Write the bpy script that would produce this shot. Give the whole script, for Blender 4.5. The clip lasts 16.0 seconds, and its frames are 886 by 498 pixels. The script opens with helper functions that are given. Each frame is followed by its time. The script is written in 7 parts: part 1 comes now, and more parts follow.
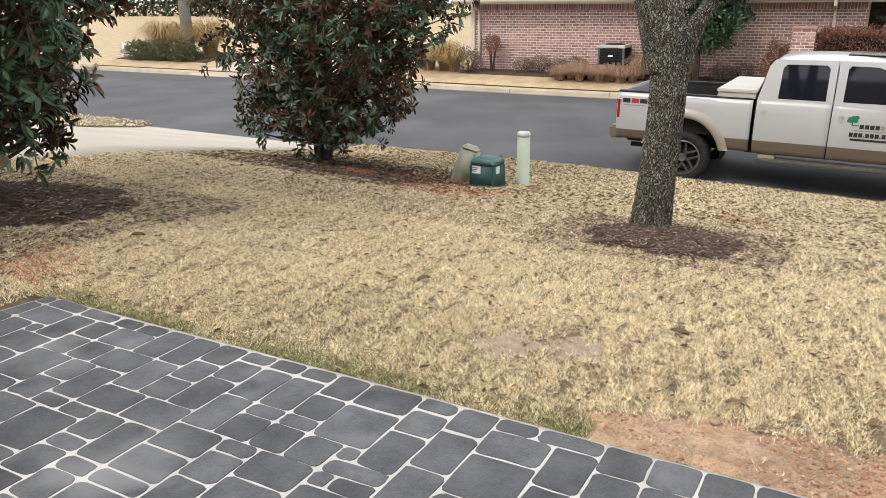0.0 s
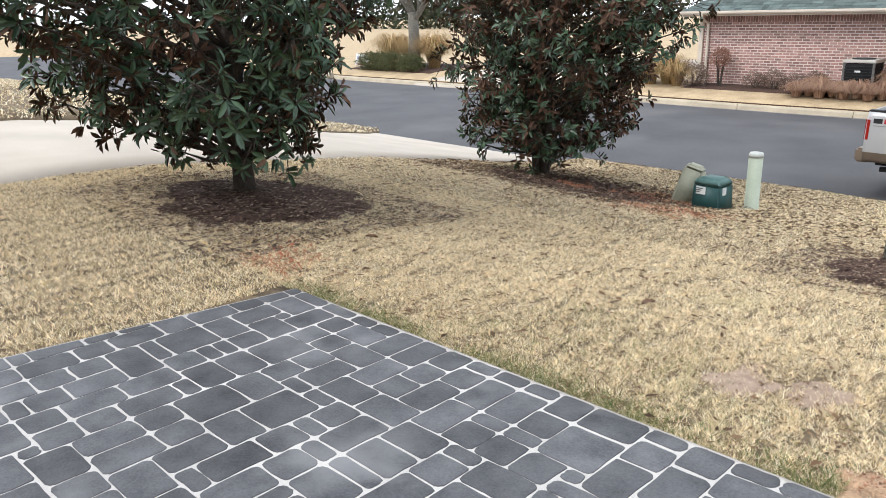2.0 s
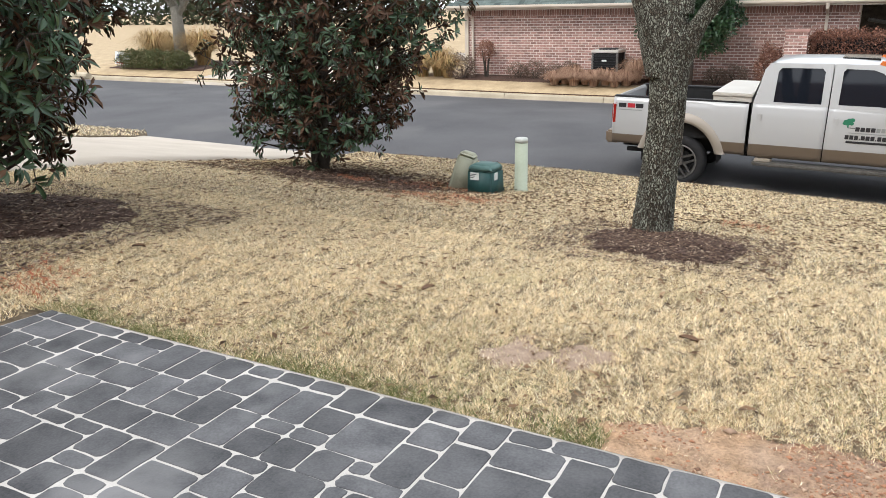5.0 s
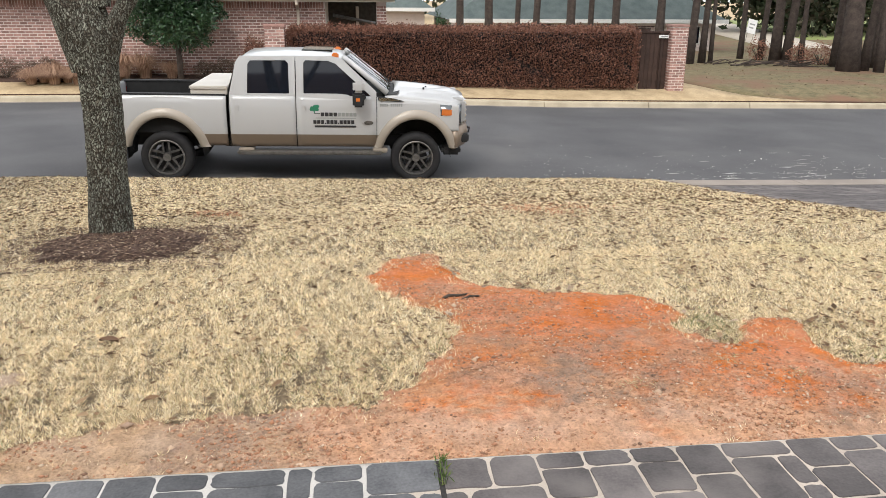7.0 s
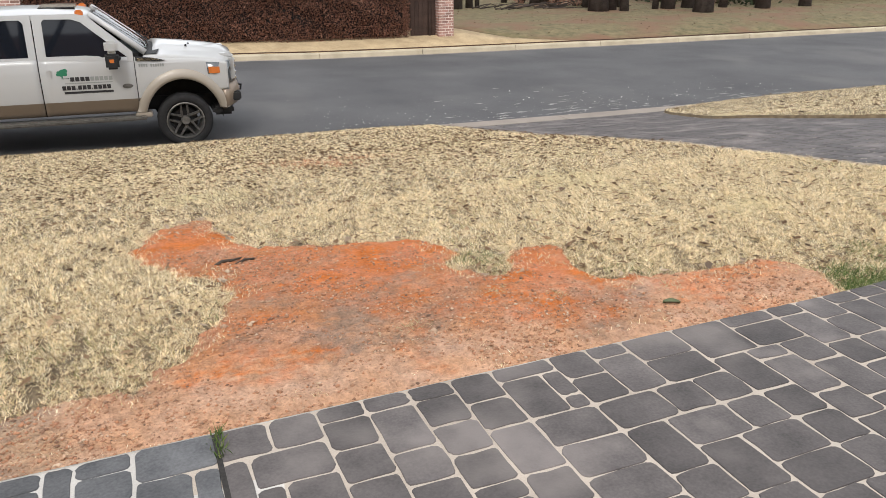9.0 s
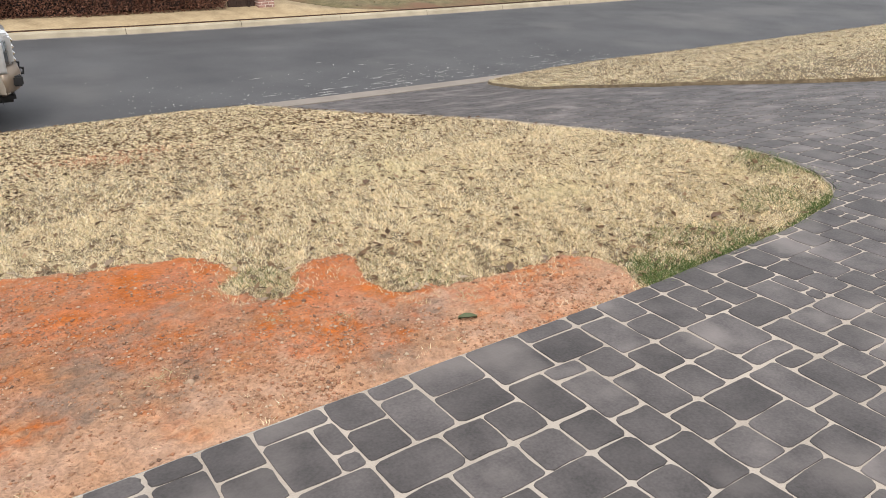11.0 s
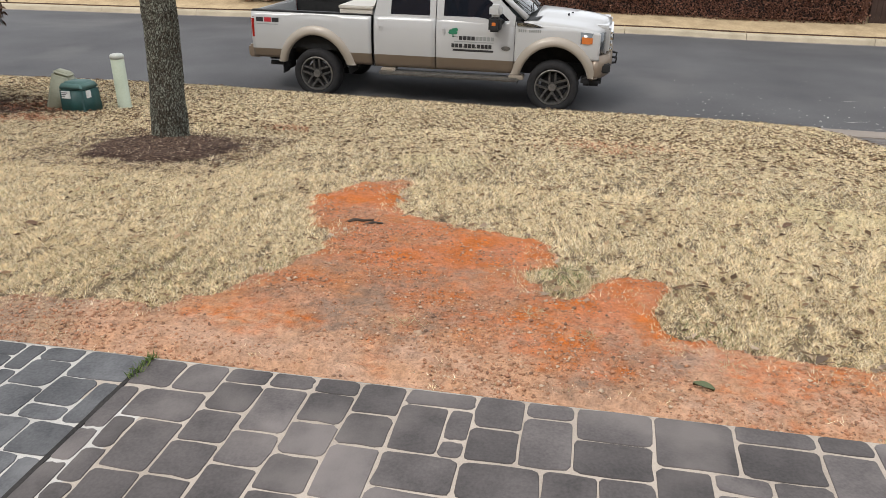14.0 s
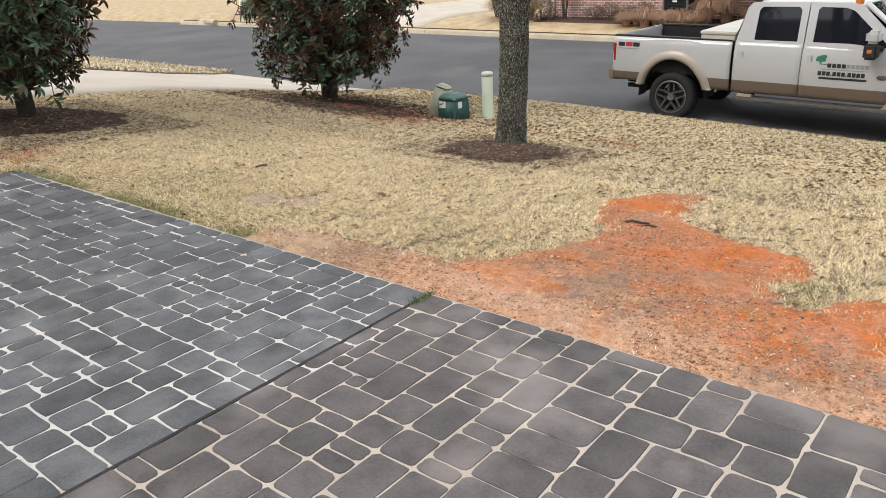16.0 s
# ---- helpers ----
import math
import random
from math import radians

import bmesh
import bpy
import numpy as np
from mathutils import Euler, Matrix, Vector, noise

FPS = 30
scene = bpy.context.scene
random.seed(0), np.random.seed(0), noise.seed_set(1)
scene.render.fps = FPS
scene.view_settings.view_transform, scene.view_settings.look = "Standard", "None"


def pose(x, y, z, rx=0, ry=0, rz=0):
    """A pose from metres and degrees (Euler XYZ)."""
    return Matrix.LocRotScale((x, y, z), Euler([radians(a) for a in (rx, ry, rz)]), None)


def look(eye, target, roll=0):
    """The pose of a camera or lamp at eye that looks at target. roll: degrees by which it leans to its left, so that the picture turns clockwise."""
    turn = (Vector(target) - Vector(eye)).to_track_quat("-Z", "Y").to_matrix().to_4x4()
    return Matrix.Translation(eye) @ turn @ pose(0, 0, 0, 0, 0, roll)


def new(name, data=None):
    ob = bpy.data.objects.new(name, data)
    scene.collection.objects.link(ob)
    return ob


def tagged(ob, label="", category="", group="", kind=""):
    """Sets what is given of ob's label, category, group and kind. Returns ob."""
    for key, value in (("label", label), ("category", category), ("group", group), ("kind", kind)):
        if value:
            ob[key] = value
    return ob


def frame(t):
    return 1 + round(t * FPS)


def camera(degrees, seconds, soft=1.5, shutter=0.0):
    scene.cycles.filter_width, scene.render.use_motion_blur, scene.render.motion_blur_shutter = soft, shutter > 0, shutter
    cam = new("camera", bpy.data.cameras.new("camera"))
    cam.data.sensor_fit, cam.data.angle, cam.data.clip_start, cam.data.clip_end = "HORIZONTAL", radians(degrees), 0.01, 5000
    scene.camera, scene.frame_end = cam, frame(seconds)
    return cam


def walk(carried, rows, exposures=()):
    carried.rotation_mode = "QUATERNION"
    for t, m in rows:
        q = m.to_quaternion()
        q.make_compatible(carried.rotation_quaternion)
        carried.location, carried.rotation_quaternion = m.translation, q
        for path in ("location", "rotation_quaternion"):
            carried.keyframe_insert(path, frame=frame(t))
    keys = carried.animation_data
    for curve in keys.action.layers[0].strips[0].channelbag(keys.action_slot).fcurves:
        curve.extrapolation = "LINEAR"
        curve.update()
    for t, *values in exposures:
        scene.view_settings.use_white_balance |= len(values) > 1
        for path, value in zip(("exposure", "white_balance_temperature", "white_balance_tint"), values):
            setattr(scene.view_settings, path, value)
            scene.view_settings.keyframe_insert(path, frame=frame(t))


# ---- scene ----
cam = camera(60.1, 16.0, soft=0.5)
PATH = [
    (0, (-0.002, 0.201, 1.436), (-0.920, 1.866, 0.816), -0.6),
    (0.5, (-0.070, 0.154, 1.454), (-1.287, 1.638, 0.893), -1.1),
    (1, (-0.092, 0.144, 1.460), (-1.417, 1.542, 0.921), -1.4),
    (1.5, (-0.097, 0.137, 1.457), (-1.438, 1.512, 0.900), -1.1),
    (2, (-0.111, 0.138, 1.459), (-1.453, 1.501, 0.874), -1.1),
    (2.5, (-0.116, 0.142, 1.455), (-1.441, 1.519, 0.865), -1.0),
    (3, (-0.113, 0.148, 1.460), (-1.386, 1.576, 0.876), -0.3),
    (3.2, (-0.111, 0.150, 1.458), (-1.360, 1.601, 0.880), -0.1),
    (5.3, (-0.037, 0.230, 1.437), (-0.754, 1.988, 0.809), -1.1),
    (5.5, (0.006, 0.265, 1.426), (-0.539, 2.078, 0.781), -0.6),
    (6, (0.191, 0.279, 1.433), (-0.030, 2.157, 0.782), -0.0),
    (6.5, (0.400, 0.282, 1.436), (0.374, 2.181, 0.807), 0.5),
    (7, (0.508, 0.283, 1.440), (0.724, 2.170, 0.813), 0.4),
    (7.5, (0.525, 0.285, 1.437), (0.851, 2.146, 0.783), -0.8),
    (8, (0.542, 0.284, 1.437), (0.957, 2.119, 0.757), -1.4),
    (8.5, (0.596, 0.294, 1.425), (1.185, 2.070, 0.719), -0.7),
    (9, (0.637, 0.291, 1.421), (1.347, 2.009, 0.681), -0.4),
    (9.5, (0.691, 0.298, 1.419), (1.504, 1.956, 0.651), -0.4),
    (10, (0.775, 0.373, 1.407), (1.748, 1.924, 0.604), -0.2),
    (10.2, (0.814, 0.437, 1.410), (1.855, 1.938, 0.595), -0.0),
    (12.3, (1.780, 0.641, 1.476), (2.725, 2.224, 0.700), 2.9),
    (12.5, (1.875, 0.671, 1.468), (2.663, 2.348, 0.715), 2.2),
    (13, (2.047, 0.647, 1.458), (2.381, 2.475, 0.719), -0.1),
    (13.5, (2.111, 0.503, 1.437), (2.045, 2.347, 0.666), -0.9),
    (14, (2.208, 0.337, 1.453), (1.842, 2.132, 0.651), -0.0),
    (14.5, (2.385, 0.295, 1.451), (1.773, 2.032, 0.671), -0.3),
    (15, (2.579, 0.238, 1.454), (1.690, 1.855, 0.683), -1.8),
    (15.5, (2.721, 0.079, 1.479), (1.629, 1.577, 0.730), -3.1),
    (16, (2.869, -0.041, 1.500), (1.674, 1.391, 0.776), -2.8),
]
walk(cam, [(t, look(eye, target, roll)) for t, eye, target, roll in PATH],
     exposures=[(0.0, 0.78, 6500, 10), (0.5, 0.84, 6250, 10), (1.5, 0.88, 6050, 10), (3.2, 0.86, 6100, 10), (5.5, 0.82, 6350, 10), (7.0, 0.74, 6500, 10),
                (9.0, 0.64, 6500, 10), (12.5, 0.60, 6500, 10), (13.5, 0.50, 6500, 10), (14.0, 0.52, 6500, 10), (16.0, 0.66, 6500, 10)])

# ---- light ----
SUN_ELEV, SUN_ROT = 48.0, 205.0
world = bpy.data.worlds.new("sky")
scene.world = world
world.use_nodes = True
wn, wl = world.node_tree.nodes, world.node_tree.links
bg = wn["Background"]
sky = wn.new("ShaderNodeTexSky")
sky.sky_type, sky.sun_disc = "NISHITA", False
sky.sun_elevation, sky.sun_rotation = radians(SUN_ELEV), radians(SUN_ROT)
sky.air_density, sky.dust_density, sky.ozone_density = 1.0, 4.0, 1.0
pale = wn.new("ShaderNodeMix")
pale.data_type = "RGBA"
pale.inputs[0].default_value = 0.8
wl.new(sky.outputs[0], pale.inputs[6])
pale.inputs[7].default_value = (9.0, 9.2, 9.5, 1)
wl.new(pale.outputs[2], bg.inputs[0])
bg.inputs[1].default_value = 0.115
sun = new("sun", bpy.data.lights.new("sun", "SUN"))
sun.data.energy, sun.data.angle, sun.data.color = 1.1, radians(22), (1.0, 0.96, 0.9)
az = radians(SUN_ROT)
sun.matrix_world = look((0, 0, 30), Vector((0, 0, 30)) - Vector((math.sin(az) * math.cos(radians(SUN_ELEV)), math.cos(az) * math.cos(radians(SUN_ELEV)), math.sin(radians(SUN_ELEV)))))


# ---- materials ----
def material(name, dark, light, rough=0.8, scale=8.0, fine=80.0, bump=0.3, metal=0.0, spread=0.0, spec=0.3, coat=0.0, dist=0.01, patch=None, patch_scale=1.0, patch_at=0.55, placed=False):
    """Two-scale mottled surface: coarse patches and fine grain between two colours, bump from both; spread: change from piece to piece."""
    m = bpy.data.materials.new(name)
    m.use_nodes = True
    n, l = m.node_tree.nodes, m.node_tree.links
    b = n["Principled BSDF"]
    b.inputs["Roughness"].default_value, b.inputs["Metallic"].default_value = rough, metal
    b.inputs["Specular IOR Level"].default_value, b.inputs["Coat Weight"].default_value = spec, coat
    co = n.new("ShaderNodeTexCoord")
    a, f = n.new("ShaderNodeTexNoise"), n.new("ShaderNodeTexNoise")
    a.inputs["Scale"].default_value, a.inputs["Detail"].default_value = scale, 5
    f.inputs["Scale"].default_value, f.inputs["Detail"].default_value = fine, 3
    at = n.new("ShaderNodeNewGeometry").outputs["Position"] if placed else co.outputs["Object"]
    l.new(at, a.inputs["Vector"])
    l.new(at, f.inputs["Vector"])
    mixf = n.new("ShaderNodeMath")
    mixf.operation = "MULTIPLY_ADD"
    l.new(f.outputs[0], mixf.inputs[0])
    mixf.inputs[1].default_value = 0.6
    l.new(a.outputs[0], mixf.inputs[2])
    ramp = n.new("ShaderNodeMapRange")
    ramp.inputs[1].default_value, ramp.inputs[2].default_value = 0.5, 1.1
    l.new(mixf.outputs[0], ramp.inputs[0])
    mix = n.new("ShaderNodeMix")
    mix.data_type = "RGBA"
    l.new(ramp.outputs[0], mix.inputs[0])
    mix.inputs[6].default_value, mix.inputs[7].default_value = (*dark, 1), (*light, 1)
    out = mix.outputs[2]
    if patch:
        p = n.new("ShaderNodeTexNoise")
        p.inputs["Scale"].default_value, p.inputs["Detail"].default_value = patch_scale, 4
        l.new(at, p.inputs["Vector"])
        pr = n.new("ShaderNodeMapRange")
        pr.inputs[1].default_value, pr.inputs[2].default_value = patch_at, patch_at + 0.15
        l.new(p.outputs[0], pr.inputs[0])
        pm = n.new("ShaderNodeMix")
        pm.data_type = "RGBA"
        l.new(pr.outputs[0], pm.inputs[0])
        l.new(out, pm.inputs[6])
        pm.inputs[7].default_value = (*patch, 1)
        out = pm.outputs[2]
    if spread:
        info, geo = n.new("ShaderNodeObjectInfo"), n.new("ShaderNodeNewGeometry")
        add = n.new("ShaderNodeMath")
        add.operation = "ADD"
        l.new(info.outputs["Random"], add.inputs[0])
        l.new(geo.outputs["Random Per Island"], add.inputs[1])
        fr = n.new("ShaderNodeMath")
        fr.operation = "FRACT"
        l.new(add.outputs[0], fr.inputs[0])
        rr = n.new("ShaderNodeMapRange")
        rr.inputs[3].default_value, rr.inputs[4].default_value = 1 - spread, 1 + spread
        l.new(fr.outputs[0], rr.inputs[0])
        hsv = n.new("ShaderNodeHueSaturation")
        l.new(rr.outputs[0], hsv.inputs["Value"])
        l.new(out, hsv.inputs["Color"])
        out = hsv.outputs[0]
    l.new(out, b.inputs["Base Color"])
    if bump:
        bp = n.new("ShaderNodeBump")
        bp.inputs["Strength"].default_value, bp.inputs["Distance"].default_value = bump, dist
        l.new(mixf.outputs[0], bp.inputs["Height"])
        l.new(bp.outputs[0], b.inputs["Normal"])
    return m


def leafy(name, colours, rough=0.6, patch=None, patch_scale=0.5, patch_at=0.5, spec=0.25, trans=0.0, mottle=0.0):
    """Colour drawn per island from a ramp, with a slow change over the place."""
    m = bpy.data.materials.new(name)
    m.use_nodes = True
    n, l = m.node_tree.nodes, m.node_tree.links
    b = n["Principled BSDF"]
    b.inputs["Roughness"].default_value, b.inputs["Specular IOR Level"].default_value = rough, spec
    geo, co = n.new("ShaderNodeNewGeometry"), n.new("ShaderNodeTexCoord")
    ramp = n.new("ShaderNodeValToRGB")
    ramp.color_ramp.interpolation = "LINEAR"
    while len(ramp.color_ramp.elements) < len(colours):
        ramp.color_ramp.elements.new(0.5)
    for i, c in enumerate(colours):
        e = ramp.color_ramp.elements[i]
        e.position, e.color = i / (len(colours) - 1), (*c, 1)
    l.new(geo.outputs["Random Per Island"], ramp.inputs[0])
    out = ramp.outputs[0]
    if patch:
        p = n.new("ShaderNodeTexNoise")
        p.inputs["Scale"].default_value, p.inputs["Detail"].default_value = patch_scale, 5
        l.new(co.outputs["Object"], p.inputs["Vector"])
        pr = n.new("ShaderNodeMapRange")
        pr.inputs[1].default_value, pr.inputs[2].default_value = patch_at, patch_at + 0.2
        pr.inputs[4].default_value = 0.8
        l.new(p.outputs[0], pr.inputs[0])
        pm = n.new("ShaderNodeMix")
        pm.data_type = "RGBA"
        l.new(pr.outputs[0], pm.inputs[0])
        l.new(out, pm.inputs[6])
        pm.inputs[7].default_value = (*patch, 1)
        out = pm.outputs[2]
    if mottle:
        p, pr, hv = n.new("ShaderNodeTexNoise"), n.new("ShaderNodeMapRange"), n.new("ShaderNodeHueSaturation")
        p.inputs["Scale"].default_value, p.inputs["Detail"].default_value, p.inputs["Roughness"].default_value = 24, 5, 0.7
        l.new(co.outputs["Object"], p.inputs["Vector"])
        pr.inputs[1].default_value, pr.inputs[2].default_value, pr.inputs[3].default_value, pr.inputs[4].default_value = 0.36, 0.64, 1 - 0.75 * mottle, 1 + 0.85 * mottle
        l.new(p.outputs[0], pr.inputs[0])
        l.new(pr.outputs[0], hv.inputs["Value"])
        l.new(out, hv.inputs["Color"])
        out = hv.outputs[0]
    l.new(out, b.inputs["Base Color"])
    if trans:
        tl, mx = n.new("ShaderNodeBsdfTranslucent"), n.new("ShaderNodeMixShader")
        l.new(out, tl.inputs["Color"])
        mx.inputs[0].default_value = trans
        l.new(b.outputs[0], mx.inputs[1])
        l.new(tl.outputs[0], mx.inputs[2])
        l.new(mx.outputs[0], n["Material Output"].inputs["Surface"])
    return m


M = {}
M["thatch"] = material("thatch", (0.052, 0.038, 0.023), (0.24, 0.18, 0.11), 0.95, 14, 70, 0.9)
M["grass"] = leafy("dormant_grass", [(0.11, 0.072, 0.043), (0.48, 0.35, 0.21), (0.95, 0.78, 0.52), (0.98, 0.87, 0.63), (0.42, 0.37, 0.17), (0.74, 0.57, 0.35), (0.98, 0.85, 0.60), (0.98, 0.92, 0.74)], 0.75, (0.76, 0.68, 0.42), 0.9, 0.58, trans=0.22, mottle=0.30)
M["green_grass"] = leafy("green_grass", [(0.06, 0.105, 0.028), (0.105, 0.165, 0.045), (0.22, 0.25, 0.09)], 0.6, trans=0.25)
M["far_lawn"] = material("far_lawn", (0.29, 0.215, 0.125), (0.50, 0.385, 0.235), 0.95, 2.5, 18, 0.5, dist=0.03)
M["pine_lawn"] = material("pine_lawn", (0.085, 0.078, 0.040), (0.22, 0.175, 0.098), 0.95, 3.5, 16, 0.6, dist=0.03, patch=(0.175, 0.105, 0.066), patch_scale=0.5, patch_at=0.47)
M["asphalt"] = material("asphalt", (0.058, 0.057, 0.060), (0.106, 0.104, 0.106), 0.85, 0.6, 60, 0.6, dist=0.006, patch=(0.112, 0.108, 0.107), patch_scale=0.35, patch_at=0.56)
M["concrete"] = material("concrete", (0.40, 0.35, 0.285), (0.51, 0.455, 0.38), 0.85, 1.2, 120, 0.25, dist=0.003)
M["kerb"] = material("kerb_concrete", (0.31, 0.27, 0.195), (0.50, 0.43, 0.32), 0.9, 2.0, 90, 0.4, dist=0.004)
M["gutter"] = material("gutter_concrete", (0.20, 0.172, 0.145), (0.29, 0.25, 0.215), 0.9, 2.0, 90, 0.4, dist=0.004)
M["grout"] = material("grout", (0.31, 0.265, 0.22), (0.50, 0.43, 0.365), 0.95, 3.0, 200, 0.4, dist=0.003, patch=(0.46, 0.41, 0.355), patch_scale=0.45, patch_at=0.54)
M["stone"] = material("stamped_stone", (0.050, 0.044, 0.043), (0.124, 0.109, 0.105), 0.60, 7.0, 110, 0.5, spread=0.24, spec=0.3, dist=0.005, patch=(0.172, 0.151, 0.142), patch_scale=2.2, patch_at=0.52, placed=True)
M["grout_west"] = material("pale_grout", (0.36, 0.34, 0.315), (0.57, 0.545, 0.51), 0.95, 3.0, 200, 0.4, dist=0.003)
M["stone_west"] = material("stamped_stone_blue_grey", (0.042, 0.043, 0.046), (0.124, 0.124, 0.128), 0.58, 7.0, 110, 0.5, spread=0.24, spec=0.32, dist=0.005, patch=(0.155, 0.155, 0.156), patch_scale=2.2, patch_at=0.54, placed=True)
M["brick"] = material("brick", (0.255, 0.142, 0.118), (0.405, 0.25, 0.21), 0.9, 6, 60, 0.3, spread=0.3)
M["mortar"] = material("mortar", (0.62, 0.54, 0.49), (0.76, 0.69, 0.63), 0.95, 5, 80, 0.2)
M["trim"] = material("cream_trim", (0.52, 0.45, 0.37), (0.62, 0.55, 0.46), 0.6, 3, 40, 0.05)
M["shingle"] = material("green_shingle", (0.062, 0.082, 0.076), (0.125, 0.152, 0.142), 0.95, 5, 60, 0.4, spread=0.3)
M["bark"] = material("lichened_bark", (0.045, 0.036, 0.028), (0.25, 0.23, 0.19), 0.95, 26, 70, 1.0, dist=0.03, patch=(0.36, 0.37, 0.32), patch_scale=24, patch_at=0.56)


def flaky_bark(name, crack, brown, grey, scale, squash):
    """Upright plates parted by dark cracks; each plate brown or lichen grey."""
    m = bpy.data.materials.new(name)
    m.use_nodes = True
    n, l = m.node_tree.nodes, m.node_tree.links
    b = n["Principled BSDF"]
    b.inputs["Roughness"].default_value, b.inputs["Specular IOR Level"].default_value = 0.95, 0.15
    co, mp = n.new("ShaderNodeTexCoord"), n.new("ShaderNodeMapping")
    mp.inputs["Scale"].default_value = (1, 1, squash)
    l.new(co.outputs["Object"], mp.inputs[0])
    wob, add = n.new("ShaderNodeTexNoise"), n.new("ShaderNodeVectorMath")
    wob.inputs["Scale"].default_value, wob.inputs["Detail"].default_value = 14, 4
    l.new(co.outputs["Object"], wob.inputs["Vector"])
    add.operation = "MULTIPLY_ADD"
    l.new(wob.outputs["Color"], add.inputs[0])
    add.inputs[1].default_value = (0.07, 0.07, 0.05)
    l.new(mp.outputs[0], add.inputs[2])
    edge, cell = n.new("ShaderNodeTexVoronoi"), n.new("ShaderNodeTexVoronoi")
    edge.feature = "DISTANCE_TO_EDGE"
    for v in (edge, cell):
        v.inputs["Scale"].default_value = scale
        l.new(add.outputs[0], v.inputs["Vector"])
    sep = n.new("ShaderNodeSeparateColor")
    l.new(cell.outputs["Color"], sep.inputs[0])
    big = n.new("ShaderNodeTexNoise")
    big.inputs["Scale"].default_value, big.inputs["Detail"].default_value = 5, 4
    l.new(co.outputs["Object"], big.inputs["Vector"])
    sm = n.new("ShaderNodeMath")
    sm.operation = "ADD"
    l.new(sep.outputs[0], sm.inputs[0])
    l.new(big.outputs[0], sm.inputs[1])
    mr = n.new("ShaderNodeMapRange")
    mr.inputs[1].default_value, mr.inputs[2].default_value = 0.55, 1.15
    l.new(sm.outputs[0], mr.inputs[0])
    mix, mix2 = n.new("ShaderNodeMix"), n.new("ShaderNodeMix")
    mix.data_type = mix2.data_type = "RGBA"
    l.new(mr.outputs[0], mix.inputs[0])
    mix.inputs[6].default_value, mix.inputs[7].default_value = (*brown, 1), (*grey, 1)
    er = n.new("ShaderNodeMapRange")
    er.inputs[1].default_value, er.inputs[2].default_value = 0.03, 0.26
    l.new(edge.outputs["Distance"], er.inputs[0])
    l.new(er.outputs[0], mix2.inputs[0])
    mix2.inputs[6].default_value = (*crack, 1)
    l.new(mix.outputs[2], mix2.inputs[7])
    l.new(mix2.outputs[2], b.inputs["Base Color"])
    bp = n.new("ShaderNodeBump")
    bp.inputs["Strength"].default_value, bp.inputs["Distance"].default_value = 1.0, 0.02
    l.new(er.outputs[0], bp.inputs["Height"])
    l.new(bp.outputs[0], b.inputs["Normal"])
    return m


M["oak_bark"] = flaky_bark("oak_bark", (0.040, 0.033, 0.026), (0.17, 0.145, 0.112), (0.40, 0.415, 0.34), 78, 0.40)
M["dark_bark"] = material("dark_bark", (0.035, 0.028, 0.022), (0.095, 0.08, 0.065), 0.95, 9, 45, 0.9, dist=0.02)
M["pine_bark"] = material("pine_bark", (0.028, 0.022, 0.019), (0.085, 0.066, 0.056), 0.95, 5, 30, 0.9, dist=0.03)
M["mulch"] = material("mulch", (0.035, 0.02, 0.014), (0.11, 0.065, 0.048), 0.95, 20, 90, 1.0, dist=0.02)
M["soil"] = None


# ---- shape of the land ----
PROFILE_Y = (-60, 2.5, 3.4, 4.1, 6.05, 7.5, 8.85, 10.5, 12.0)
PROFILE_Z = (0, 0, -0.02, -0.10, -0.30, -0.52, -0.76, -1.00, -1.15)
KERB_NEAR, KERB_FAR = 12.05, 21.6


def west(x, y):
    """The land rises gently to the west, but not the street."""
    return 0.03 * np.clip(-3.0 - x, 0, 11) * np.interp(y, (6, 12), (1, 0))


TILT_X = (-30, -15, -9, -5.5, -4, -2.5, -1, 0.7, 2.5, 4.3, 5.4, 9, 16, 30)
TILT_Z = (0.10, 0.05, 0.01, 0.01, 0.0, -0.045, -0.08, -0.13, -0.15, -0.18, -0.23, -0.29, -0.38, -0.50)


def tilt(x, y):
    """Towards the street the ground falls to the east."""
    return np.interp(x, TILT_X, TILT_Z) * np.interp(y, (4, 12), (0, 1))


def land(x, y):
    """Height of the near bank, driveway and lawns."""
    return np.interp(y, PROFILE_Y, PROFILE_Z) + west(x, y) + tilt(x, y) - 0.13 * np.exp(-((x + 4.8) / 1.4) ** 2 - ((y - 8.0) / 1.1) ** 2)


def paved_z(x, y):
    """Drives dip to the gutter where they meet the street."""
    t = np.clip((y - 10.9) / 1.15, 0, 1)
    return land(x, y) - 0.20 * t * t * (3 - 2 * t) - 0.05 * np.clip((y - 12.0) / 0.5, 0, 1)


def street(x, y):
    return np.interp(y, (12.0, 12.5, 17.0, 21.6), (-1.36, -1.39, -1.19, -1.27)) + tilt(x, y)


def verge(x, y):
    """Height of the far side of the street."""
    return np.interp(y, (21.6, 21.85, 22.9, 24.0, 60.0), (-1.14, -1.12, -0.90, -0.83, -0.75)) + tilt(x, y)


EDGE_Y = (2.40, 2.42, 2.44, 2.52, 2.65, 2.85, 3.2, 3.85, 4.7, 5.6, 6.8, 8.0, 9.5, 10.5, 11.5, 12.05)
EDGE_X = (3.40, 3.95, 4.45, 4.93, 5.21, 5.38, 5.50, 5.58, 5.54, 5.46, 5.42, 5.50, 5.64, 5.62, 5.45, 5.25)


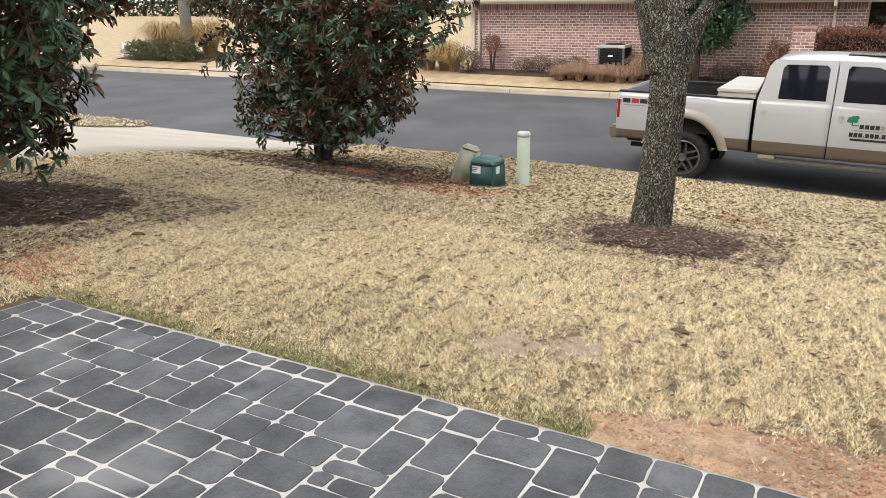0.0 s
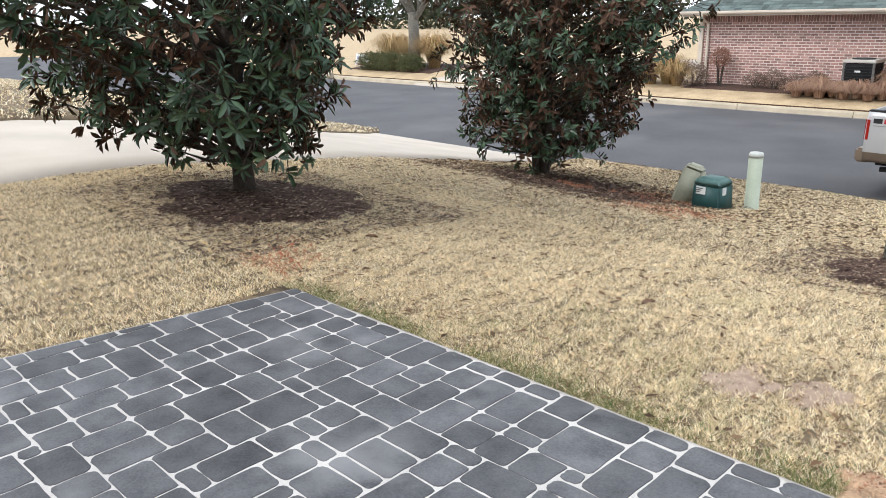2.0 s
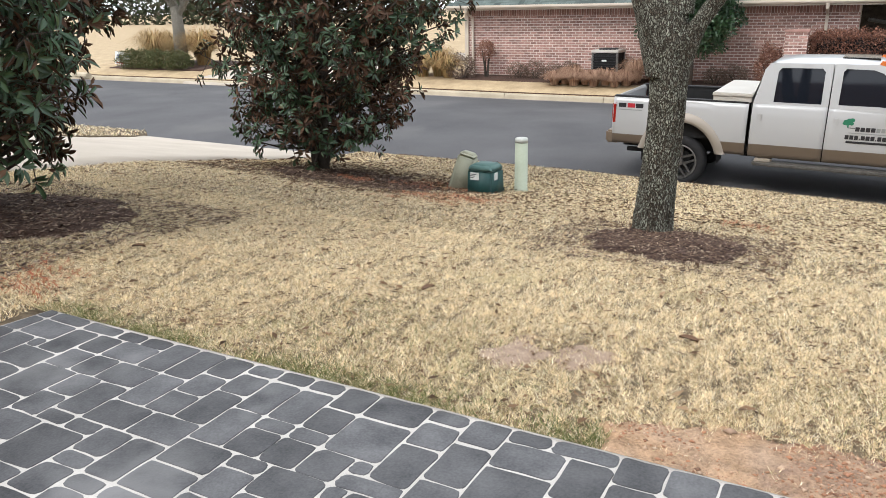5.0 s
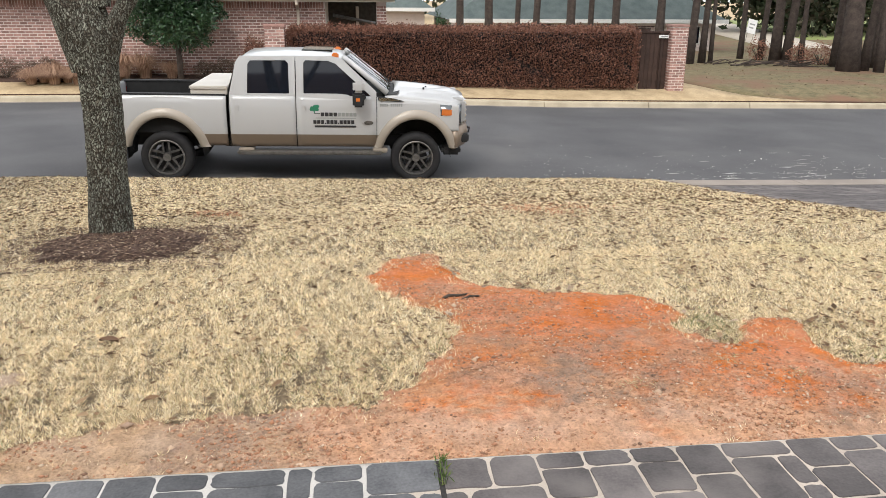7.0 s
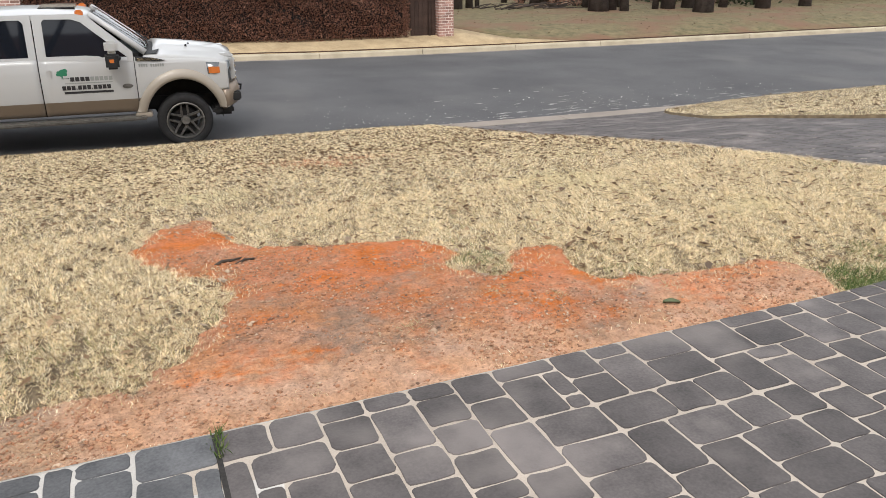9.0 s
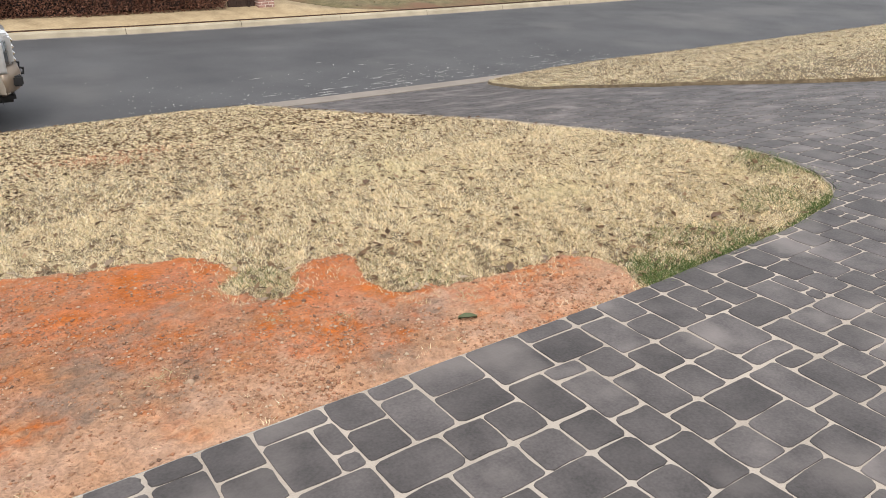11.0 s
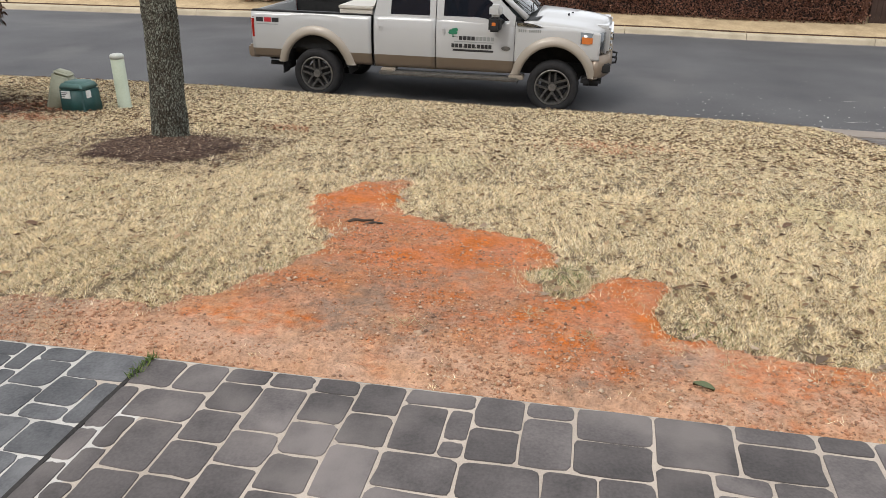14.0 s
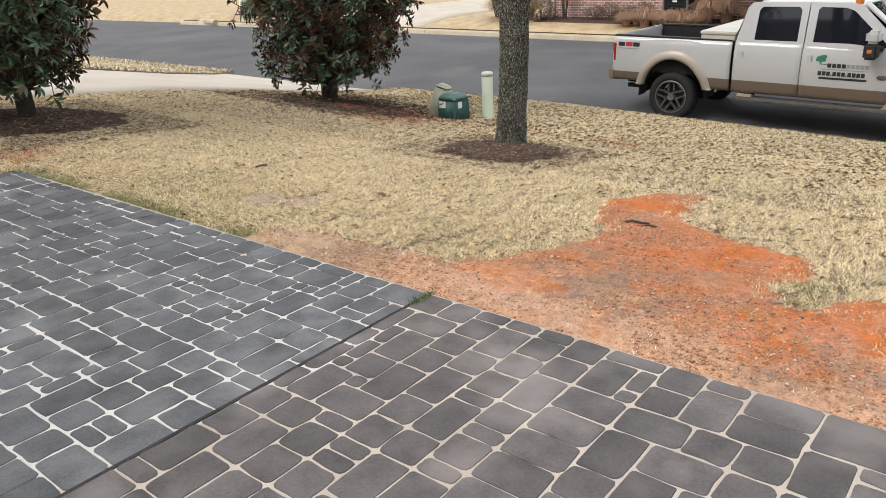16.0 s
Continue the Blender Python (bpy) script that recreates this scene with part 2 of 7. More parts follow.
def edge_x(y):
    """Where the big lawn ends and the paved drive begins, on the east."""
    return np.interp(y, EDGE_Y, EDGE_X)


def rim_y(x):
    """The same edge round the tip of the lawn, by x."""
    return np.interp(x, EDGE_X[:8], EDGE_Y[:8])


ISLAND_Y = 4.0


def island_x(y):
    """West edge of the small lawn between drive and street."""
    return np.interp(y, (4.0, 4.5, 5.2, 6.2, 7.2, 8.4, 9.5, 10.3, 10.8, 11.05, 11.4, 11.7, 12.05), (9.4, 8.97, 8.55, 8.02, 7.95, 8.05, 8.45, 8.8, 9.05, 9.3, 10.2, 11.2, 13.0))


def court_x(y):
    """West edge of the paved court."""
    return np.interp(y, (-8, 1.0, 2.4), (-5.2, -3.69, -3.475))


def lawn_west(y):
    """Where the big lawn meets the neighbour's drive."""
    return np.interp(y, (-14, 2, 7, 8.5, 11, 12.05), (-7.7, -7.4, -7.2, -7.5, -7.95, -8.2))


def neighbour_x(y):
    """East edge of the neighbour's lawn."""
    return np.interp(y, (-14, 4, 7.4, 9, 10.5, 11.3, 12.05), (-11.6, -11.3, -10.9, -11.65, -12.4, -13.0, -13.9))


# ---- helpers for meshes ----
def mesh_ob(name, verts, faces, mats, smooth=False, index=None):
    me = bpy.data.meshes.new(name)
    me.from_pydata([tuple(v) for v in verts], [], faces)
    for m in (mats if isinstance(mats, (list, tuple)) else [mats]):
        me.materials.append(m)
    if index is not None:
        me.polygons.foreach_set("material_index", index)
    if smooth:
        me.polygons.foreach_set("use_smooth", [True] * len(me.polygons))
    me.update()
    return new(name, me)


def tri_ob(name, tris, mats, index=None, smooth=False):
    """A mesh from an array of corners: n x k x 3 (k corners to a face, shared by none)."""
    tris = np.asarray(tris, dtype=np.float32)
    n, k = tris.shape[:2]
    me = bpy.data.meshes.new(name)
    me.vertices.add(n * k)
    me.vertices.foreach_set("co", tris.reshape(-1))
    me.loops.add(n * k)
    me.loops.foreach_set("vertex_index", np.arange(n * k, dtype=np.int32))
    me.polygons.add(n)
    me.polygons.foreach_set("loop_start", np.arange(0, n * k, k, dtype=np.int32))
    me.polygons.foreach_set("loop_total", np.full(n, k, dtype=np.int32))
    for m in (mats if isinstance(mats, (list, tuple)) else [mats]):
        me.materials.append(m)
    if index is not None:
        me.polygons.foreach_set("material_index", np.asarray(index, dtype=np.int32))
    me.update(calc_edges=True)
    return new(name, me)


def indexed_ob(name, verts, faces, mats, smooth=False, index=None):
    """A mesh from arrays: verts n x 3, faces m x k."""
    verts, faces = np.asarray(verts, dtype=np.float32), np.asarray(faces, dtype=np.int32)
    me = bpy.data.meshes.new(name)
    me.vertices.add(len(verts))
    me.vertices.foreach_set("co", verts.reshape(-1))
    k = faces.shape[1]
    me.loops.add(faces.size)
    me.loops.foreach_set("vertex_index", faces.reshape(-1))
    me.polygons.add(len(faces))
    me.polygons.foreach_set("loop_start", np.arange(0, faces.size, k, dtype=np.int32))
    me.polygons.foreach_set("loop_total", np.full(len(faces), k, dtype=np.int32))
    for m in (mats if isinstance(mats, (list, tuple)) else [mats]):
        me.materials.append(m)
    if index is not None:
        me.polygons.foreach_set("material_index", np.asarray(index, dtype=np.int32))
    if smooth:
        me.polygons.foreach_set("use_smooth", np.ones(len(faces), dtype=bool))
    me.update(calc_edges=True)
    return new(name, me)


def sheet(name, ys, left, right, height, mat, nx=40, skirt=0.0, smooth=True):
    """A sheet of ground between two edges given as functions of y; a skirt goes down round its rim."""
    ys = np.asarray(ys, float)
    t = np.linspace(0, 1, nx)
    L, R = left(ys), right(ys)
    X = L[:, None] + (R - L)[:, None] * t
    Y = np.repeat(ys[:, None], nx, 1)
    Z = height(X, Y)
    V = np.stack([X, Y, Z], -1).reshape(-1, 3)
    ids = np.arange(len(ys) * nx).reshape(len(ys), nx)
    F = np.stack([ids[:-1, :-1], ids[:-1, 1:], ids[1:, 1:], ids[1:, :-1]], -1).reshape(-1, 4)
    if skirt:
        rim = np.concatenate([ids[0, :], ids[1:, -1], ids[-1, -2::-1], ids[-2:0:-1, 0]])
        low = V[rim] - (0, 0, skirt)
        k = len(V) + np.arange(len(rim))
        F2 = np.stack([rim, k, np.roll(k, -1), np.roll(rim, -1)], -1)
        V, F = np.concatenate([V, low]), np.concatenate([F, F2])
    return indexed_ob(name, V, F, mat, smooth)


def const(c):
    return lambda y: np.full_like(np.asarray(y, float), c)


def structure(ob, label, category):
    return tagged(ob, label, category, kind="structure")


def box_bm(bm, x0, x1, y0, y1, z0, z1, bevel=0.0, seg=2):
    r = bmesh.ops.create_cube(bm, size=1)
    vs = r["verts"]
    for v in vs:
        v.co = Vector(((x0 + x1) / 2 + v.co.x * (x1 - x0), (y0 + y1) / 2 + v.co.y * (y1 - y0), (z0 + z1) / 2 + v.co.z * (z1 - z0)))
    if bevel:
        es = list({e for v in vs for e in v.link_edges})
        bmesh.ops.bevel(bm, geom=es, offset=bevel, segments=seg, affect="EDGES", clamp_overlap=True)
    return bm


def box(x0, x1, y0, y1, z0, z1, bevel=0.0, seg=2):
    return box_bm(bmesh.new(), x0, x1, y0, y1, z0, z1, bevel, seg)


def part(name, bm, mat, parent=None, label="", smooth=False):
    """Links a bmesh as one mesh object, under a thing if one is given."""
    me = bpy.data.meshes.new(name)
    bm.normal_update()
    bm.to_mesh(me)
    bm.free()
    for m in (mat if isinstance(mat, (list, tuple)) else [mat]):
        me.materials.append(m)
    if smooth:
        me.polygons.foreach_set("use_smooth", [True] * len(me.polygons))
    ob = new(name, me)
    if parent is not None:
        ob.parent = parent
    if label:
        tagged(ob, label)
    return ob


def empty(name, m=None):
    ob = new(name)
    ob.empty_display_size = 0.2
    if m is not None:
        ob.matrix_basis = m
    return ob


def tube(bm, points, radii, sides=10, cap=True):
    """A tapered tube along points."""
    rings = []
    pts = [Vector(p) for p in points]
    side = None
    for i, p in enumerate(pts):
        d = (pts[min(i + 1, len(pts) - 1)] - pts[max(i - 1, 0)]).normalized()
        if side is None:
            side = d.orthogonal().normalized()
        side = (side - d * side.dot(d)).normalized()
        up = d.cross(side)
        r = radii[i] if isinstance(radii, (list, tuple)) else radii
        rings.append([bm.verts.new(p + (side * math.cos(a) + up * math.sin(a)) * r) for a in (2 * math.pi * k / sides for k in range(sides))])
    for a, b in zip(rings, rings[1:]):
        for k in range(sides):
            bm.faces.new((a[k], a[(k + 1) % sides], b[(k + 1) % sides], b[k]))
    if cap:
        bm.faces.new(rings[0][::-1])
        bm.faces.new(rings[-1])
    return bm


# ---- ground, street, drives, lawns ----
gx = np.concatenate([np.linspace(-400, -45, 8), np.linspace(-40, 40, 81), np.linspace(45, 400, 8)])
gy = np.concatenate([np.linspace(-300, -20, 6), np.linspace(-16, 60, 153), np.linspace(65, 500, 10)])
GX, GY = np.meshgrid(gx, gy)
GZ = np.where(GY < KERB_NEAR, land(GX, GY), np.where(GY < KERB_FAR, street(GX, GY), verge(GX, GY))) - 0.14
GZ = np.where((GY > 11.5) & (GY < 22.2), np.minimum(GZ, street(GX, GY) - 0.14), GZ)
ids = np.arange(GX.size).reshape(GX.shape)
ground = structure(indexed_ob("ground", np.stack([GX, GY, GZ], -1).reshape(-1, 3), np.stack([ids[:-1, :-1], ids[:-1, 1:], ids[1:, 1:], ids[1:, :-1]], -1).reshape(-1, 4), M["far_lawn"], True), "dry tan open ground reaching to the horizon", "ground")

road = structure(sheet("road", np.linspace(12.0, 21.62, 20), const(-30.9), const(60.0), street, M["asphalt"], 90), "grey worn asphalt street with a low crown", "road")
side_road = structure(sheet("side_road", np.linspace(12.0, 62, 30), const(-70.0), const(-30.8), lambda x, y: np.where(y < 21.6, street(x, y), -1.27 + tilt(x, y)), M["asphalt"], 20), "grey asphalt side street joining the road", "road")

lawn = structure(sheet("lawn", np.linspace(2.4, 12.05, 70), lawn_west, edge_x, land, M["thatch"], 70, skirt=0.25), "dormant tan lawn sloping down to the street", "lawn")
court_lawn = structure(sheet("lawn_4", np.linspace(-12, 2.4, 40), lawn_west, lambda y: court_x(y) + 0.1, land, M["thatch"], 20, skirt=0.2), "dormant tan lawn west of the court", "lawn")
island = structure(sheet("lawn_2", np.linspace(ISLAND_Y, 12.05, 56), island_x, const(34.0), lambda x, y: land(x, y) + 0.055, M["thatch"], 60, skirt=0.2), "dormant tan lawn strip between paved drive and street", "lawn")
west_lawn = structure(sheet("lawn_3", np.linspace(-14, 12.05, 50), const(-60.0), neighbour_x, lambda x, y: land(x, y) + 0.03, M["thatch"], 40, skirt=0.2), "neighbour's dormant tan lawn", "lawn")
west_drive = structure(sheet("west_driveway", np.linspace(-14, 12.05, 50), const(-14.5), lambda y: lawn_west(y) + 0.04, lambda x, y: paved_z(x, y) + 0.012, M["concrete"], 12, skirt=0.2), "pale cream concrete driveway of the neighbouring house", "driveway")

JOINT_X = 0.7375
drive_y = np.concatenate([np.linspace(-8, 2.394, 40), np.linspace(2.396, 2.56, 9), np.linspace(2.6, ISLAND_Y - 0.01, 16), np.linspace(ISLAND_Y, 12.05, 56), np.linspace(12.15, 12.5, 5)])
drive = structure(sheet("driveway", drive_y, lambda y: np.where(y < 2.395, court_x(y), edge_x(y)), lambda y: np.where(y < ISLAND_Y, 34.0, island_x(y)), lambda x, y: paved_z(x, y) + 0.021, M["grout"], 120, skirt=0.12), "dark grey stamped concrete driveway with pale joints", "driveway")
drive.data.materials.append(M["grout_west"])
for f in drive.data.polygons:
    if f.center.x < JOINT_X and f.center.y < 2.41:
        f.material_index = 1


def kerb_run(name, x0, x1, y, height, face, side):
    """A kerb with gutter pan, as one swept profile cut into lengths by joints."""
    run = structure(empty(name), "weathered cream concrete kerb and gutter with joints", "kerb")
    xs = np.arange(x0, x1, 3.05)
    for a in xs:
        b = min(a + 3.035, x1)
        pieces = [("gutter_pan", ((0.45, -0.004), (0.02, 0.006), (0.02, -0.2), (0.45, -0.2)), M["gutter"])]
        if face:
            pieces.append(("kerb_stone", ((0.02, 0.004), (-0.005, face * 0.8), (-0.03, face + 0.008), (-0.06, face + 0.015), (-0.17, face + 0.015), (-0.19, -0.2), (0.02, -0.2)), M["kerb"]))
            # dark strip standing in for the shadow line between kerb and lawn
            pieces.append(("shade_strip", ((-0.195, -0.2), (-0.195, face + 0.045), (-0.24, face + 0.05), (-0.26, -0.2)), M["mulch"]))
        for kind, prof, stuff in pieces:
            bm = bmesh.new()
            n = max(2, int((b - a) / 1.0) + 1)
            rings = []
            for x in np.linspace(a, b, n):
                z = float(height(np.array([x]), np.array([y]))[0])
                rings.append([bm.verts.new((x, y + side * p, z + q)) for p, q in prof])
            for r, t in zip(rings, rings[1:]):
                for k in range(len(prof)):
                    bm.faces.new((r[k], t[k], t[(k + 1) % len(prof)], r[(k + 1) % len(prof)]))
            bm.faces.new(rings[0])
            bm.faces.new(rings[-1][::-1])
            bmesh.ops.recalc_face_normals(bm, faces=bm.faces)
            part(kind, bm, stuff, run)
    return run


far_kerb = kerb_run("kerb_far", -30.8, 60, KERB_FAR, street, 0.13, -1)
far_verge = structure(sheet("far_lawn", np.linspace(21.75, 62, 60), const(-30.8), lambda y: np.interp(y, (21.75, 22.4, 23.2, 24.5, 27, 62), (14.5, 12.2, 11.3, 10.9, 10.6, 10.6)), verge, M["far_lawn"], 60, skirt=0.1), "dry tan grass verge and yards across the street", "lawn")
pine_lot = structure(sheet("pine_lot", np.linspace(21.75, 62, 60), lambda y: np.interp(y, (21.75, 22.4, 23.2, 24.5, 27, 62), (14.5, 12.2, 11.3, 10.9, 10.6, 10.6)), const(70.0), verge, M["pine_lawn"], 60, skirt=0.1), "patchy grass and pine straw of an open lot", "lawn")
for k, (x0, x1, y) in enumerate(((-30.8, 5.2, KERB_NEAR - 0.03), (5.2, 13.2, KERB_NEAR + 0.43), (13.2, 60, KERB_NEAR - 0.03))):
    kerb_run("kerb_near_%d" % (k + 1), x0, x1, y, lambda x, y: street(x, np.full_like(x, 12.3)) + 0.016, 0.0, 1)


# ---- bare soil ----
SOIL = ((-0.66, 2.38), (-0.67, 2.62), (-0.5, 2.73), (0.04, 2.78), (0.45, 2.77), (0.61, 2.84), (0.86, 3.2), (0.99, 3.55), (0.82, 3.9), (0.61, 4.28), (0.55, 4.6), (0.68, 5.0), (0.97, 5.25), (1.03, 4.65), (1.16, 4.3), (1.34, 4.18), (1.98, 3.96), (2.12, 3.6), (1.93, 3.4), (2.05, 3.22), (2.2, 3.27), (2.34, 3.43), (2.58, 3.48), (2.48, 3.08), (2.54, 2.96), (3.05, 2.87), (3.30, 2.86), (3.44, 2.76), (3.47, 2.62), (3.39, 2.38))


def in_poly(x, y, poly):
    x, y = np.asarray(x, float), np.asarray(y, float)
    inside = np.zeros(x.shape, bool)
    n = len(poly)
    for i in range(n):
        (x0, y0), (x1, y1) = poly[i], poly[(i + 1) % n]
        cross = ((y0 > y) != (y1 > y)) & (x < (x1 - x0) * (y - y0) / ((y1 - y0) or 1e-9) + x0)
        inside ^= cross
    return inside


def wave(x, y, s, seed):
    """Cheap smooth noise, about -1 to 1."""
    r = np.random.RandomState(seed)
    out = np.zeros(np.broadcast(x, y).shape)
    for k in range(6):
        a, p, f = r.uniform(0, 6.28), r.uniform(0, 6.28), s * r.uniform(0.6, 2.2)
        out = out + np.sin((x * math.cos(a) + y * math.sin(a)) * f + p)
    return out / 3.0


def soil_mask(x, y):
    dx, dy = 0.035 * wave(x, y, 14, 3) + 0.035 * wave(x, y, 50, 4), 0.035 * wave(x, y, 14, 5) + 0.035 * wave(x, y, 50, 6)
    return in_poly(x + dx, y + dy, SOIL)


def blob(x, y, cx, cy, r, rag=0.35, seed=1):
    return np.clip(1.6 - np.hypot(x - cx, y - cy) / r + rag * wave(x, y, 9, seed) + 0.5 * rag * wave(x, y, 30, seed + 7), 0, 1)


MULCH = ((-1.20, 5.78, 0.62, 0.62), (-5.45, 3.5, 0.95, 0.82), (-5.55, 7.95, 1.05, 1.0))


def mulch_depth(x, y):
    d = np.zeros(np.broadcast(x, y).shape)
    for cx, cy, a, b in MULCH:
        d = np.maximum(d, 1.0 - ((x - cx) / a) ** 2 - ((y - cy) / b) ** 2 + 0.18 * wave(x, y, 7, 8) + 0.1 * wave(x, y, 25, 10))
    return d


def soil_material():
    m = bpy.data.materials.new("red_clay_soil")
    m.use_nodes = True
    n, l = m.node_tree.nodes, m.node_tree.links
    b = n["Principled BSDF"]
    b.inputs["Roughness"].default_value, b.inputs["Specular IOR Level"].default_value = 0.95, 0.15
    co, at = n.new("ShaderNodeTexCoord"), n.new("ShaderNodeAttribute")
    at.attribute_name = "tone"
    a, f = n.new("ShaderNodeTexNoise"), n.new("ShaderNodeTexNoise")
    a.inputs["Scale"].default_value, a.inputs["Detail"].default_value = 19, 8
    f.inputs["Scale"].default_value, f.inputs["Detail"].default_value = 85, 8
    l.new(co.outputs["Object"], a.inputs["Vector"])
    l.new(co.outputs["Object"], f.inputs["Vector"])
    hsv = n.new("ShaderNodeHueSaturation")
    mr = n.new("ShaderNodeMapRange")
    mr.inputs[1].default_value, mr.inputs[2].default_value, mr.inputs[3].default_value, mr.inputs[4].default_value = 0.36, 0.64, 0.66, 1.20
    add = n.new("ShaderNodeMath")
    add.operation = "MULTIPLY_ADD"
    add.inputs[1].default_value = 0.5
    l.new(a.outputs[0], add.inputs[0])
    half = n.new("ShaderNodeMath")
    half.operation = "MULTIPLY"
    half.inputs[1].default_value = 0.5
    l.new(f.outputs[0], half.inputs[0])
    l.new(half.outputs[0], add.inputs[2])
    l.new(add.outputs[0], mr.inputs[0])
    l.new(mr.outputs[0], hsv.inputs["Value"])
    sat, sr = n.new("ShaderNodeTexNoise"), n.new("ShaderNodeMapRange")
    sat.inputs["Scale"].default_value, sat.inputs["Detail"].default_value = 4.5, 7
    l.new(co.outputs["Object"], sat.inputs["Vector"])
    sr.inputs[1].default_value, sr.inputs[2].default_value, sr.inputs[3].default_value, sr.inputs[4].default_value = 0.30, 0.62, 0.92, 1.10
    l.new(sat.outputs[0], sr.inputs[0])
    l.new(sr.outputs[0], hsv.inputs["Saturation"])
    l.new(at.outputs["Color"], hsv.inputs["Color"])
    l.new(hsv.outputs[0], b.inputs["Base Color"])
    bp = n.new("ShaderNodeBump")
    bp.inputs["Strength"].default_value, bp.inputs["Distance"].default_value = 1.0, 0.035
    l.new(add.outputs[0], bp.inputs["Height"])
    l.new(bp.outputs[0], b.inputs["Normal"])
    return m


M["soil"] = soil_material()
sx, sy = np.arange(-0.85, 3.75, 0.0125), np.arange(2.36, 5.45, 0.0125)
SX, SY = np.meshgrid(sx, sy)
inside = soil_mask(SX, SY)
soft = inside.astype(float)
for _ in range(8):
    soft = (soft + np.roll(soft, 1, 0) + np.roll(soft, -1, 0) + np.roll(soft, 1, 1) + np.roll(soft, -1, 1)) / 5
SZ = land(SX, SY) - 0.010 + 0.030 * soft + 0.0025 * wave(SX, SY, 9, 11) * soft + 0.0038 * wave(SX, SY, 55, 12) * soft + 0.0025 * wave(SX, SY, 110, 13) * np.clip(0.6 + wave(SX, SY, 6, 14), 0, 1.5) + np.random.RandomState(5).normal(0, 0.0018, SX.shape)
SZ = np.where(soft > 0.75, np.maximum(SZ, land(SX, SY) + 0.006), SZ)
SZ = np.where(SY < 2.45, np.minimum(SZ, land(SX, SY) + 0.014), SZ)
ids = np.arange(SX.size).reshape(SX.shape)
keep = (soft[:-1, :-1] > 0.02)
F = np.stack([ids[:-1, :-1], ids[:-1, 1:], ids[1:, 1:], ids[1:, :-1]], -1)[keep]
soil = indexed_ob("bare_soil", np.stack([SX, SY, SZ], -1).reshape(-1, 3), F, M["soil"], True)
structure(soil, "bare orange clay soil patch beside the driveway", "soil")


def soil_z(x, y):
    """Height of the clay at points inside the patch."""
    return SZ[np.clip(((y - sy[0]) / 0.0125 + 0.5).astype(int), 0, len(sy) - 1), np.clip(((x - sx[0]) / 0.0125 + 0.5).astype(int), 0, len(sx) - 1)]


orange = np.maximum.reduce([blob(SX, SY, 0.82, 4.6, 0.38, 0.3, 21), blob(SX, SY, 1.7, 3.75, 0.42, 0.5, 22), blob(SX, SY, 2.42, 3.2, 0.34, 0.5, 23), 0.75 * blob(SX, SY, 1.25, 3.8, 0.3, 0.6, 24), 0.7 * blob(SX, SY, 2.2, 2.95, 0.25, 0.7, 25), 0.5 * blob(SX, SY, 0.95, 2.85, 0.2, 0.7, 26), 0.55 * blob(SX, SY, 3.0, 2.85, 0.3, 0.7, 31), 0.45 * blob(SX, SY, 1.55, 3.1, 0.25, 0.8, 35)])
grey = np.maximum.reduce([0.85 * blob(SX, SY, 1.45, 3.15, 0.32, 0.7, 27), 0.45 * blob(SX, SY, 2.35, 2.75, 0.2, 0.8, 28), 0.5 * blob(SX, SY, 0.1, 2.62, 0.2, 0.9, 36), 0.4 * blob(SX, SY, 1.1, 3.5, 0.25, 0.9, 37), 0.4 * blob(SX, SY, 1.9, 3.1, 0.2, 0.9, 38)])
pale = np.clip((3.08 - SY) / 0.35 + 0.4 * wave(SX, SY, 8, 29), 0, 1)
west_pale = np.clip((0.45 - SX) / 0.35 + 0.3 * wave(SX, SY, 9, 30), 0, 1)
C = np.zeros(SX.shape + (4,)) + (0.46, 0.235, 0.135, 1)
speck = np.random.RandomState(8)
for w, c in ((pale, (0.52, 0.315, 0.205, 1)), (west_pale, (0.45, 0.31, 0.205, 1)), (grey, (0.29, 0.195, 0.142, 1)), (orange * 0.9, (0.53, 0.185, 0.078, 1))):
    w = np.clip(w + (w * (1 - w)) * (0.9 * wave(SX, SY, 34, 15) + 1.3 * wave(SX, SY, 110, 16) + speck.normal(0, 0.5, SX.shape)), 0, 1)
    C = C * (1 - w[..., None]) + np.array(c) * w[..., None]
ca = soil.data.color_attributes.new("tone", "FLOAT_COLOR", "POINT")
ca.data.foreach_set("color", C.astype(np.float32).reshape(-1))

# ---- things that lie scattered: numpy builders ----
RS = np.random.RandomState(42)


def lawn_here(x, y):
    """True where turf grows on the big lawn."""
    on = (y < 12.0) & (x > lawn_west(y) + 0.06) & (np.where(y < 2.402, x < court_x(y) - 0.03, x < edge_x(y) + 0.025))
    return on & ~soil_mask(x, y) & (mulch_depth(x, y) < 0.02)


def thin_spot(x, y):
    """Thin turf over pale soil."""
    return np.maximum(blob(x, y, -1.27, 3.02, 0.11, 0.6, 41), 0.8 * blob(x, y, -0.95, 3.13, 0.10, 0.6, 42))


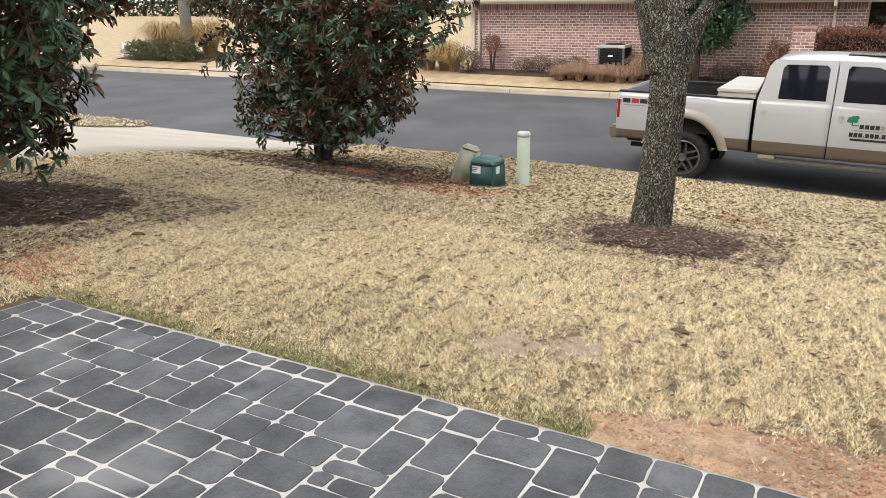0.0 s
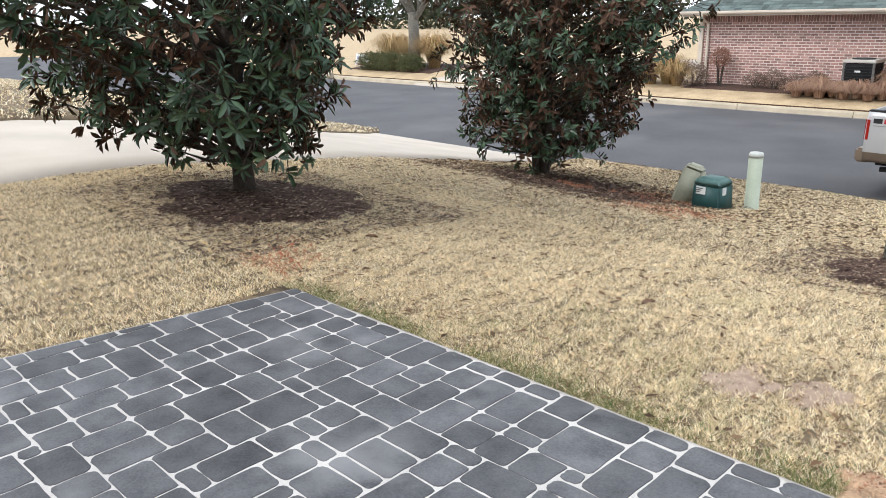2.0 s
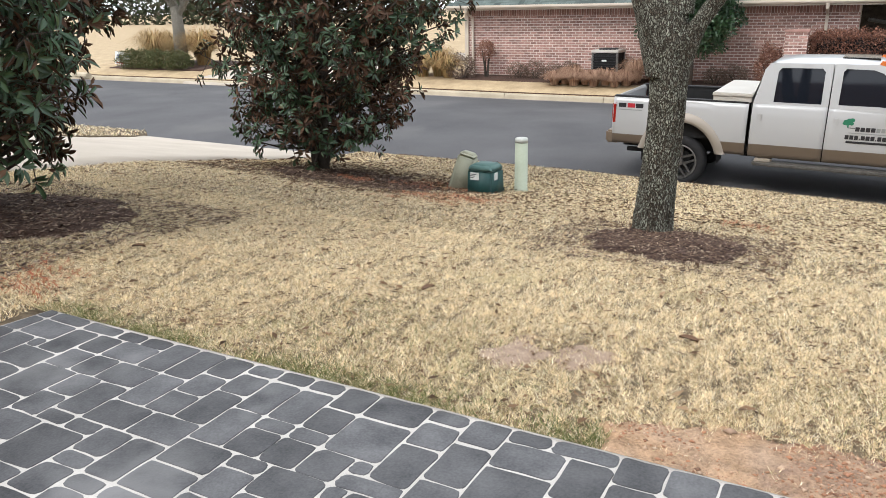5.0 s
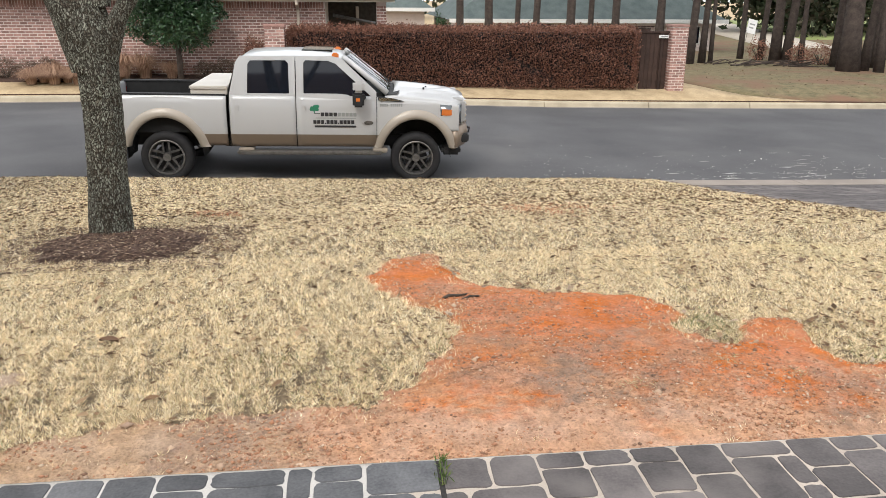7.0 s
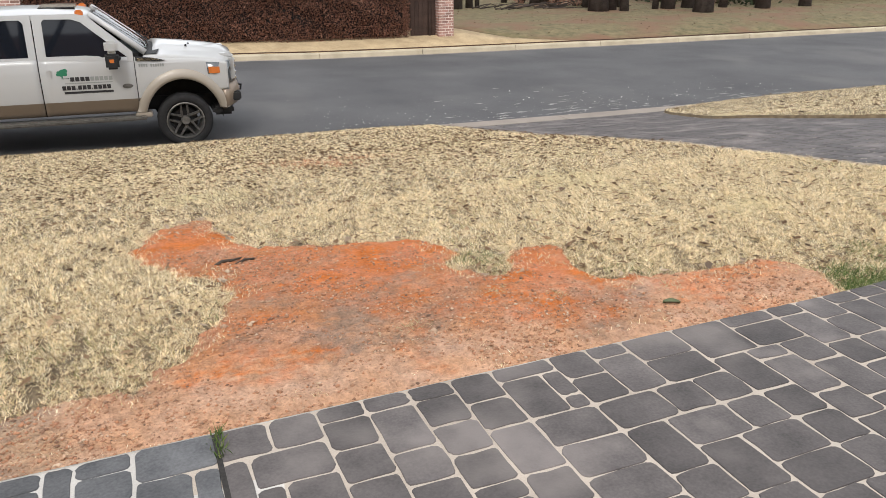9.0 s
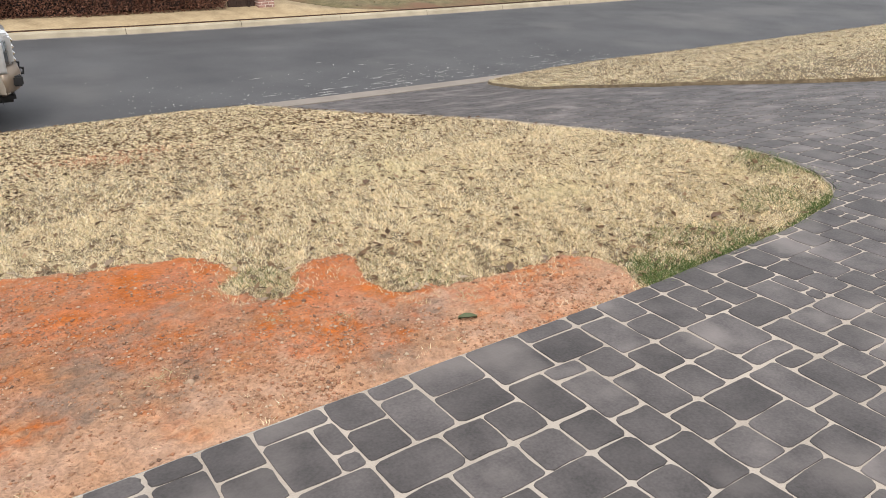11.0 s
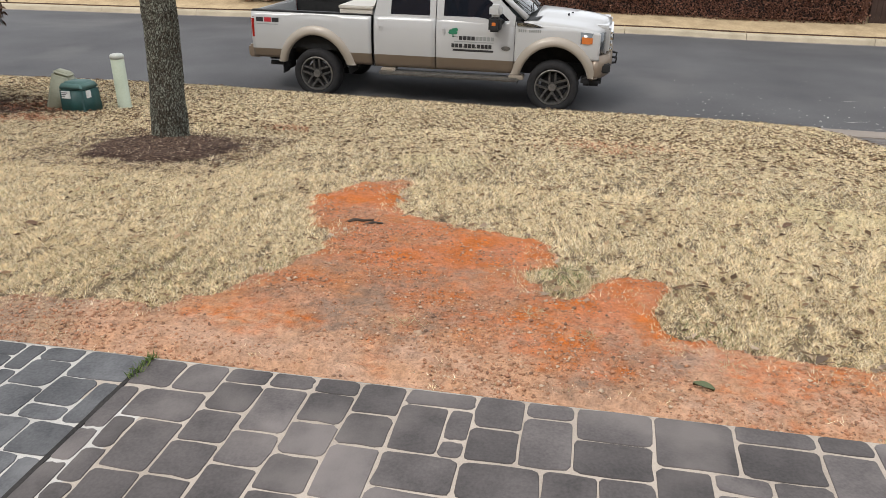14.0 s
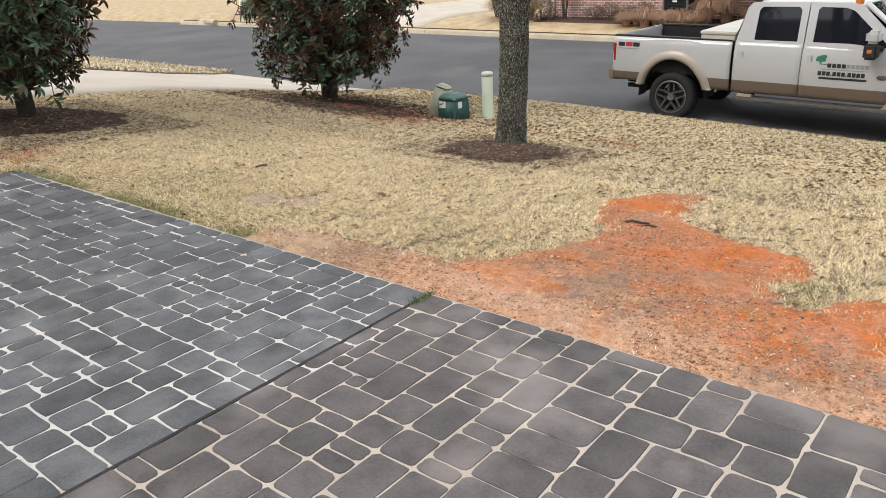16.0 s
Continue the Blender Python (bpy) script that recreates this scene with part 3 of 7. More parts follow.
def blades(x, y, z, h, w, lean, rs, simple=False):
    """One curved blade of two faces each at every point: n x 2 triangles."""
    n = len(x)
    a, b = rs.uniform(0, 2 * math.pi, n), rs.uniform(0, 2 * math.pi, n)
    p = np.stack([x, y, z], -1)
    side = np.stack([np.cos(a), np.sin(a), np.zeros(n)], -1) * w[:, None]
    tip = np.stack([np.cos(b) * lean, np.sin(b) * lean, h], -1)
    mid = tip * (0.5, 0.5, 0.62)
    if simple:
        return np.stack([p - side, p + side, p + tip], 1).reshape(-1, 3), np.arange(n * 3).reshape(-1, 3)
    V = np.stack([p - side, p + side, p + mid + side * 0.7, p + tip], 1).reshape(-1, 3)
    k = np.arange(n)[:, None] * 4
    F = np.concatenate([k + (0, 1, 2), k + (0, 2, 3)], 1).reshape(-1, 3)
    return V, F


def turf(name, n, x0, x1, y0, y1, where, height, hh, ww, mat, label, rs, lift=0.0, simple=False):
    x, y = rs.uniform(x0, x1, n), rs.uniform(y0, y1, n)
    clump = 0.3 * wave(x, y, 9, 61) + 0.6 * wave(x, y, 30, 62) + 1.0 * wave(x, y, 70, 63)
    ok = where(x, y) & (rs.uniform(-1.4, 1.3, n) < 1.4 * clump + 0.78)
    x, y, clump = x[ok], y[ok], clump[ok]
    m = len(x)
    h = hh * rs.uniform(0.5, 1.25, m) * (1 + 0.25 * clump)
    V, F = blades(x, y, height(x, y) + lift - 0.004, np.maximum(h, 0.008), ww * rs.uniform(0.6, 1.4, m), h * rs.uniform(0.3, 1.6, m), rs, simple)
    return tagged(indexed_ob(name, V, F, mat), label, "grass", kind="stuff")


near_turf = turf("grass", 760000, -5.5, 6.35, 2.4, 3.65, lambda x, y: lawn_here(x, y) & (RS.uniform(0, 1, x.shape) > 0.85 * thin_spot(x, y)), land, 0.022, 0.0019, M["grass"], "short dormant straw-coloured turf beside the driveway", RS, simple=True)
next_turf = turf("grass", 520000, -5.5, 6.35, 3.6, 5.2, lawn_here, land, 0.024, 0.0024, M["grass"], "short dormant straw-coloured turf round the bare soil", RS, simple=True)
mid_turf = turf("grass", 440000, -8.1, 6.3, 5.0, 8.2, lawn_here, land, 0.025, 0.0033, M["grass"], "dormant straw-coloured turf around the tree", RS, simple=True)
far_turf = turf("grass", 330000, -8.3, 6.3, 8.0, 12.06, lawn_here, land, 0.022, 0.0062, M["grass"], "dormant straw-coloured turf along the street", RS, simple=True)
bed_turf = turf("grass", 150000, -8.1, -5.5, 2.4, 5.1, lawn_here, land, 0.026, 0.0032, M["grass"], "dormant straw-coloured turf around the magnolia bed", RS, simple=True)
west_turf = turf("grass", 260000, -8.1, -3.6, -1.0, 2.5, lawn_here, land, 0.024, 0.0030, M["grass"], "dormant straw-coloured turf west of the court", RS, simple=True)
island_turf = turf("grass", 240000, 7.9, 30, ISLAND_Y, 12.06, lambda x, y: x > island_x(y) + 0.02, lambda x, y: land(x, y) + 0.055, 0.020, 0.006, M["grass"], "dormant straw-coloured turf of the strip by the street", RS, simple=True)
left_turf = turf("grass", 60000, -40, -10.8, 0, 12.06, lambda x, y: x < neighbour_x(y) - 0.03, lambda x, y: land(x, y) + 0.03, 0.04, 0.014, M["grass"], "dormant straw-coloured turf of the neighbouring lawn", RS, simple=True)
def green_here(x, y):
    rim = y - rim_y(x)
    tip = np.where((x > 3.42) & (rim > 0), np.clip(0.95 - rim / (0.07 + 0.04 * wave(x, y, 5, 49)), 0, 1), 0)
    tip = tip + 0.15 * blob(x, y, 4.1, 2.54, 0.2, 0.4, 51) + 0.12 * blob(x, y, 4.85, 2.65, 0.2, 0.5, 52) + 0.4 * blob(x, y, 3.6, 2.5, 0.12, 0.4, 50) + 0.15 * blob(x, y, 5.4, 3.2, 0.18, 0.6, 53) + 0.15 * blob(x, y, 5.45, 4.2, 0.2, 0.6, 54)
    bits = 0.5 * blob(x, y, -0.8, 2.55, 0.11, 0.5, 55) + 0.45 * blob(x, y, 0.98, 3.25, 0.12, 0.6, 56) + 0.35 * blob(x, y, 2.62, 3.0, 0.1, 0.5, 57) + 0.75 * blob(x, y, 2.12, 3.42, 0.17, 0.6, 58) + 0.12 * blob(x, y, -2.4, 2.6, 0.4, 0.8, 59) + 0.15 * blob(x, y, -1.3, 2.6, 0.3, 0.8, 60)
    return lawn_here(x, y) & (RS.uniform(0, 1, x.shape) < np.clip(tip + bits, 0, 1))


tip_turf = turf("grass", 210000, 3.38, 5.7, 2.4, 3.9, green_here, land, 0.036, 0.0022, M["green_grass"], "fresh green grass at the rounded tip of the lawn", RS, simple=True)
M["olive_grass"] = leafy("olive_grass", [(0.07, 0.10, 0.03), (0.12, 0.15, 0.045), (0.21, 0.22, 0.08), (0.38, 0.34, 0.17)], 0.7, trans=0.2)


def edge_green(x, y):
    """Grass that stays green along the edge of the court, in patches."""
    p = np.clip(1.1 - (y - 2.4) / 0.16, 0, 1) * np.clip(0.75 + 0.8 * wave(x, y, 4, 47), 0, 1) * np.clip((-0.4 - x) / 0.3, 0, 1) + 0.05 * np.clip(wave(x, y, 2.5, 48) - 0.2, 0, 1)
    return lawn_here(x, y) & (RS.uniform(0, 1, x.shape) < p)


edge_turf = turf("grass", 260000, -3.6, 4.2, 2.4, 3.3, edge_green, land, 0.033, 0.0022, M["olive_grass"], "olive green grass in patches along the edge of the court", RS, simple=True)
green_turf = turf("grass", 300000, -3.4, 6.4, 2.4, 4.8, green_here, land, 0.027, 0.0021, M["green_grass"], "fresh green grass along the edge of the drive", RS, simple=True)


def fringe_here(x, y):
    """Sparse grass that creeps over the rim of the bare soil."""
    d = 0.10 + 0.06 * wave(x, y, 8, 95)
    deep = soil_mask(x + d, y) & soil_mask(x - d, y) & soil_mask(x, y + d) & soil_mask(x, y - d)
    return soil_mask(x, y) & ~deep & (y > 2.47) & (RS.uniform(0, 1, x.shape) < 0.42)


fringe_turf = turf("grass", 190000, -0.85, 3.75, 2.45, 5.4, fringe_here, soil_z, 0.016, 0.0016, M["grass"], "sparse dormant grass along the rim of the bare soil", RS, simple=True)


def scatter_leaves(n, x0, x1, y0, y1, where, height, size, rs, lift=0.04):
    """Dry curled leaves: two bent halves each."""
    x, y = rs.uniform(x0, x1, n), rs.uniform(y0, y1, n)
    ok = where(x, y)
    x, y = x[ok], y[ok]
    m = len(x)
    a, s, curl = rs.uniform(0, 6.28, m), size * rs.uniform(0.4, 1.3, m), rs.uniform(-0.12, 0.26, m) + rs.uniform(0, 0.42, m) * np.clip((y - 4.6) / 2.5, 0, 1)
    slant = rs.uniform(-0.22, 0.22, m)
    d = np.stack([np.cos(a), np.sin(a), slant], -1) * s[:, None]
    q = np.stack([-np.sin(a), np.cos(a), rs.uniform(-0.2, 0.2, m)], -1) * (s * rs.uniform(0.14, 0.28, m))[:, None]
    p = np.stack([x, y, height(x, y) + lift], -1)
    up = np.zeros((m, 3))
    up[:, 2] = curl * s * 0.5
    V = np.stack([p - d / 2, p - d * 0.1 - q + up, p + d / 2, p - d * 0.1 + q + up, p + up * 0.1], 1).reshape(-1, 3)
    k = np.arange(m)[:, None] * 5
    F = np.concatenate([k + (0, 1, 4), k + (1, 2, 4), k + (2, 3, 4), k + (3, 0, 4)], 1).reshape(-1, 3)
    return V, F


M["dry_leaf"] = leafy("dry_leaves", [(0.050, 0.031, 0.019), (0.12, 0.072, 0.041), (0.21, 0.13, 0.074), (0.070, 0.044, 0.027), (0.16, 0.10, 0.058), (0.34, 0.235, 0.14)], 0.85, spec=0.1)


def litter_here(x, y):
    dense = 0.12 + 0.14 * np.clip(x - 1.5, 0, 1) + 0.5 * np.clip((y - 5.0) / 3.0, 0, 1) - 0.2 * np.clip((y - 9.5) / 2, 0, 1) + 0.35 * np.clip((-x - 2.0) / 4, 0, 1)
    return lawn_here(x, y) & (RS.uniform(0, 1, x.shape) < dense * (0.7 + 0.25 * wave(x, y, 1.6, 71)))


V, F = scatter_leaves(58000, -8.3, 6.3, 2.45, 12.0, litter_here, land, 0.052, RS, 0.022)
tagged(indexed_ob("fallen_leaves", V, F, M["dry_leaf"]), "scattered dry brown leaves lying on the lawn", "leaves", kind="stuff")
V, F = scatter_leaves(42000, -5.6, 6.3, 2.45, 7.6, lambda x, y: lawn_here(x, y) & (RS.uniform(0, 1, x.shape) < 0.5 + 0.4 * wave(x, y, 3.5, 73)), land, 0.024, RS, 0.016)
tagged(indexed_ob("leaf_bits", V, F, M["dry_leaf"]), "small dark bits of dry leaf caught in the turf", "leaves", kind="stuff")
V, F = scatter_leaves(1800, 8.0, 24, ISLAND_Y, 12.0, lambda x, y: x > island_x(y) + 0.05, land, 0.075, RS, 0.085)
tagged(indexed_ob("fallen_leaves", V, F, M["dry_leaf"]), "dry brown leaves on the strip by the street", "leaves", kind="stuff")


def rim_here(x, y):
    near = soil_mask(x, y - 0.05) & ~soil_mask(x, y + 0.03)
    return near & (y > 2.75)


V, F = scatter_leaves(1500, 0.6, 3.7, 2.7, 5.2, rim_here, land, 0.06, RS, 0.020)
M["rim_leaf"] = leafy("pale_dry_leaves", [(0.10, 0.07, 0.048), (0.30, 0.22, 0.15), (0.40, 0.31, 0.22), (0.18, 0.125, 0.085)], 0.8)
tagged(indexed_ob("fallen_leaves", V, F, M["rim_leaf"]), "dry leaves caught along the rim of the bare soil", "leaves", kind="stuff")


def pebble_field(n, x0, x1, y0, y1, where, height, size, rs):
    """Small crumbs: squashed irregular octahedra."""
    x, y = rs.uniform(x0, x1, n), rs.uniform(y0, y1, n)
    ok = where(x, y)
    x, y = x[ok], y[ok]
    m = len(x)
    s = size * np.exp(np.clip(rs.normal(0, 0.55, m), -1, 1.0))
    p = np.stack([x, y, height(x, y) + s * 0.2], -1)
    dirs = np.array([(1, 0, 0), (0, 1, 0), (-1, 0, 0), (0, -1, 0), (0, 0, 0.7), (0, 0, -0.7)], float)
    V = p[:, None, :] + dirs[None] * s[:, None, None] * rs.uniform(0.6, 1.35, (m, 6, 1)) + rs.normal(0, 0.12, (m, 6, 3)) * s[:, None, None]
    k = np.arange(m)[:, None] * 6
    F = np.concatenate([k + t for t in ((0, 1, 4), (1, 2, 4), (2, 3, 4), (3, 0, 4), (1, 0, 5), (2, 1, 5), (3, 2, 5), (0, 3, 5))], 1).reshape(-1, 3)
    return V.reshape(-1, 3), F


M["clod"] = leafy("clods", [(0.42, 0.21, 0.12), (0.30, 0.165, 0.10), (0.45, 0.225, 0.13), (0.16, 0.10, 0.07), (0.40, 0.20, 0.12), (0.32, 0.18, 0.11), (0.40, 0.21, 0.13), (0.46, 0.23, 0.13), (0.26, 0.16, 0.11), (0.50, 0.32, 0.21), (0.54, 0.41, 0.30)], 0.95)
V, F = pebble_field(105000, -0.75, 3.6, 2.4, 5.3, lambda x, y: soil_mask(x, y) & (RS.uniform(0, 1, x.shape) < 0.45 + 0.5 * wave(x, y, 7, 91)), soil_z, 0.0036, RS)
tagged(indexed_ob("soil_crumbs", V, F, M["clod"]), "loose crumbs and clods of clay", "soil", kind="stuff")
V, F = pebble_field(300, -0.7, 3.7, 2.4, 4.4, lambda x, y: soil_mask(x, y) & (RS.uniform(0, 1, x.shape) < np.where(x < 0.6, 0.9, 0.35)), soil_z, 0.0075, RS)
M["pale_clod"] = leafy("pale_clods", [(0.40, 0.28, 0.19), (0.50, 0.36, 0.25), (0.42, 0.29, 0.20), (0.30, 0.21, 0.15), (0.50, 0.39, 0.28)], 0.95)
tagged(indexed_ob("soil_clods", V, F, M["pale_clod"]), "larger pale clods on the bare soil", "soil", kind="stuff")
M["dry_tuft"] = leafy("dry_tuft", [(0.45, 0.36, 0.20), (0.58, 0.50, 0.32), (0.30, 0.27, 0.12)], 0.7)
x, y = [], []
for cx, cy in ((2.245, 2.878), (1.551, 2.827), (2.02, 3.02), (2.72, 2.74)):
    x.append(RS.normal(cx, 0.035, 45))
    y.append(RS.normal(cy, 0.022, 45))
x, y = np.concatenate(x), np.concatenate(y)
V, F = blades(x, y, soil_z(x, y) - 0.002, RS.uniform(0.008, 0.026, len(x)), RS.uniform(0.0006, 0.0012, len(x)), RS.uniform(0.015, 0.035, len(x)), RS)
tagged(indexed_ob("dry_grass_tufts", V, F, M["dry_tuft"]), "sparse dry grass tufts on the clay", "grass", kind="stuff")

# pale earth showing where the turf is thin
M["pale_soil"] = material("pale_thin_soil", (0.22, 0.155, 0.112), (0.38, 0.285, 0.21), 0.95, 12, 90, 0.8, dist=0.01)
tx, ty = np.meshgrid(np.arange(-1.65, -0.65, 0.02), np.arange(2.7, 3.45, 0.02))
tm = thin_spot(tx, ty)
ids = np.arange(tx.size).reshape(tx.shape)
F = np.stack([ids[:-1, :-1], ids[:-1, 1:], ids[1:, 1:], ids[1:, :-1]], -1)[tm[:-1, :-1] > 0.4]
structure(indexed_ob("bare_soil_2", np.stack([tx, ty, land(tx, ty) - 0.004 + 0.014 * tm], -1).reshape(-1, 3), F, M["pale_soil"], True), "pale bare earth in a thin spot of the turf", "soil")

# ---- mulch beds ----
M["chip"] = leafy("mulch_chips", [(0.030, 0.018, 0.013), (0.075, 0.042, 0.030), (0.12, 0.075, 0.055), (0.05, 0.03, 0.022), (0.22, 0.15, 0.10), (0.09, 0.055, 0.04), (0.40, 0.31, 0.22)], 0.9)
for i, (cx, cy, a, b) in enumerate(MULCH):
    mx, my = np.meshgrid(np.linspace(cx - a * 1.25, cx + a * 1.25, 70), np.linspace(cy - b * 1.25, cy + b * 1.25, 60))
    d = mulch_depth(mx, my)
    mz = land(mx, my) - 0.03 + 0.09 * np.clip(d + 0.25, 0, 0.7) + 0.008 * wave(mx, my, 22, 9)
    ids = np.arange(mx.size).reshape(mx.shape)
    F = np.stack([ids[:-1, :-1], ids[:-1, 1:], ids[1:, 1:], ids[1:, :-1]], -1)[d[:-1, :-1] > -0.03]
    bed = tagged(indexed_ob("mulch_bed", np.stack([mx, my, mz], -1).reshape(-1, 3), F, M["mulch"], True), ("low dark brown mulch ring around the oak trunk", "dark mulch bed under the larger magnolia", "dark mulch bed under the farther magnolia")[i], "mulch", "mulch beds under the trees", "structure")

    def bed_z(x, y):
        return np.maximum(land(x, y) - 0.03 + 0.09 * np.clip(mulch_depth(x, y) + 0.25, 0, 0.7), land(x, y) + 0.006)

    V, F = scatter_leaves(12000 if i == 0 else 15000, cx - a * 1.4, cx + a * 1.4, cy - b * 1.4, cy + b * 1.4, lambda x, y: mulch_depth(x, y) > 0.12 - RS.exponential(0.16, x.shape), bed_z, 0.034 if i == 0 else 0.05, RS, 0.008)
    tagged(indexed_ob("mulch_chips", V, F, M["chip"]), "loose dark bark chips and leaves of the mulch", "mulch", kind="stuff")
M["red_straw"] = leafy("red_marks", [(0.50, 0.16, 0.09), (0.56, 0.26, 0.15), (0.44, 0.18, 0.10)], 0.9)
def red_here(x, y):
    r = np.maximum.reduce([0.75 * blob(x, y, -5.55, 8.02, 0.17, 0.6, 87), 0.3 * blob(x, y, -4.9, 8.6, 0.25, 0.6, 81), 0.3 * blob(x, y, -3.7, 7.0, 0.4, 0.7, 82), 0.25 * blob(x, y, -4.3, 8.5, 0.2, 0.6, 83), 0.2 * blob(x, y, -0.9, 7.5, 0.2, 0.6, 84), 0.3 * blob(x, y, -4.0, 2.65, 0.22, 0.7, 85), 0.15 * blob(x, y, 2.4, 7.6, 0.4, 0.8, 86)])
    return ~soil_mask(x, y) & (RS.uniform(0, 1, x.shape) < r)
red_turf = turf("grass", 420000, -6.0, 3.2, 2.42, 9.2, red_here, bed_z, 0.029, 0.0032, M["red_straw"], "turf stained red by marking paint", RS, 0.004)


# ---- small things lying on soil and drive ----
def twig(name, pts, r, label):
    bm = bmesh.new()
    tube(bm, pts, [r, r * 1.15, r * 0.9, r * 0.5][:len(pts)], 7)
    return tagged(part(name, bm, M["dark_bark"], None, "", True), label, "stick")


zs = -0.072
twig("stick", [(0.92, 3.99, zs), (0.97, 4.02, zs + 0.012), (1.02, 4.02, zs + 0.010), (1.07, 4.05, zs + 0.005)], 0.008, "short dark weathered stick on the clay")
twig("stick", [(1.03, 3.98, zs), (1.08, 4.01, zs + 0.008), (1.13, 4.01, zs + 0.005)], 0.006, "thin dark stick beside another on the clay")


def big_leaf(x, y, a, s, mat, label, height=land):
    z = float(height(np.array(x), np.array(y)))
    bm = bmesh.new()
    prev = None
    for k in range(7):
        t = k / 6
        w = s * 0.24 * math.sin(math.pi * (0.06 + 0.9 * t)) ** 0.8
        c = Vector((s * (t - 0.5), 0, 0.018 + 0.006 * math.sin(t * 3.1)))
        ring = [bm.verts.new(c + Vector((0, -w, 0.012))), bm.verts.new(c), bm.verts.new(c + Vector((0, w, 0.012)))]
        if prev:
            for j in range(2):
                bm.faces.new((prev[j], ring[j], ring[j + 1], prev[j + 1]))
        prev = ring
    ob = part("fallen_leaf", bm, mat, None, "", True)
    ob.matrix_basis = pose(x, y, z, 0, 0, a)
    return tagged(ob, label, "leaf", "large fallen leaves")


M["one_green"] = leafy("green_fallen_leaf", [(0.09, 0.11, 0.055), (0.12, 0.135, 0.07)], 0.5)
M["one_brown"] = leafy("brown_fallen_leaf", [(0.10, 0.055, 0.03), (0.17, 0.10, 0.06)], 0.6)
big_leaf(2.625, 2.60, -25, 0.072, M["one_green"], "single green leaf lying on the clay")
for x, y, a in ((-3.95, 3.35, 20), (-2.0, 3.6, 70), (3.3, 4.6, 50), (-0.6, 3.5, -15), (4.3, 2.75, 5)):
    big_leaf(x, y, a, 0.09, M["one_brown"], "large dry brown leaf on the turf")
x, y = RS.normal(0.745, 0.012, 90), RS.uniform(2.26, 2.41, 90)
V, F = blades(x, y, land(x, y) + 0.018, RS.uniform(0.012, 0.04, 90), RS.uniform(0.0015, 0.003, 90), RS.uniform(0.005, 0.03, 90), RS)
tagged(indexed_ob("weed", V, F, M["green_grass"]), "small green weed growing from the joint of the drive", "weed")
M["grit"] = leafy("pale_grit", [(0.30, 0.28, 0.26), (0.45, 0.43, 0.40), (0.62, 0.60, 0.57)], 0.9)
V, F = pebble_field(1100, 3.5, 15, 12.9, 16.5, lambda x, y: RS.uniform(0, 1, x.shape) < 0.9 * np.exp(-((y - 13.2) / 1.3) ** 2), street, 0.0075, RS)
tagged(indexed_ob("road_grit", V, F, M["grit"]), "pale grit strewn over the street by the drive", "grit", kind="stuff")
x, y = RS.uniform(6.0, 14.5, 90), 13.0 + RS.exponential(0.55, 90)
d = np.stack([RS.uniform(0.05, 0.20, 90), RS.normal(0, 0.02, 90), np.zeros(90)], -1)
w = np.stack([np.zeros(90), RS.uniform(0.006, 0.016, 90), np.zeros(90)], -1)
p = np.stack([x, y, street(x, y) + 0.004], -1)
V = np.stack([p - d, p - d * 0.2 - w, p + d, p + d * 0.3 + w], 1).reshape(-1, 3)
tagged(indexed_ob("scuff_marks", V, np.arange(360).reshape(-1, 4), M["grit"]), "pale scuff marks worn into the asphalt", "scuff marks", kind="stuff")

# ---- pickup truck ----
def paint(name, colour, rough=0.28, metal=0.0, coat=0.6, spec=0.5):
    return material(name, tuple(c * 0.94 for c in colour), colour, rough, 1.5, 400, 0.0, metal, spec=spec, coat=coat)


def glass(name, tint, rough=0.02):
    m = bpy.data.materials.new(name)
    m.use_nodes = True
    b = m.node_tree.nodes["Principled BSDF"]
    b.inputs["Base Color"].default_value = (*tint, 1)
    b.inputs["Roughness"].default_value, b.inputs["IOR"].default_value = rough, 1.5
    b.inputs["Transmission Weight"].default_value = 1.0
    return m


M["white_paint"] = paint("pearl_white_paint", (0.425, 0.425, 0.42))
M["tan_paint"] = paint("tan_metallic_paint", (0.175, 0.135, 0.098), 0.4, 0.25, 0.3)
# flare: the body tan made paler, for dust and for light from above
M["flare"] = paint("beige_flare", (0.31, 0.27, 0.22), 0.45, 0.1, 0.3)
M["tinted"] = paint("tinted_glass", (0.008, 0.010, 0.015), 0.04, 0, 0.0, 0.42)
M["clear"] = glass("windscreen_glass", (0.16, 0.25, 0.24))
M["rubber"] = material("tyre_rubber", (0.011, 0.011, 0.012), (0.024, 0.023, 0.023), 0.85, 10, 120, 0.3)
M["black"] = material("black_plastic", (0.012, 0.012, 0.013), (0.03, 0.03, 0.03), 0.7, 8, 150, 0.2)
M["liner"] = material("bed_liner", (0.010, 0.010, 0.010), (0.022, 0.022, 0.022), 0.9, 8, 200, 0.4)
M["rim"] = material("dusty_alloy", (0.10, 0.097, 0.09), (0.22, 0.21, 0.195), 0.45, 12, 80, 0.05, 0.6)
M["dark_rim"] = material("gunmetal_alloy", (0.045, 0.044, 0.043), (0.15, 0.145, 0.138), 0.4, 22, 80, 0.1, 0.5)
M["chrome"] = material("chrome", (0.62, 0.62, 0.62), (0.75, 0.75, 0.74), 0.12, 4, 60, 0.0, 1.0)
M["aluminium"] = material("dusty_aluminium", (0.50, 0.47, 0.42), (0.60, 0.575, 0.52), 0.5, 3, 90, 0.05, 0.35)
M["amber"] = paint("amber_lens", (0.55, 0.15, 0.03), 0.2)
M["red_lens"] = paint("red_lens", (0.30, 0.015, 0.012), 0.2)
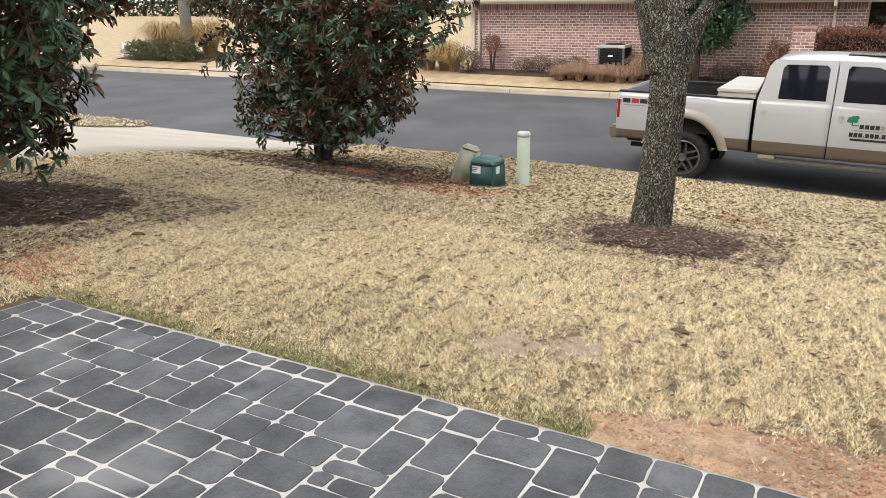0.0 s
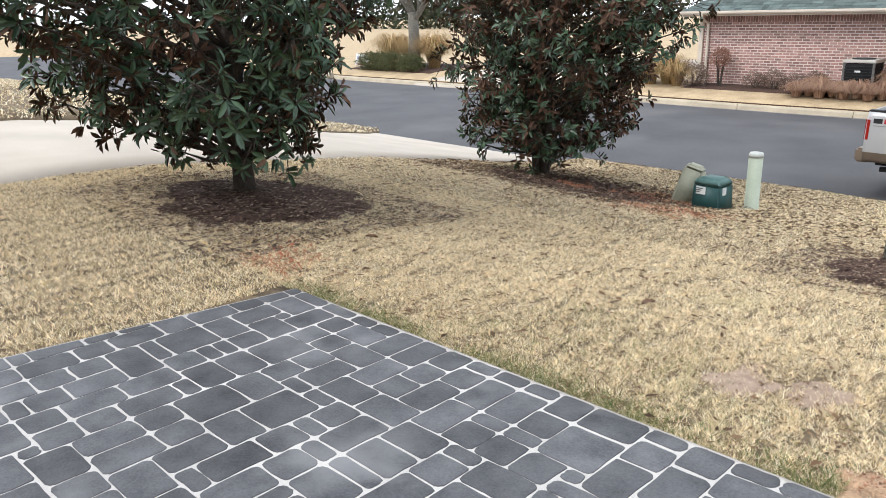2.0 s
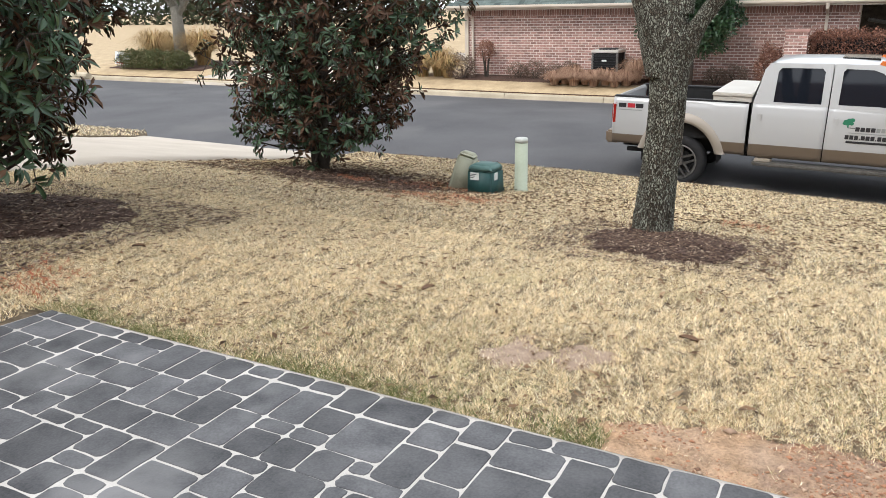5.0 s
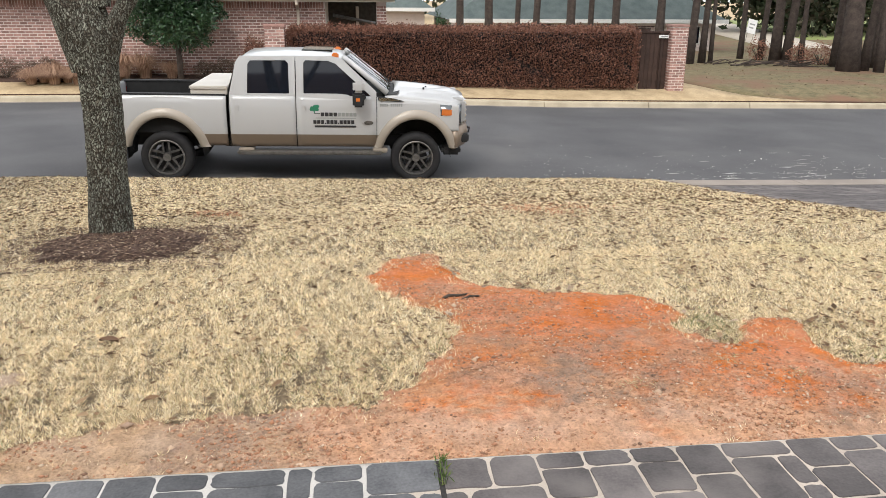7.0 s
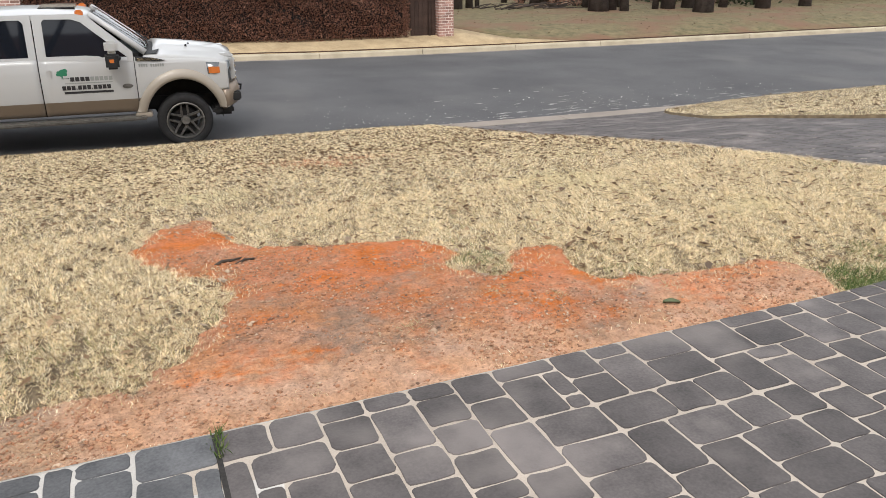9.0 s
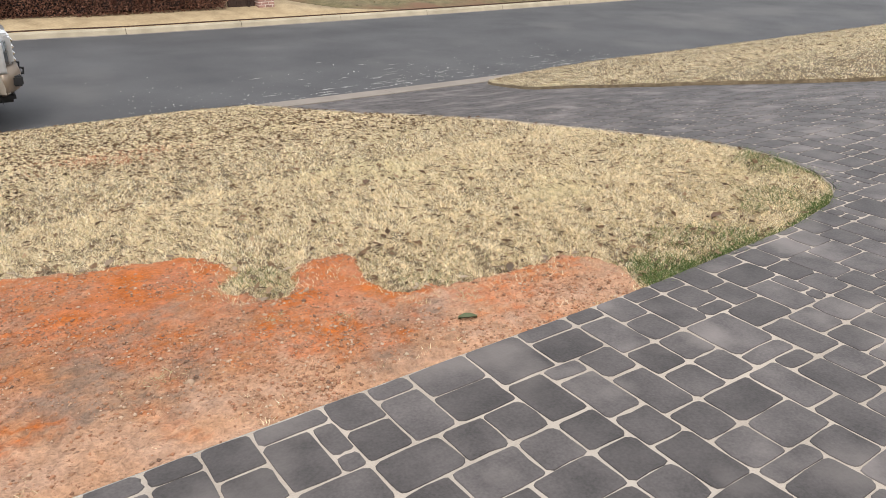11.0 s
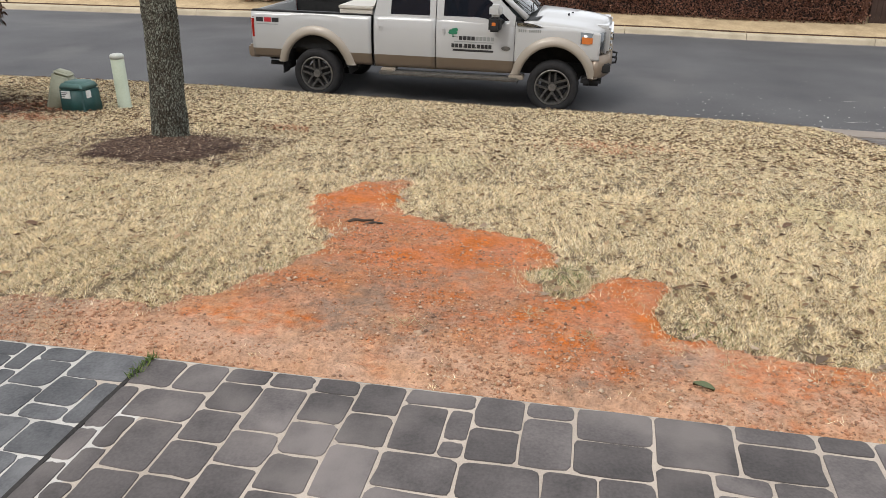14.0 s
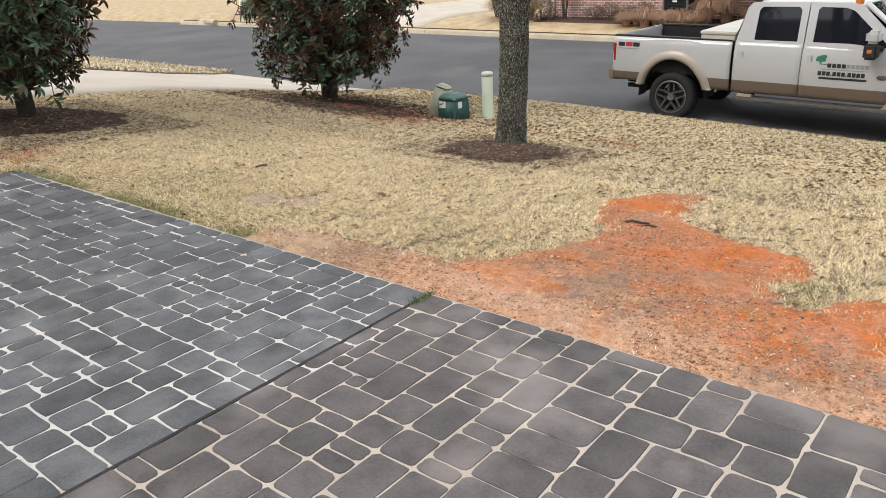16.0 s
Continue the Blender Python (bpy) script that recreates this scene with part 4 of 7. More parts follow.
M["ink"] = paint("black_lettering", (0.018, 0.018, 0.020), 0.5, 0, 0)
M["grey_ink"] = paint("grey_lettering", (0.26, 0.27, 0.26), 0.5, 0, 0)
M["leaf_ink"] = paint("green_lettering", (0.02, 0.17, 0.09), 0.5, 0, 0)
M["red_ink"] = paint("red_lettering", (0.42, 0.02, 0.03), 0.5, 0, 0)

T_WIDE = 2.03
truck = tagged(empty("pickup_truck", pose(-2.505, 12.72, -1.437, 0.5, 0.9, -0.8)), "white and tan crew-cab pickup truck parked at the kerb", "pickup truck")


def bulge(z):
    """How far the flank lies in from its widest line."""
    return float(np.interp(z, (0.5, 0.60, 0.80, 1.02, 1.22, 1.30, 1.34, 1.42), (0.075, 0.05, 0.012, 0.0, 0.012, 0.022, 0.04, 0.05)))


def arch_z(x, r=0.56):
    """Height of the wheel arch's edge above the hub line, or None beside it."""
    z = 0.0
    for hx in (0.0, 3.967):
        d = abs(x - hx)
        if d < r:
            z = max(z, 0.42 + math.sqrt(r * r - d * d) * (0.64 / r))
    return z


def flank(bm, x0, x1, bottom, top, near=True, cols=26):
    """Skin of a flank between two stations, with rows that follow the two-tone line; the wheel arches stay open."""
    xs = sorted(set([x0 + (x1 - x0) * k / cols for k in range(cols + 1)]))
    rows = 12
    grid = []
    for x in xs:
        lo, hi = max(bottom(x), arch_z(x)), top(x)
        col = []
        zs = [lo + (hi - lo) * k / rows for k in range(rows + 1)]
        if lo < 0.785:
            zs = [lo + (0.79 - lo) * k / 3 for k in range(3)] + [0.79 + (hi - 0.79) * k / (rows - 3) for k in range(rows - 2)]
        for z in zs:
            y = bulge(z)
            col.append(bm.verts.new((x, y if near else T_WIDE - y, z)))
        grid.append(col)
    for a, b in zip(grid, grid[1:]):
        for k in range(rows):
            f = bm.faces.new((a[k], b[k], b[k + 1], a[k + 1]) if near else (a[k], a[k + 1], b[k + 1], b[k]))
            f.smooth = True
            f.material_index = 1 if max(v.co.z for v in f.verts) < 0.80 else 0
    rim_edges = [e for e in bm.edges if e.is_boundary]
    ext = bmesh.ops.extrude_edge_only(bm, edges=rim_edges)
    for v in (g for g in ext["geom"] if isinstance(g, bmesh.types.BMVert)):
        v.co.y += 0.045 if near else -0.045
    return bm


def frame_with_hole(bm, outer, hole, place, thick):
    """A flat frame with an opening: two rims filled between, then given depth. place maps (x, z) to a point."""
    loops = []
    for ring in (outer, hole):
        vs = [bm.verts.new(place(x, z)) for x, z in ring]
        loops.append([bm.edges.new((vs[k], vs[(k + 1) % len(vs)])) for k in range(len(vs))])
    r = bmesh.ops.triangle_fill(bm, use_beauty=True, use_dissolve=False, edges=loops[0] + loops[1])
    faces = [g for g in r["geom"] if isinstance(g, bmesh.types.BMFace)]
    ext = bmesh.ops.extrude_face_region(bm, geom=faces)
    for v in (g for g in ext["geom"] if isinstance(g, bmesh.types.BMVert)):
        v.co.y += thick
    bmesh.ops.recalc_face_normals(bm, faces=bm.faces)


def ngon(bm, pts, flip=False):
    vs = [bm.verts.new(p) for p in (pts[::-1] if flip else pts)]
    return bm.faces.new(vs)


def slab_from(pts, depth, bevel=0.0):
    """A plate with the outline pts (world-like 3D points) pushed in by the vector depth."""
    bm = bmesh.new()
    f = ngon(bm, pts)
    ext = bmesh.ops.extrude_face_region(bm, geom=[f])
    for v in (g for g in ext["geom"] if isinstance(g, bmesh.types.BMVert)):
        v.co += Vector(depth)
    bmesh.ops.recalc_face_normals(bm, faces=bm.faces)
    if bevel:
        bmesh.ops.bevel(bm, geom=list(bm.edges), offset=bevel, segments=2, affect="EDGES", clamp_overlap=True)
    return bm


def lean_y(z, near):
    """The cab's sides lean in above the belt line."""
    y = 0.05 + (z - 1.42) * 0.19
    return y if near else T_WIDE - y


def build_truck():
    T = truck
    two = [M["white_paint"], M["tan_paint"]]
    for near in (True, False):
        s = 1 if near else -1
        side = lambda y: y if near else T_WIDE - y
        part("bed_side", flank(bmesh.new(), -1.12, 0.965, lambda x: 0.60 if x > 0 else 0.64, lambda x: 1.385, near, 34), two, T, "" if not near else "white over tan bed side with wheel arch")
        part("front_fender", flank(bmesh.new(), 3.335, 4.66, lambda x: 0.60 if x < 4 else 0.86, lambda x: float(np.interp(x, (3.33, 4.3, 4.5, 4.66), (1.385, 1.33, 1.30, 1.27))), near, 30), two, T)
        # doors
        for name_x0, x1, outer, hole in (
            (1.02, 2.045, ((1.02, 1.40), (1.13, 1.90), (1.20, 1.99), (2.045, 2.005), (2.045, 1.40)), ((1.30, 1.43), (1.315, 1.87), (1.36, 1.925), (1.90, 1.935), (1.945, 1.89), (1.95, 1.43))),
            (2.06, 3.325, ((2.06, 1.385), (2.06, 2.005), (2.62, 2.005), (2.78, 1.97), (3.325, 1.47), (3.325, 1.33)), ((2.175, 1.435), (2.18, 1.90), (2.215, 1.94), (2.56, 1.935), (2.68, 1.895), (3.24, 1.40), (3.24, 1.355), (3.02, 1.355), (2.86, 1.42), (2.70, 1.435)))):
            bm = flank(bmesh.new(), name_x0, x1, lambda x: 0.59, lambda x: 1.40, near, 12)
            frame_with_hole(bm, outer, hole, lambda x, z: (x, lean_y(z, near), z), 0.05 * s)
            door = part("door", bm, two, T)
            win = slab_from([(x, lean_y(z, near) + 0.018 * s, z) for x, z in hole], (0, 0.008 * s, 0))
            part("window_glass", win, M["tinted"], door, "dark tinted window")
            hx = name_x0 + 0.12
            bm = bmesh.new()
            y = side(bulge(1.2) - 0.018)
            box_bm(bm, hx, hx + 0.035, min(y, y + 0.03 * s), max(y, y + 0.03 * s), 1.15, 1.26, 0.012)
            box_bm(bm, hx - 0.04, hx - 0.012, min(y + 0.012 * s, y + 0.03 * s), max(y + 0.012 * s, y + 0.03 * s), 1.16, 1.25, 0.008)
            part("door_handle", bm, M["white_paint"], door, "pale recessed door handle")
        # flares
        for hx in (0.0, 3.967):
            bm = bmesh.new()
            prev = None
            for k in range(29):
                a = math.pi * (-0.03 + 1.06 * k / 28)
                ring = []
                for r, off in ((0.555, 0.03), (0.56, -0.045), (0.60, -0.05), (0.665, -0.028), (0.70, 0.012)):
                    z = 0.42 + math.sin(a) * r * 1.13
                    ring.append(bm.verts.new((hx - math.cos(a) * r, side(bulge(max(0.6, min(1.3, z))) + off), max(z, 0.58))))
                if prev:
                    for j in range(4):
                        bm.faces.new((prev[j], prev[j + 1], ring[j + 1], ring[j]))
                prev = ring
            bmesh.ops.recalc_face_normals(bm, faces=bm.faces)
            part("wheel_arch_flare", bm, M["flare"], T, "dusty tan wheel arch flare, paled as if lit from above", True)
            # dark inner arch
            bm = bmesh.new()
            prev = None
            for k in range(17):
                a = math.pi * k / 16
                ring = [bm.verts.new((hx - math.cos(a) * 0.575, side(y), 0.42 + math.sin(a) * 0.65)) for y in (0.03, 0.50)]
                if prev:
                    bm.faces.new((prev[0], prev[1], ring[1], ring[0]))
                prev = ring
            part("wheel_well", bm, M["black"], T, "black wheel well liner", True)
        # running board
        bm = box(1.10, 3.42, min(side(-0.03), side(0.16)), max(side(-0.03), side(0.16)), 0.465, 0.535, 0.02)
        part("running_board", bm, M["rim"], T, "dusty grey running board")
        for x in (1.25, 3.38):
            part("step_bracket", box(x - 0.12, x + 0.12, min(side(-0.01), side(0.2)), max(side(-0.01), side(0.2)), 0.50, 0.575, 0.015), M["flare"], T)
        # mirror
        bm = bmesh.new()
        y0, y1 = sorted((side(-0.30), side(-0.06)))
        box_bm(bm, 2.95, 3.13, y0, y1, 1.27, 1.49, 0.03)
        box_bm(bm, 3.0, 3.16, *sorted((side(-0.1), side(0.08))), 1.36, 1.43, 0.02)
        mirror = part("wing_mirror", bm, M["black"], T, "black towing mirror with white cap")
        part("mirror_cap", box(2.955, 3.14, y0, y1, 1.492, 1.67, 0.04), M["white_paint"], mirror, "white mirror cap")
        part("turn_lamp", box(3.09, 3.128, y0 + 0.06, y1 - 0.05, 1.35, 1.45, 0.01), M["amber"], mirror, "amber mirror lamp")
        part("side_repeater", box(3.0, 3.07, *sorted((side(-0.304), side(-0.29))), 1.36, 1.42, 0.005), M["amber"], mirror, "amber mirror lamp")
        # head lamp wraps round the corner
        bm = bmesh.new()
        ring = [(4.36, bulge(1.2) - 0.006), (4.52, 0.008), (4.63, 0.05), (4.71, 0.14), (4.735, 0.27)]
        lo = [1.08, 1.0, 0.97, 0.97, 0.97]
        hi = [1.285, 1.275, 1.265, 1.27, 1.275]
        prev = None
        for (x, y), a, b in zip(ring, lo, hi):
            col = [bm.verts.new((x, side(y), a)), bm.verts.new((x, side(y), b)), bm.verts.new((x - 0.06, side(y + 0.06), b)), bm.verts.new((x - 0.06, side(y + 0.06), a))]
            if prev:
                for k in range(4):
                    bm.faces.new((prev[k], prev[(k + 1) % 4], col[(k + 1) % 4], col[k]))
            else:
                bm.faces.new(col)
            prev = col
        bm.faces.new(prev[::-1])
        bmesh.ops.recalc_face_normals(bm, faces=bm.faces)
        M["lens"] = paint("headlamp_lens", (0.10, 0.11, 0.115), 0.10, 0.4, 0.8)
        lamp = part("headlight", bm, M["lens"], T, "clear headlight with amber turn lamp", True)
        bm = bmesh.new()
        pts = [(4.375, -0.001, 1.12), (4.46, -0.002, 1.11), (4.54, 0.010, 1.115), (4.54, 0.010, 1.205), (4.375, -0.001, 1.215)]
        part("turn_lamp", slab_from([(x, side(bulge(1.2) * 0.3 + y - 0.012), z) for x, y, z in pts], (0, 0.015 * s, 0)), M["amber"], lamp, "amber turn lamp")
        # vent on the fender
        bm = slab_from([(3.35, side(0.018), 1.345), (3.35, side(0.03), 1.40), (3.60, side(0.026), 1.375), (3.76, side(0.02), 1.335), (3.70, side(0.018), 1.325)], (0, 0.02 * s, 0))
        for v in bm.verts:
            v.co.y -= 0.012 * s
        vent = part("fender_vent", bm, M["black"], T, "black louvred fender vent")
        for k in range(3):
            z = 1.345 + k * 0.014
            part("vent_bar", box(3.37, 3.68 - k * 0.04, *sorted((side(0.0), side(0.012))), z, z + 0.005), M["chrome"], vent)
        # tail lamp
        part("tail_lamp", box(-1.135, -1.045, *sorted((side(0.0), side(0.16))), 0.95, 1.30, 0.025), M["red_lens"], T, "red tail lamp")
    # bed
    bm = bmesh.new()
    box_bm(bm, -1.05, 0.95, 0.16, T_WIDE - 0.16, 0.80, 0.85)
    box_bm(bm, -1.05, 0.95, 0.10, 0.17, 0.80, 1.375)
    box_bm(bm, -1.05, 0.95, T_WIDE - 0.17, T_WIDE - 0.10, 0.80, 1.375)
    box_bm(bm, 0.90, 0.955, 0.10, T_WIDE - 0.10, 0.80, 1.375)
    for hx in (0.0,):
        box_bm(bm, hx - 0.5, hx + 0.5, 0.17, 0.40, 0.85, 1.08, 0.06)
        box_bm(bm, hx - 0.5, hx + 0.5, T_WIDE - 0.40, T_WIDE - 0.17, 0.85, 1.08, 0.06)
    part("bed_liner", bm, M["liner"], T, "black bed liner")
    for y0, y1 in ((0.045, 0.18), (T_WIDE - 0.18, T_WIDE - 0.045)):
        part("bed_rail", box(-1.13, 0.965, y0, y1, 1.378, 1.412, 0.012), M["black"], T, "dark plastic bed rail cap")
    tail = part("tailgate", box(-1.14, -1.06, 0.16, T_WIDE - 0.16, 0.80, 1.395, 0.02), M["white_paint"], T)
    part("tailgate_handle", box(-1.155, -1.14, 0.85, 1.18, 1.16, 1.28, 0.01), M["black"], tail)
    # toolbox
    bm = box(0.43, 0.99, 0.07, T_WIDE - 0.07, 1.40, 1.475, 0.008)
    tb = part("toolbox", bm, M["aluminium"], T, "dusty aluminium crossover toolbox")
    part("toolbox_lid", box(0.415, 1.0, 0.055, T_WIDE - 0.055, 1.478, 1.535, 0.014), M["aluminium"], tb)
    # cab shell: roof, back wall, pillars behind the doors
    bm = bmesh.new()
    xs = [1.13, 1.17, 1.25, 1.5, 1.9, 2.3, 2.6, 2.74, 2.82]
    zx = [1.90, 1.965, 2.015, 2.05, 2.06, 2.06, 2.045, 2.02, 1.985]
    grid = []
    for x, z in zip(xs, zx):
        row = []
        for k in range(15):
            u = -1 + 2 * k / 14
            y = T_WIDE / 2 + u * (T_WIDE / 2 - 0.172)
            drop = 0.085 * abs(u) ** 3.2
            row.append(bm.verts.new((x, y, z - drop + (0.0 if x > 1.2 else 0.0))))
        grid.append(row)
    for a, b in zip(grid, grid[1:]):
        for k in range(14):
            bm.faces.new((a[k], b[k], b[k + 1], a[k + 1]))
    ext = bmesh.ops.extrude_edge_only(bm, edges=[e for e in bm.edges if e.is_boundary])
    for v in (g for g in ext["geom"] if isinstance(g, bmesh.types.BMVert)):
        v.co.z -= 0.05
    bmesh.ops.recalc_face_normals(bm, faces=bm.faces)
    roof = part("roof", bm, M["white_paint"], T, "", True)
    part("sunroof", box(2.12, 2.62, 0.62, 1.42, 2.0, 2.066, 0.008), M["tinted"], roof, "dark glass sunroof")
    for y in (0.34, 1.69):
        bm = box(2.62, 2.73, y - 0.04, y + 0.04, 1.95, 2.048, 0.018)
        part("marker_lamp", bm, M["amber"], roof, "amber roof marker lamp")
    bm = bmesh.new()
    back = [((1.0, 0.05, 0.60), (1.0, T_WIDE - 0.05, 0.60), (1.0, T_WIDE - 0.05, 1.42), (1.0, 0.05, 1.42)),
            ((1.0, 0.05, 1.42), (1.0, T_WIDE - 0.05, 1.42), (1.0, T_WIDE - 0.08, 1.48), (1.0, 0.08, 1.48)),
            ((1.13, 0.16, 1.88), (1.13, T_WIDE - 0.16, 1.88), (1.17, T_WIDE - 0.19, 1.96), (1.17, 0.19, 1.96)),
            ((1.0, 0.08, 1.48), (1.0, 0.35, 1.48), (1.13, 0.38, 1.88), (1.13, 0.16, 1.88)),
            ((1.0, T_WIDE - 0.35, 1.48), (1.0, T_WIDE - 0.08, 1.48), (1.13, T_WIDE - 0.16, 1.88), (1.13, T_WIDE - 0.38, 1.88))]
    for q in back:
        ngon(bm, q)
    part("cab_back", bm, M["white_paint"], T)
    part("rear_window", slab_from([(1.005, 0.35, 1.48), (1.005, T_WIDE - 0.35, 1.48), (1.135, T_WIDE - 0.38, 1.88), (1.135, 0.38, 1.88)], (0.01, 0, 0)), M["tinted"], T)
    # windscreen and pillars
    def screen(u, v):
        """u across, v up."""
        x = 3.47 - 0.66 * v + 0.10 * (1 - (2 * u - 1) ** 2)
        w = 0.885 - 0.12 * v
        return (x, T_WIDE / 2 + (2 * u - 1) * w, 1.47 + 0.52 * v + 0.02 * (1 - (2 * u - 1) ** 2))
    bm = bmesh.new()
    grid = [[bm.verts.new(screen(k / 12, j / 6)) for k in range(13)] for j in range(7)]
    for a, b in zip(grid, grid[1:]):
        for k in range(12):
            bm.faces.new((a[k], a[k + 1], b[k + 1], b[k]))
    ws = part("windscreen", bm, M["clear"], T, "clear raked windscreen", True)
    for u in (0.0, 1.0):
        bm = bmesh.new()
        tube(bm, [screen(u, -0.05), screen(u, 0.5), screen(u, 1.02)], [0.05, 0.042, 0.04], 8)
        part("pillar", bm, M["white_paint"], T, "", True)
    for u in (0.22, 0.62):
        bm = bmesh.new()
        a, b = Vector(screen(u, 0.02)), Vector(screen(u + 0.26, 0.16))
        tube(bm, [a + Vector((0.03, 0, 0.01)), b + Vector((0.03, 0, 0.015))], 0.010, 6)
        part("wiper", bm, M["black"], ws, "black wiper")
    # interior
    bm = bmesh.new()
    box_bm(bm, 1.15, 3.3, 0.15, T_WIDE - 0.15, 0.75, 1.02)
    box_bm(bm, 3.0, 3.46, 0.12, T_WIDE - 0.12, 1.0, 1.44, 0.05)
    for y in (0.5, 1.5):
        box_bm(bm, 2.0, 2.2, y - 0.25, y + 0.25, 1.0, 1.62, 0.06)
        box_bm(bm, 1.2, 1.38, y - 0.25, y + 0.25, 1.0, 1.58, 0.06)
    part("cabin_interior", bm, M["black"], T, "dark cabin with seats and dashboard")
    # cowl and hood
    bm = bmesh.new()
    grid = []
    for j in range(4):
        row = []
        for k in range(13):
            u = -1 + k / 6
            x = 3.40 + j * 0.085 + 0.10 * (1 - u * u)
            row.append(bm.verts.new((x, T_WIDE / 2 + u * 0.90, 1.435 + 0.03 * (1 - u * u) - (0.01 if j in (1, 2) else 0))))
        grid.append(row)
    for a, b in zip(grid, grid[1:]):
        for k in range(12):
            bm.faces.new((a[k], b[k], b[k + 1], a[k + 1]))
    part("cowl", bm, M["black"], T, "black cowl under the windscreen", True)
    bm = bmesh.new()
    grid = []
    for j in range(13):
        t = j / 12
        row = []
        for k in range(21):
            u = -1 + k / 10
            x = 3.64 - 0.18 * abs(u) ** 4 + t * (1.04 + 0.12 * (1 - u * u) + 0.18 * abs(u) ** 4 - 0.10 * abs(u) ** 6)
            edge = 1.405 - 0.10 * t ** 1.6
            dome = 0.055 * max(0.0, 1 - (abs(u) / 0.62) ** 6) * (1 - 0.5 * t)
            z = edge + 0.06 * (1 - u * u) + dome - 0.10 * max(0, t - 0.82) ** 1.5 * 6 * 0.6
            row.append(bm.verts.new((x, T_WIDE / 2 + u * 0.955, z)))
        grid.append(row)
    for a, b in zip(grid, grid[1:]):
        for k in range(20):
            bm.faces.new((a[k], b[k], b[k + 1], a[k + 1]))
    ext = bmesh.ops.extrude_edge_only(bm, edges=[e for e in bm.edges if e.is_boundary])
    for v in (g for g in ext["geom"] if isinstance(g, bmesh.types.BMVert)):
        v.co.z -= 0.05
    bmesh.ops.recalc_face_normals(bm, faces=bm.faces)
    hood = part("hood", bm, M["white_paint"], T, "white domed hood", True)
    for x, y in ((4.1, 0.55), (4.15, 0.75)):
        part("washer_nozzle", box(x, x + 0.03, y, y + 0.03, 1.44, 1.492, 0.004), M["black"], hood)
    # nose: white surround, chrome grille
    bm = bmesh.new()
    for y0, y1 in ((0.27, 0.40), (T_WIDE - 0.40, T_WIDE - 0.27)):
        box_bm(bm, 4.55, 4.80, y0, y1, 0.93, 1.34, 0.04)
    box_bm(bm, 4.55, 4.80, 0.30, T_WIDE - 0.30, 1.28, 1.36, 0.035)
    part("nose_surround", bm, M["white_paint"], T, "white surround of the grille")
    grille = part("grille", box(4.60, 4.78, 0.40, T_WIDE - 0.40, 0.93, 1.28, 0.01), M["black"], T, "chrome barred grille")
    for z in (0.97, 1.06, 1.15, 1.24):
        part("grille_bar", box(4.76, 4.835, 0.41, T_WIDE - 0.41, z - 0.02, z + 0.02, 0.012), M["chrome"], grille, "chrome bar")
    part("badge", box(4.835, 4.85, T_WIDE / 2 - 0.15, T_WIDE / 2 + 0.15, 1.04, 1.17, 0.01), M["ink"], grille, "dark oval badge")
    # bumpers
    bm = bmesh.new()
    prof = [(0.0, 0.90), (0.05, 0.935), (0.17, 0.925), (0.20, 0.80), (0.175, 0.62), (0.08, 0.56), (0.0, 0.56)]
    prev = None
    for k in range(17):
        u = -1 + k / 8
        back = 0.24 * max(0.0, abs(u) - 0.66) ** 1.5 * 4.2
        ring = [bm.verts.new((4.66 + px - back * (0.6 + 0.4 * px / 0.2), T_WIDE / 2 + u * 1.0, pz)) for px, pz in prof]
        if prev:
            for j in range(len(prof)):
                bm.faces.new((prev[j], ring[j], ring[(j + 1) % len(prof)], prev[(j + 1) % len(prof)]))
        else:
            bm.faces.new(ring)
        prev = ring
    bm.faces.new(prev[::-1])
    bmesh.ops.recalc_face_normals(bm, faces=bm.faces)
    M["bumper"] = paint("dusty_bronze_bumper", (0.25, 0.195, 0.145), 0.4, 0.35, 0.2)
    fb = part("front_bumper", bm, M["bumper"], T, "dusty beige front bumper", True)
    for y in (0.10, T_WIDE - 0.32):
        fog = part("fog_lamp_recess", box(4.66, 4.845, y, y + 0.22, 0.66, 0.80, 0.02), M["black"], fb)
    for y in (0.72, T_WIDE - 0.80):
        bm = bmesh.new()
        tube(bm, [(4.80, y, 0.72), (4.92, y, 0.73), (4.93, y, 0.80), (4.84, y, 0.82)], 0.018, 8)
        part("tow_hook", bm, M["black"], fb)
    part("air_dam", box(4.40, 4.72, 0.12, T_WIDE - 0.12, 0.44, 0.58, 0.04), M["black"], T)
    bm = box(-1.24, -1.02, 0.06, T_WIDE - 0.06, 0.62, 0.83, 0.03)
    rb = part("rear_bumper", bm, M["bumper"], T, "dusty beige rear bumper")
    part("tow_bar", box(-1.30, -0.9, T_WIDE / 2 - 0.04, T_WIDE / 2 + 0.04, 0.50, 0.58, 0.006), M["black"], rb)
    part("mud_flap", box(-0.62, -0.60, 0.05, 0.30, 0.38, 0.62, 0.004), M["black"], T)
    bm = bmesh.new()
    tube(bm, [(-0.9, 0.22, 0.52), (-0.55, 0.24, 0.52)], 0.04, 10)
    part("tailpipe", bm, M["black"], T)
    # chassis
    bm = bmesh.new()
    box_bm(bm, -1.05, 4.6, 0.50, 0.62, 0.52, 0.72)
    box_bm(bm, -1.05, 4.6, T_WIDE - 0.62, T_WIDE - 0.50, 0.52, 0.72)
    box_bm(bm, 0.9, 3.4, 0.2, T_WIDE - 0.2, 0.56, 0.74)
    box_bm(bm, -1.0, 0.9, 0.3, T_WIDE - 0.3, 0.70, 0.80)
    box_bm(bm, 3.4, 4.55, 0.55, T_WIDE - 0.55, 0.58, 1.25)
